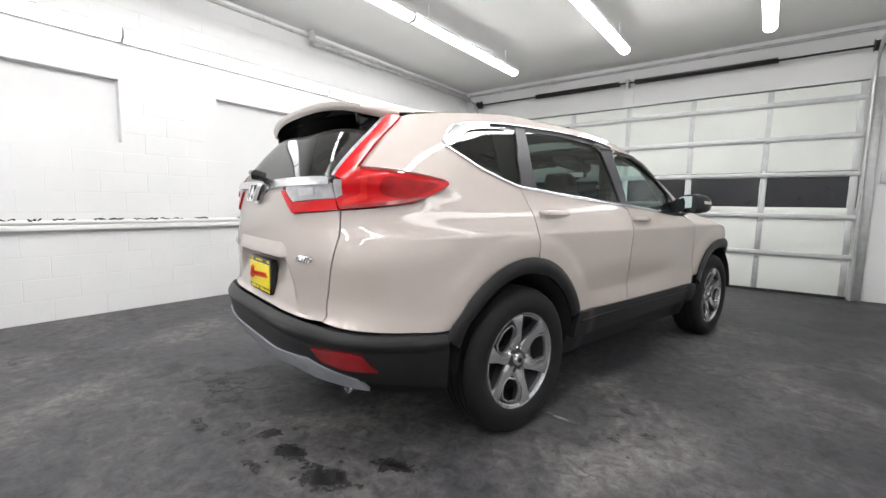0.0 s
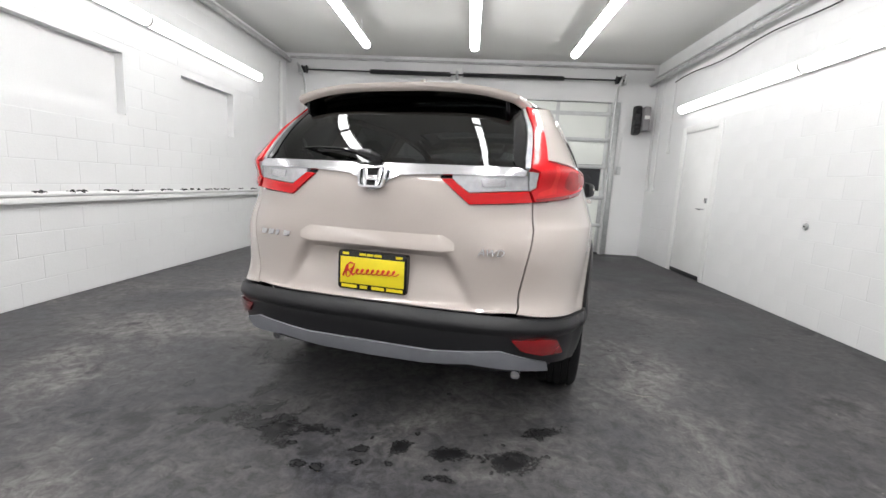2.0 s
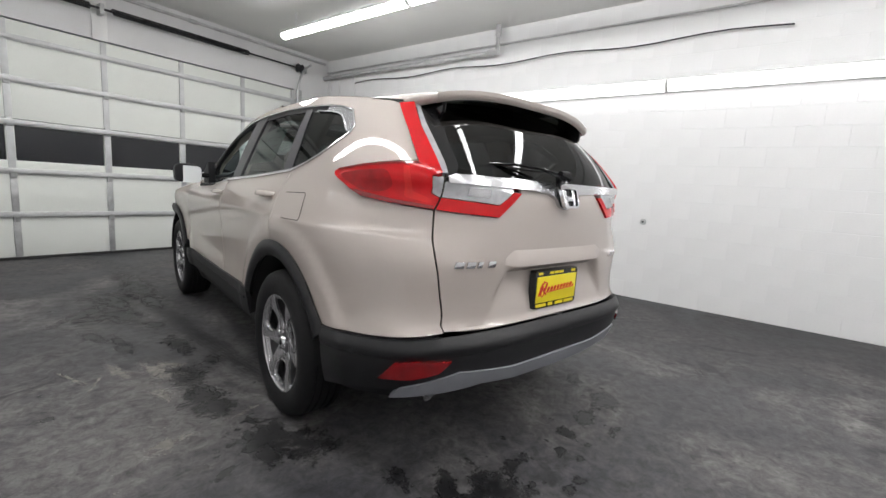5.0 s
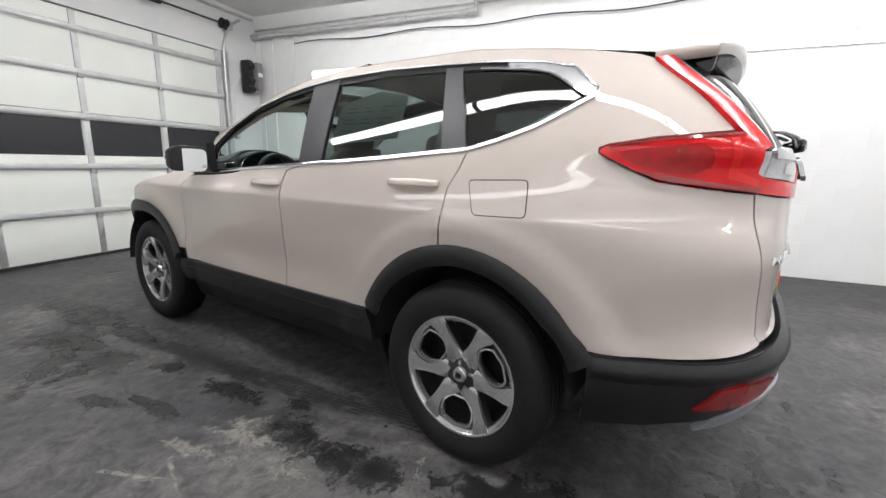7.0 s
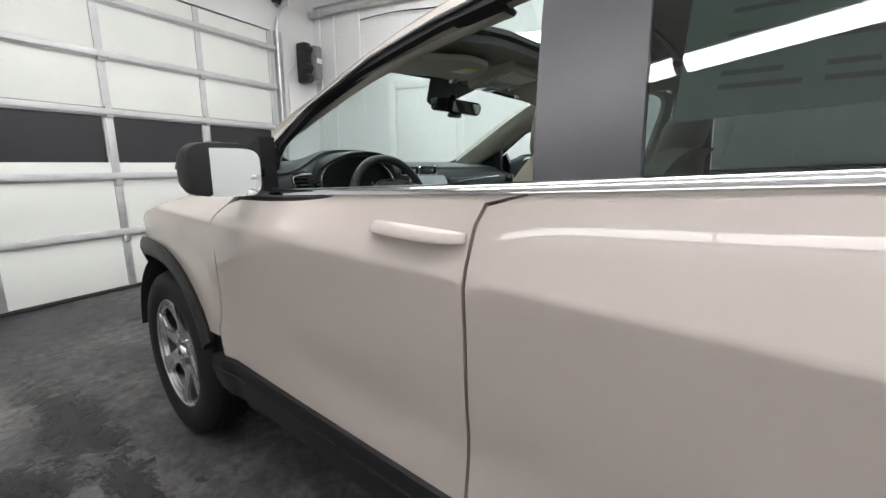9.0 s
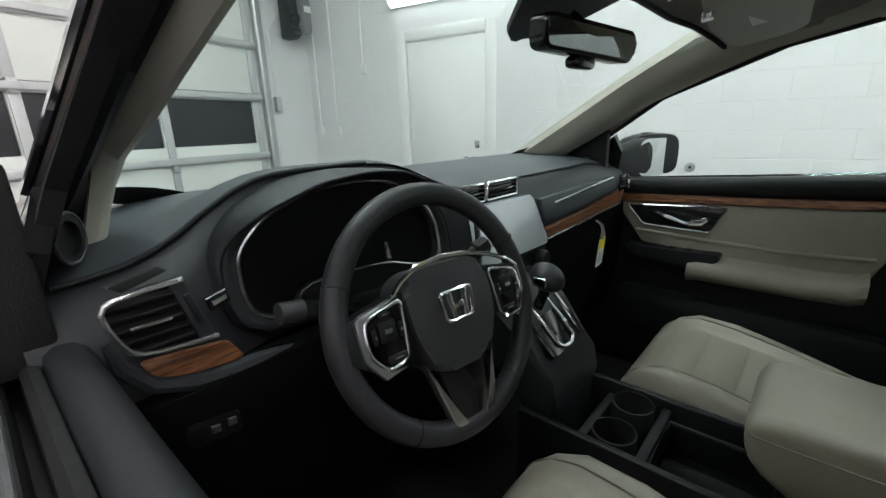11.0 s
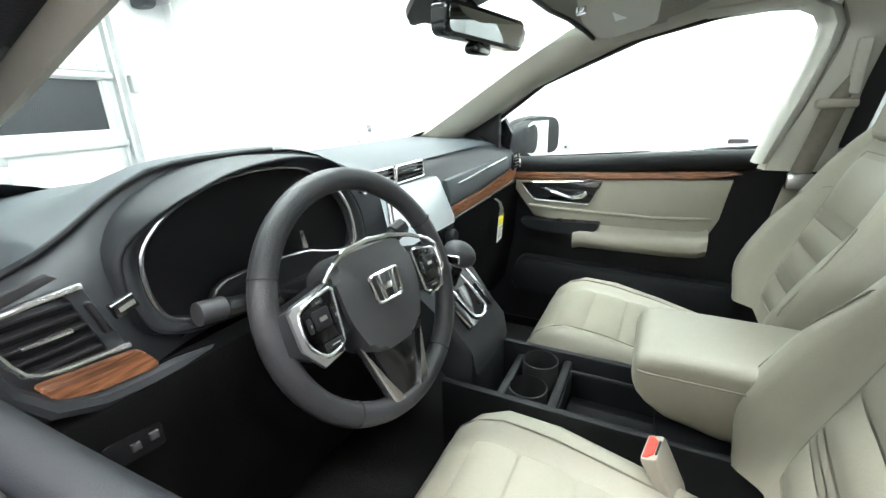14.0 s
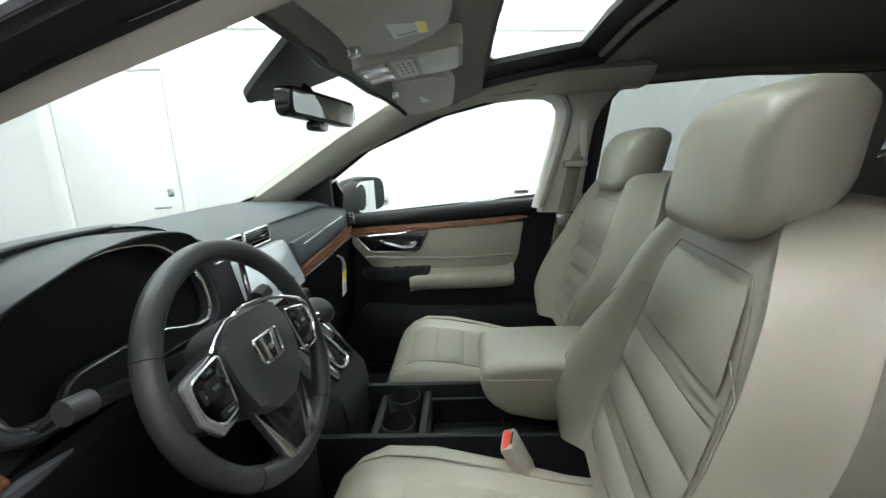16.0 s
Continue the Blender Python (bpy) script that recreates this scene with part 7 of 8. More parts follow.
    for s in (1, -1):
        part("headrest_post", sweep([turn @ Vector((cx + s * 0.06, 1.12 + dy, 1.18)), turn @ Vector((cx + s * 0.06, 1.14 + dy, 1.26))], 0.007, 8), CHROME, cush)
    part("seat_base", box((cx, 1.42 + dy, 0.50), (0.40, 0.48, 0.16), 0.03), CARPET, cush)
    return cush


seat(-0.395, 0.0, 0.045, "ivory leather driver's seat with stitched pads", -0.325, -7)
seat(0.385, -0.10, 0.03, "ivory leather passenger seat with stitched pads")
BK = Matrix.Translation((-0.209, 1.457, 0.795)) @ pose(0, 0, 0, -24, -9, -12)
shell = rounded([(-0.027, -0.013), (0.027, -0.013), (0.027, 0.013), (-0.027, 0.013)], 0.006, 3)
bk = part("seat_buckle", loft([[BK @ Vector((x * f, y * f, z)) for x, y in shell] for z, f in ((-0.20, 0.62), (-0.10, 0.86), (-0.085, 0.97), (-0.03, 1.0), (-0.004, 1.0), (0.0, 0.92))]), LEATHER_DARK, car, "beige seat belt buckle", 40)
part("release_button", prism([(-0.021, 0.009), (0.021, 0.009), (0.021, 0.002), (0.013, -0.006), (-0.013, -0.006), (-0.021, 0.002)], lambda u, v, d: BK @ Vector((u, v, d)), -0.002, 0.0025, 0.0008), RED_BUTTON, bk, "red release button")
part("tongue_slot", prism([(-0.014, -0.0075), (0.014, -0.0075), (0.014, -0.0105), (-0.014, -0.0105)], lambda u, v, d: BK @ Vector((u, v, d)), -0.002, 0.0012, 0), INNER_DARK, bk)

# rear bench
bench = part("rear_bench", loft([[Vector((x, y, z)) for x, z in ((-0.48, z0 - 0.12), (-0.50, z0 - 0.03), (-0.47, z0), (0.47, z0), (0.50, z0 - 0.03), (0.48, z0 - 0.12))] for y, z0 in ((0.72, 0.66), (0.70, 0.72), (0.62, 0.75), (0.3, 0.73), (0.2, 0.72))]), LEATHER, car, "ivory leather rear bench")
for x0, x1 in ((-0.50, -0.15), (-0.14, 0.14), (0.15, 0.50)):
    part("rear_backrest", loft([[Vector((x, y, z)) for x, y in ((x0, yf - 0.10), (x0 + 0.01, yf - 0.02), (x0 + 0.05, yf), (x1 - 0.05, yf), (x1 - 0.01, yf - 0.02), (x1, yf - 0.10))] for z, yf in ((0.70, 0.30), (0.85, 0.27), (1.0, 0.23), (1.12, 0.19), (1.15, 0.15))]), LEATHER, bench)
    xm = (x0 + x1) / 2
    part("rear_headrest", box((xm, 0.13, 1.25 if abs(xm) > 0.2 else 1.2), (0.24, 0.09, 0.15), 0.035, None, 3), LEATHER, bench)
part("cargo_floor", box((0, -0.35, 0.68), (1.1, 0.9, 0.03), 0.01), CARPET, car)

# doors inside
for sd in (1, -1):
    dp = part("door_trim", patch([(1.10, 0.45), (2.10, 0.45), (2.08, 1.00), (1.98, 1.10), (1.12, 1.13)], lambda u, z: Vector((-sd * (0.765 - 0.01 * smooth((z - 0.9) / 0.2)), u, z)), 0.08), DASH, car, "black inner door panel")
    bz = lambda u: 1.150 - 0.055 * smooth((u - 1.05) / 1.0) * 0.8
    if sd == 1:
        caps = [[Vector((-x, u, bz(u) + k)) for x, k in ((0.765, -0.11), (0.726, -0.08), (0.717, -0.045), (0.717, -0.020), (0.722, -0.006), (0.732, 0.002), (0.745, 0.003), (0.754, -0.003), (0.757, -0.014), (0.760, -0.06))] for u in (1.08, 1.2, 1.35, 1.5, 1.65, 1.8, 1.92, 2.0, 2.08, 2.16, 2.22)]
        part("window_channel", loft([[Vector((-x, u, bz(u) + k)) for x, k in ((0.756, -0.05), (0.758, -0.010), (0.766, -0.007), (0.772, -0.012), (0.774, -0.04), (0.782, -0.04), (0.785, -0.010), (0.796, -0.006), (0.815, -0.010), (0.838, -0.018), (0.842, -0.06))] for u in (1.08, 1.3, 1.5, 1.7, 1.85, 2.0, 2.08)]), RUBBER, dp, "black rubber window channel", angle=40)
        # thin silver bar added as the highlight along the rubber seal
        edge([Vector((-0.790, u, bz(u) - 0.005)) for u in (1.08, 1.3, 1.5, 1.7, 1.85, 2.0, 2.06)], 0.0035, SILVER_TRIM, "channel_edge", dp, "dull metal channel edge")
    else:
        caps = [[Vector((x, u, bz(u) + k)) for x, k in ((0.765, -0.062), (0.742, -0.055), (0.718, -0.035), (0.722, -0.008), (0.738, 0.003), (0.785, 0.002), (0.830, -0.012), (0.840, -0.06))] for u in (1.08, 1.2, 1.35, 1.5, 1.65, 1.8, 1.92, 2.0, 2.08)]
    part("door_sill_pad", loft(caps), SILL_PAD if sd == 1 else DASH, dp, "dark soft door top pad", angle=60)
    to_door = lambda u, v, d: Vector((-sd * (0.752 - d), u, v))
    part("wood_strip", prism([(2.02, 1.028), (2.03, 1.055), (1.30, 1.082), (1.27, 1.076), (1.37, 1.058)], to_door, -0.01, 0.022, 0.004), WOOD, dp, "reddish wood-look door strip")
    part("leather_panel", prism([(2.00, 1.025), (1.36, 1.055), (1.29, 1.058), (1.31, 0.93), (1.34, 0.86), (1.66, 0.865), (1.90, 0.895)], to_door, -0.01, 0.014, 0.006), LEATHER, dp, "ivory leather door insert")
    part("panel_fold", sweep([to_door(u, v, 0.014) for u, v in ((1.92, 0.935), (1.7, 0.925), (1.5, 0.92), (1.33, 0.93))], 0.006, 8), LEATHER, dp)
    bzl = part("handle_bezel", prism(rounded([(1.955, 1.020), (1.665, 1.036), (1.705, 0.952), (1.90, 0.958)], 0.012), to_door, 0.005, 0.019, 0.003), GLOSS_BLACK, dp, "gloss black handle bezel")
    part("bezel_trim", sweep([to_door(u, v, 0.019) for u, v in rounded([(1.955, 1.020), (1.665, 1.036), (1.705, 0.952), (1.90, 0.958)], 0.012)], 0.0035, 8, True), CHROME, dp, "chrome bezel edge")
    part("pull_lever", sweep([to_door(u, v, d) for u, v, d in ((1.86, 1.0, 0.022), (1.82, 0.99, 0.034), (1.77, 0.977, 0.036), (1.73, 0.983, 0.030), (1.715, 0.995, 0.026))], [0.006, 0.008, 0.009, 0.011, 0.008], 8), CHROME, dp, "chrome inner door handle")
    part("door_armrest", loft([[to_door(u, v, d) for v, d in ((0.80 + k, -0.01), (0.805 + k, 0.055), (0.83 + k, 0.075), (0.86 + k, 0.070), (0.878 + k, 0.04), (0.885 + k, -0.01))] for u, k in ((1.745, -0.008), (1.72, 0.0), (1.6, 0.0), (1.45, 0.0), (1.36, 0.005), (1.335, 0.015))]), LEATHER, dp, "ivory leather door armrest", angle=50)
    part("switch_bank", prism(rounded([(1.945, 0.888), (1.66, 0.895), (1.665, 0.868), (1.72, 0.845), (1.90, 0.852)], 0.012), to_door, 0.0, 0.060, 0.008), DASH, dp, "black window switch panel")
    for k in range(3):
        part("window_switch", box(to_door(1.80 - 0.05 * k, 0.893, 0.03), (0.022, 0.018, 0.006), 0.002), GLOSS_BLACK, dp)
    part("map_pocket", prism(rounded([(1.98, 0.60), (1.25, 0.56), (1.22, 0.72), (1.95, 0.74)], 0.04), to_door, 0.0, 0.05, 0.015), DASH, dp, "black door pocket")
    tw = revolve([(0.0, -0.004), (0.017, -0.006), (0.018, -0.012), (0.024, -0.012), (0.027, -0.004), (0.027, 0.010)], 24)
    bmesh.ops.transform(tw, matrix=Matrix.Translation((-0.716, 2.045, 1.196) if sd == 1 else (0.655, 2.085, 1.160)) @ pose(0, 0, 0, 0, 0, 180 - 35 if sd == 1 else 35), verts=tw.verts)
    part("tweeter", tw, CLAD, dp, "round door speaker grille")
    part("tweeter_ring", sweep([(Vector((-0.716, 2.045, 1.196)) if sd == 1 else Vector((0.655, 2.085, 1.160))) + pose(0, 0, 0, 0, 0, 180 - 35 if sd == 1 else 35) @ Vector((-0.011, 0.026 * math.cos(a), 0.026 * math.sin(a))) for a in [2 * math.pi * k / 24 for k in range(24)]], 0.0022, 6, True), SWITCH_GREY if sd == 1 else GLOSS_BLACK, dp)
    if sd == 1:
        part("sail_panel", prism([(1.985, 1.09), (2.15, 1.08), (2.14, 1.205), (2.06, 1.245), (1.995, 1.275)], lambda u, v, d: Vector((-0.740 + d, u, v)), -0.055, 0.0, 0.004), CLAD, dp)
    else:
        part("sail_panel", prism([(2.02, 1.09), (2.19, 1.09), (2.15, 1.205), (2.06, 1.252), (2.02, 1.268)], lambda u, v, d: Vector((0.685 - d, u, v)), -0.01, 0.012, 0.004), CLAD, dp)
part("sun_sticker", box((0.80, 1.29, 1.168), (0.002, 0.055, 0.014), 0), MOTOR_GREY, car, "small grey window sticker")

# overhead: visors, console, mirror
def hung(outline, out0, out1, mat, name, label="", bevel=0.004):
    return part(name, prism(outline, lambda x, u, d: (lambda p: Vector((x, p.y, p.z - d)))(top(x / 0.70, u)), out0, out1, bevel), mat, headliner, label)


def slab(outline, z0, z1, mat, name, label="", bevel=0.004, parent=None):
    """A plate under the headliner, its outline in x and y, bowed down towards the doors."""
    low = lambda x: 0.040 * (abs(x) / 0.55) ** 3
    return part(name, prism(outline, lambda x, y, d: Vector((x, y, d - low(x) - 0.17 * (y - 1.62))), z1, z0, bevel), mat, parent or headliner, label)


for sd, outline in ((1, ((-0.58, 1.545), (-0.28, 1.530), (-0.165, 1.542), (-0.085, 1.640), (-0.136, 1.708), (-0.26, 1.697), (-0.54, 1.680))), (-1, ((0.185, 1.690), (0.20, 1.60), (0.26, 1.545), (0.34, 1.535), (0.56, 1.548), (0.57, 1.69), (0.40, 1.712)))):
    vz = slab(rounded(outline[::sd], 0.028), 1.513, 1.530, TRIM_BEIGE, "sun_visor", "beige sun visor with a label", 0.006)
    xa, ya, hx, hy = (-0.262, 1.598, 0.072, 0.027) if sd == 1 else (0.40, 1.615, 0.045, 0.024)
    slab([(xa - hx, ya - hy), (xa + hx, ya - hy), (xa + hx, ya + hy), (xa - hx, ya + hy)], 1.5085, 1.514, WHITE_PAPER, "visor_label", "white warning label", 0, vz)
    if sd == 1:
        slab([(xa - hx, ya - hy), (xa + hx, ya - hy), (xa + hx, ya - hy + 0.014), (xa - hx, ya - hy + 0.014)], 1.5080, 1.514, YELLOW, "label_band", "", 0, vz)
        for k in range(7):
            x0 = xa - hx + 0.010 + 0.019 * k
            slab([(x0, ya - hy + 0.018), (x0 + 0.005, ya - hy + 0.018), (x0 + 0.005, ya + hy - 0.006), (x0, ya + hy - 0.006)], 1.5080, 1.514, MOTOR_GREY, "label_bar", "", 0, vz)
    cx, cy = (-0.178, 1.694) if sd == 1 else (0.285, 1.694)
    slab(rounded([(cx - 0.014, cy - 0.010), (cx + 0.014, cy - 0.010), (cx + 0.014, cy + 0.010), (cx - 0.014, cy + 0.010)], 0.006), 1.500, 1.514, SATIN, "visor_clip", "", 0.003, vz)
oc = slab(rounded([(-0.045, 1.735), (0.115, 1.735), (0.150, 1.68), (0.175, 1.515), (-0.048, 1.515)], 0.02), 1.513, 1.560, TRIM_BEIGE, "overhead_console", "beige overhead console", 0.010)
slab(rounded([(-0.030, 1.525), (0.150, 1.525), (0.140, 1.605), (-0.028, 1.605)], 0.012), 1.507, 1.522, LINER_LIGHT, "glasses_box", "pale grey glasses holder flap", 0.004, oc)
for x in (-0.005, 0.072):
    slab(rounded([(x - 0.026, 1.668), (x + 0.036, 1.668), (x + 0.036, 1.722), (x - 0.026, 1.722)], 0.006), 1.506, 1.522, LAMP_CLEAR, "reading_light", "clear reading lamp", 0.002, oc)
slab(rounded([(-0.030, 1.615), (0.125, 1.615), (0.115, 1.658), (-0.030, 1.658)], 0.006), 1.508, 1.522, LINER_LIGHT, "switch_panel", "", 0.002, oc)
for a in range(4):
    for b in range(3):
        slab([(-0.018 + 0.030 * a, 1.622 + 0.011 * b), (-0.002 + 0.030 * a, 1.622 + 0.011 * b), (-0.002 + 0.030 * a, 1.627 + 0.011 * b), (-0.018 + 0.030 * a, 1.627 + 0.011 * b)], 1.5070, 1.512, MOTOR_GREY, "microphone_slot", "", 0, oc)
hung(rounded([(-0.20, 1.785), (0.13, 1.785), (0.10, 1.90), (0.03, 1.965), (-0.03, 1.965), (-0.09, 1.90)], 0.02), 0.006, 0.022, CLAD, "camera_cover", "black sensor cover behind the windscreen", 0.010)
edge([top(s, front_at(HL_FRONT, abs(s)) + 0.004, -0.022) for s in (-0.9, -0.8, -0.65, -0.5, -0.25, 0.0, 0.25, 0.5, 0.65, 0.8, 0.9)], 0.007, CLAD, "headliner_edge", headliner, "black edge of the headliner")
mm = Matrix.Translation((-0.01, 1.806, 1.427)) @ pose(0, 0, 0, 4, 3, -15)
MO = rounded([(-0.112, -0.026), (0.122, -0.026), (0.126, 0.028), (-0.116, 0.028)], 0.018, 4)
rv = part("rear_view_mirror", prism(MO, lambda u, v, d: mm @ Vector((u, 0.03 - d, v)), 0.0, 0.034, 0.006), GLOSS_BLACK, car, "black rear-view mirror")
part("mirror_face", prism(inset(MO, 0.007), lambda u, v, d: mm @ Vector((u, -0.0045 - d, v)), 0.0, 0.0015), MIRROR, rv, "mirror glass")
part("mirror_stem", sweep([mm @ Vector((0, 0.03, 0.01)), mm @ Vector((0, 0.05, 0.03)), Vector((0.01, 1.84, 1.475))], 0.012, 8), GLOSS_BLACK, rv)
part("mirror_pod", box(mm @ Vector((0.0, 0.015, -0.035)), (0.07, 0.03, 0.02), 0.008), GLOSS_BLACK, rv)

# cabin floor and firewall
part("cabin_floor", box((0, 1.2, 0.40), (1.5, 2.5, 0.04), 0.01), CARPET, car, "black carpeted cabin floor")
part("firewall", box((0, 2.30, 0.80), (1.46, 0.05, 0.70), 0.01), CARPET, car)
part("brake_pedal", box((-0.36, 2.10, 0.62), (0.09, 0.015, 0.06), 0.006), RUBBER, car)
part("sill_plate", box((-0.72, 1.55, 0.43), (0.06, 0.8, 0.02), 0.006), SATIN, car)

# price sheet inside the driver's side rear door glass
sheet = part("price_sheet", patch([(0.79, 1.25), (0.80, 1.44), (0.58, 1.488), (0.40, 1.455), (0.39, 1.275)], lambda u, z: surf(u, z, -0.015, 1), 0.05), material("pale_green_sheet", (0.30, 0.385, 0.345), 0.5, vary=0.1, scale=12), car, "pale green price sheet behind the rear door glass")
for k in range(9):
    u0 = 0.745 - 0.105 * (k % 3)
    z0 = 1.29 + 0.052 * (k // 3)
    for r in range(2):
        part("print_bar", patch([(u0, z0 + 0.018 * r), (u0 - 0.085 + 0.02 * ((k + r) % 3), z0 + 0.018 * r), (u0 - 0.085 + 0.02 * ((k + r) % 3), z0 + 0.007 + 0.018 * r), (u0, z0 + 0.007 + 0.018 * r)], lambda u, z: surf(u, z, -0.0135, 1), 0.05), MOTOR_GREY, sheet)
# ---- marks on the floor ----
def blot_outline(cx, cy, rx, ry, turn, rag, n=28):
    seed = random.uniform(0, 100)
    out = []
    for k in range(n):
        a = 2 * math.pi * k / n
        c, s = math.cos(a), math.sin(a)
        r = max(0.5, 1 + 0.5 * rag * (noise.noise(Vector((c * 1.2 + seed, s * 1.2, 0))) + 0.5 * noise.noise(Vector((c * 3 + seed, s * 3, 3)))))
        x, y = rx * r * c, ry * r * s
        out.append((cx + x * math.cos(turn) - y * math.sin(turn), cy + x * math.sin(turn) + y * math.cos(turn)))
    return out


def floor_marks(name, spots, mat, z, label, category):
    bm = bmesh.new()
    core = bm.verts.layers.float.new("core")
    for cx, cy, rx, ry, turn, rag in spots:
        rim = blot_outline(cx, cy, rx, ry, turn, rag)
        rings = []
        for f, c in ((1.5, 0.0), (1.0, 0.35), (0.55, 0.7)):
            ring = [bm.verts.new((cx + (x - cx) * f, cy + (y - cy) * f, z)) for x, y in rim]
            for v in ring:
                v[core] = c
            rings.append(ring)
        mid = bm.verts.new((cx, cy, z))
        mid[core] = 0.9
        n = len(rim)
        for a, b in zip(rings, rings[1:]):
            for k in range(n):
                bm.faces.new((a[k], a[(k + 1) % n], b[(k + 1) % n], b[k]))
        for k in range(n):
            bm.faces.new((rings[-1][k], rings[-1][(k + 1) % n], mid))
        z += 0.00004
    ob = part(name, bm, mat, None, label, smooth=False)
    ob.visible_shadow = False
    return tagged(ob, label, category, kind="stuff")


random.seed(11)
oil = [(-1.45, 1.37, 0.05, 0.20, 0.15, 1.3), (-1.60, 1.62, 0.05, 0.16, 0.2, 1.3), (-1.80, 0.49, 0.03, 0.02, 0.0, 0.9), (-1.55, 2.07, 0.16, 0.07, 0.2, 1.2), (0.375, -0.98, 0.10, 0.06, 0.3, 0.9), (0.66, -0.93, 0.15, 0.09, 0.5, 1.0), (0.40, -1.13, 0.05, 0.03, 0, 0.8), (0.02, -1.07, 0.06, 0.03, 0.2, 1.0), (0.17, -1.0, 0.07, 0.05, 1.0, 1.1),
       (-0.73, -1.06, 0.20, 0.10, 0.4, 1.1), (-0.50, -1.05, 0.14, 0.07, 0.2, 1.2), (-0.26, -1.0, 0.09, 0.05, 0.1, 1.0), (-0.18, -1.25, 0.05, 0.03, 0, 0.8), (0.79, -0.65, 0.12, 0.05, 0.7, 1.2), (0.05, -1.16, 0.03, 0.02, 0, 0.8),
       (0.17, -1.12, 0.025, 0.02, 0, 0.8), (-0.10, -1.24, 0.04, 0.03, 0, 0.8), (-0.41, -1.06, 0.09, 0.16, 0.3, 1.1), (-0.58, -0.95, 0.12, 0.06, 1.2, 1.2), (1.27, 0.29, 0.05, 0.03, 0, 0.8), (1.36, 0.45, 0.06, 0.03, 0.5, 0.9), (1.18, 0.62, 0.05, 0.03, 0, 0.9),
       (-1.18, 0.30, 0.12, 0.26, 0.2, 1.2), (-0.99, -0.26, 0.14, 0.30, 0.5, 1.3), (-1.2, 0.6, 0.10, 0.22, 0.15, 1.2), (-1.17, 1.26, 0.08, 0.2, 0.2, 1.2), (-1.42, 2.1, 0.16, 0.22, 0.1, 1.1), (-1.45, 2.68, 0.2, 0.3, 0.1, 1.1), (-1.24, 1.75, 0.06, 0.12, 0.3, 1.1),
       (-1.62, 2.30, 0.09, 0.34, -0.55, 0.8), (-1.24, 3.10, 0.14, 0.66, 0.12, 0.9), (-1.17, 2.45, 0.09, 0.24, 0.1, 1.0), (-1.43, 2.52, 0.08, 0.28, 0.15, 1.1), (-1.16, 1.18, 0.08, 0.20, 0.1, 1.3), (-1.04, 0.82, 0.05, 0.08, 0.3, 1.1), (-1.17, 0.72, 0.07, 0.13, 0.1, 1.2), (1.66, -1.12, 0.05, 0.025, 0.3, 1.0), (0.36, -1.15, 0.03, 0.02, 0, 0.9), (-0.71, -0.80, 0.05, 0.09, 0.1, 1.2), (-1.24, -0.36, 0.09, 0.025, 0.5, 1.2), (-1.08, -0.35, 0.06, 0.10, 0.2, 1.2), (-1.13, -0.87, 0.03, 0.05, 0.2, 1.0), (0.15, 0.3, 0.05, 0.03, 0, 1.0), (1.5, 1.1, 0.05, 0.03, 0, 1.0)]
for _ in range(40):
    bx, by, sp = random.choice([(0.4, -1.0, 0.35), (-0.5, -1.05, 0.4), (-1.15, 0.6, 0.5), (-1.4, 2.2, 0.5), (1.2, 0.3, 0.5)])
    r = random.uniform(0.006, 0.028)
    oil.append((bx + random.gauss(0, sp * 0.7), by + random.gauss(0, sp * 0.45), r, r * random.uniform(0.5, 1), random.uniform(0, 3), 0.8))
floor_marks("oil_stains", oil, WET, 0.004, "wet black oil blots on the concrete floor", "stain")
pale = [(-1.72, 0.95, 0.012, 0.16, 0.5, 1.5), (-1.62, 0.80, 0.010, 0.12, -0.3, 1.5), (-1.30, 0.86, 0.10, 0.10, 0.4, 1.5), (1.314, -0.066, 0.06, 0.02, 0.2, 1.3), (0.966, 0.273, 0.10, 0.015, 0.1, 1.4), (-1.049, 0.078, 0.10, 0.02, 0.3, 1.5), (-1.33, 0.83, 0.07, 0.20, 0.1, 1.6), (-1.40, -0.02, 0.10, 0.05, 0.4, 1.5), (-1.5, 0.9, 0.05, 0.16, 0.3, 1.6), (2.3, 1.13, 0.025, 0.015, 0, 0.6), (-1.35, 0.5, 0.04, 0.12, 0.4, 1.6)]
for _ in range(60):
    r = random.uniform(0.003, 0.010)
    pale.append((random.uniform(-2.2, 2.6), random.uniform(-1.9, 2.2), r, r * random.uniform(0.3, 1), random.uniform(0, 3), 0.9))
floor_marks("dust_specks", pale, SCUFF, 0.003, "pale dusty scuffs and grit on the floor", "dust")
# tyre print beside the car: broken lines of the ribs with fine cross cuts
bm = bmesh.new()
a, b = Vector((-0.79, 0.20, 0.0045)), Vector((-1.215, 2.62, 0.0045))
d = (b - a).normalized()
n = Vector((-d.y, d.x, 0))
for lane in (-0.058, -0.034, -0.011, 0.012, 0.036, 0.060):
    t = random.uniform(0, 0.03)
    while t < (b - a).length:
        run = random.uniform(0.018, 0.045)
        if random.random() < 0.90 - 0.25 * abs(lane) / 0.06:
            bend = 0.03 * math.sin(1.4 * t)
            w = random.uniform(0.005, 0.009)
            vs = [bm.verts.new(a + d * (t + u * run + 0.006 * v) + n * (lane + bend + w * v)) for u, v in ((0, -1), (1, -1), (1, 1), (0, 1))]
            bm.faces.new(vs)
        t += run + random.uniform(0.002, 0.012)
tagged(part("tyre_print", bm, PRINT, None, "dark tyre tread print on the floor", smooth=False), "dark tyre tread print on the floor", "tyre mark", kind="stuff")


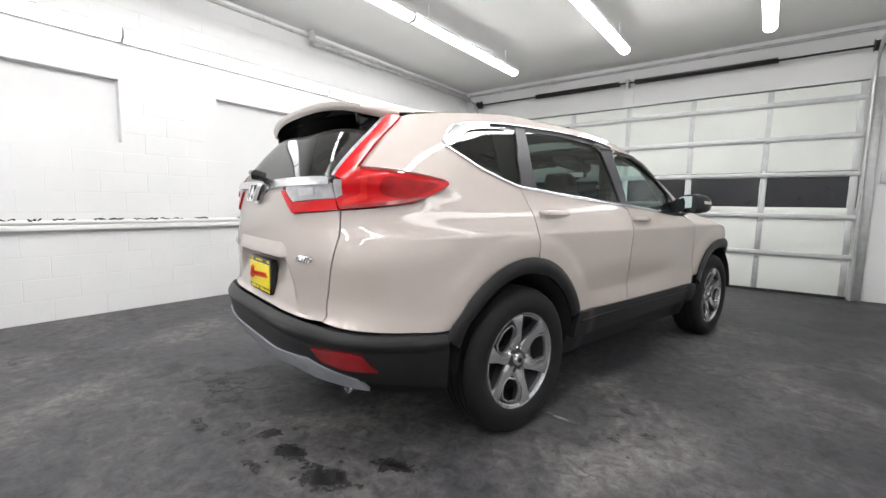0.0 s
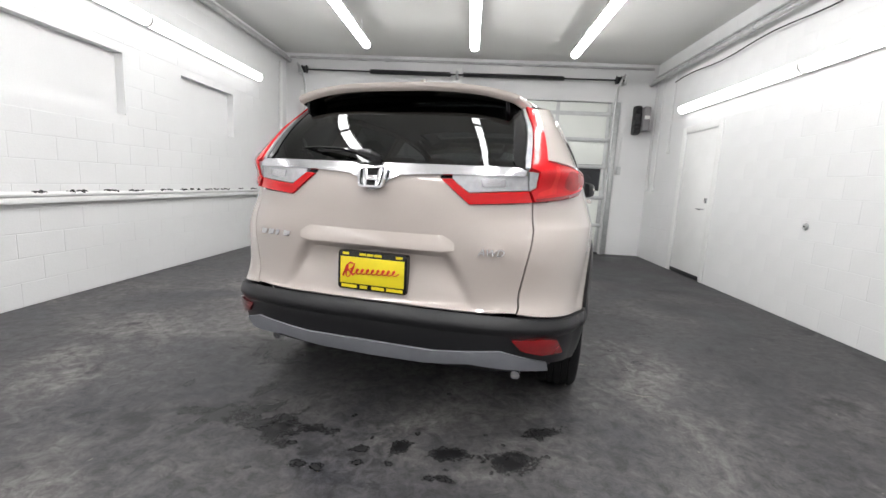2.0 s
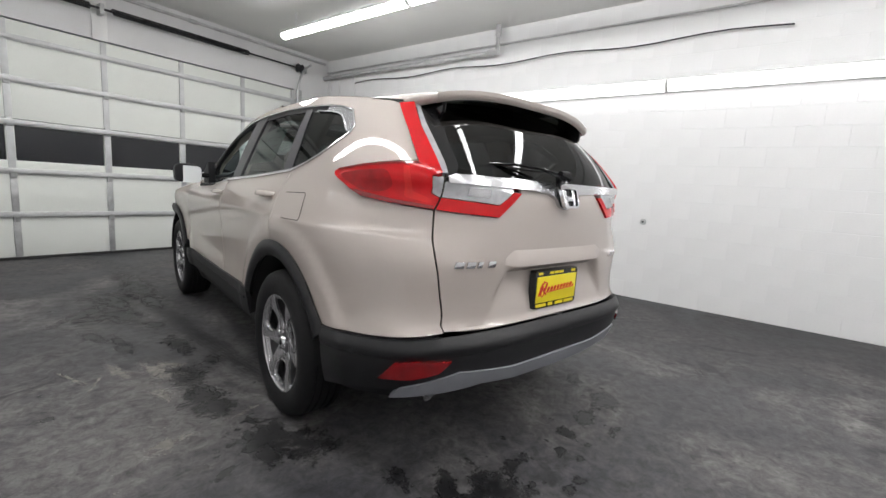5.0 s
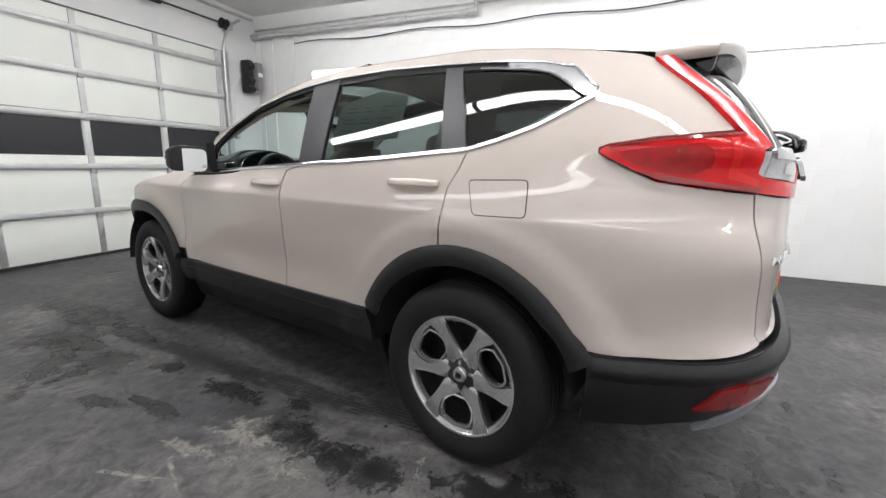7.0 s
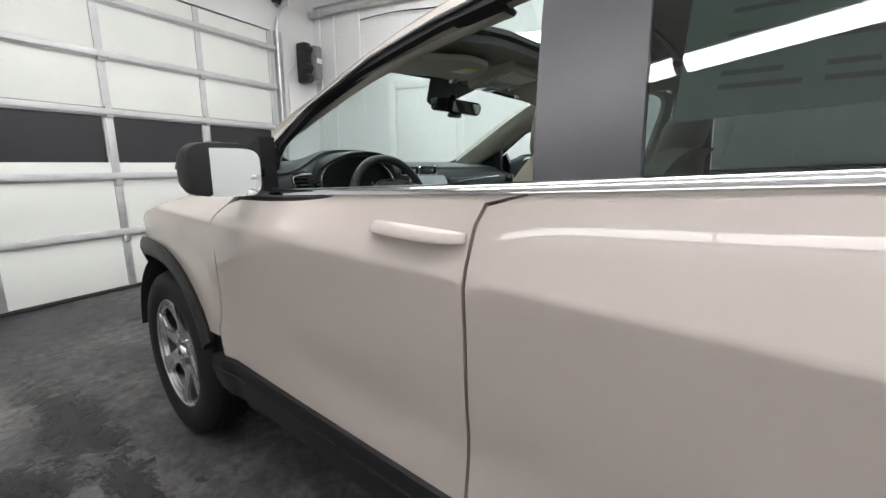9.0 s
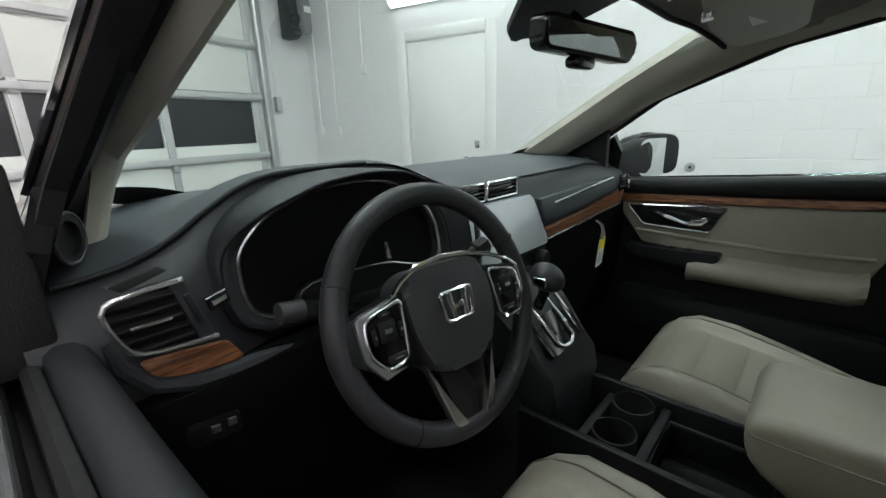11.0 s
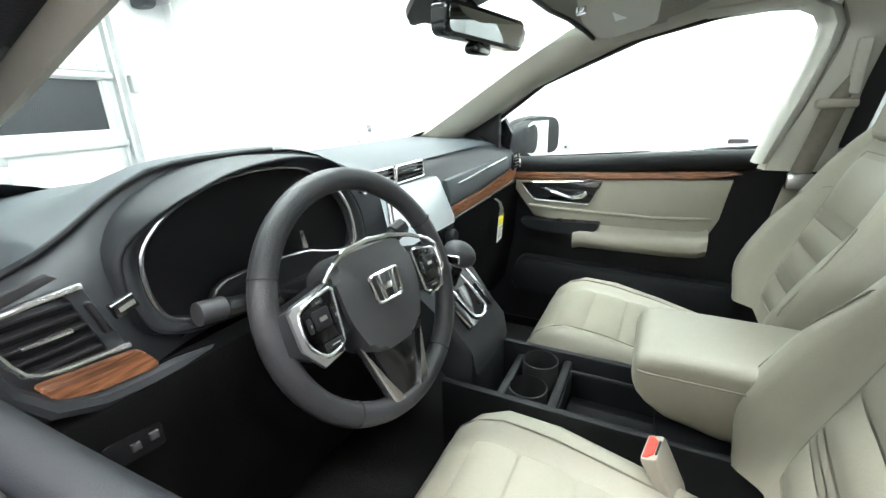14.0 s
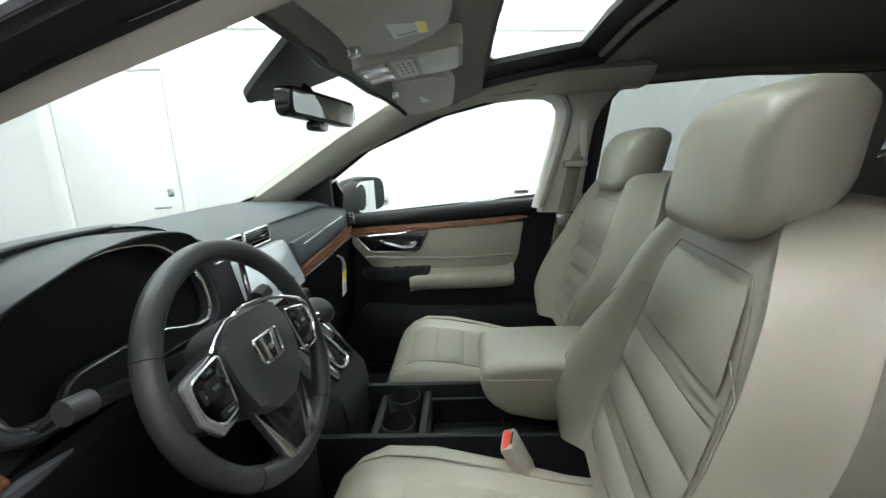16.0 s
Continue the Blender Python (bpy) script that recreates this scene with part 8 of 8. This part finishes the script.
# ---- painted blocks of the walls, a few millimetres proud of their joints ----
def block_mesh(w, h, name="block"):
    bm = bmesh.new()
    d, r = 0.0016, 0.003
    lo = [bm.verts.new((0, y, z)) for y, z in ((-w / 2, -h / 2), (w / 2, -h / 2), (w / 2, h / 2), (-w / 2, h / 2))]
    hi = [bm.verts.new((-d, y, z)) for y, z in ((-w / 2 + r, -h / 2 + r), (w / 2 - r, -h / 2 + r), (w / 2 - r, h / 2 - r), (-w / 2 + r, h / 2 - r))]
    for k in range(4):
        bm.faces.new((lo[k], lo[(k + 1) % 4], hi[(k + 1) % 4], hi[k]))
    bm.faces.new(hi)
    bmesh.ops.recalc_face_normals(bm, faces=bm.faces)
    me = bpy.data.meshes.new(name)
    bm.to_mesh(me)
    bm.free()
    me.materials.append(WHITE_WALL)
    return me


BW, BH, GAP = 0.40, 0.20, 0.003
whole = block_mesh(BW - GAP, BH - GAP)
wall_right = bpy.data.objects["wall_right"]
random.seed(5)
rest, count = [], 0
for row in range(17):
    z = BH * row + BH / 2
    for k in range(28):
        y = Y0 + BW * k + (BW / 2 if row % 2 else 0) + BW / 2
        if y + BW / 2 > Y1 or (y + BW / 2 > DY0 - 0.12 and y - BW / 2 < DY1 + 0.12 and z - BH / 2 < DZ + 0.15):
            continue
        out = random.uniform(0, 0.0012)
        if -2.4 < y < 4.6 and count < 300:
            ob = new("block", whole)
            ob.parent = wall_right
            ob.matrix_parent_inverse = wall_right.matrix_basis.inverted()
            ob.matrix_basis = ROOM @ Matrix.Translation((X1 - out, y, z))
            count += 1
        else:
            rest.append(Matrix.Translation((X1 - out, y, z)))
for row in range(17):
    z = BH * row + BH / 2
    for k in range(28):
        y = Y0 + BW * k + (BW / 2 if row % 2 else 0) + BW / 2
        niche = any(a - BW / 2 < y < b + BW / 2 for a, b in NICHES) and NZ0 - BH / 2 < z < NZ1 + BH / 2
        if y + BW / 2 < Y1 and not niche:
            rest.append(Matrix.Translation((X0 + random.uniform(0, 0.0012), y, z)) @ Matrix.Diagonal((-1, 1, 1, 1)))
verts, faces = [], []
base = [v.co.copy() for v in whole.vertices]
polys = [tuple(p.vertices) for p in whole.polygons]
for m in rest:
    n = len(verts)
    verts += [tuple(m @ v) for v in base]
    faces += [tuple(n + k for k in (p if m[0][0] > 0 else p[::-1])) for p in polys]
me = bpy.data.meshes.new("wall_blocks")
me.from_pydata(verts, [], faces)
me.materials.append(WHITE_WALL)
ob = new("wall_blocks", me)
ob.matrix_basis = ROOM
tagged(ob, "white painted concrete blocks of the garage walls", "block wall", kind="stuff")
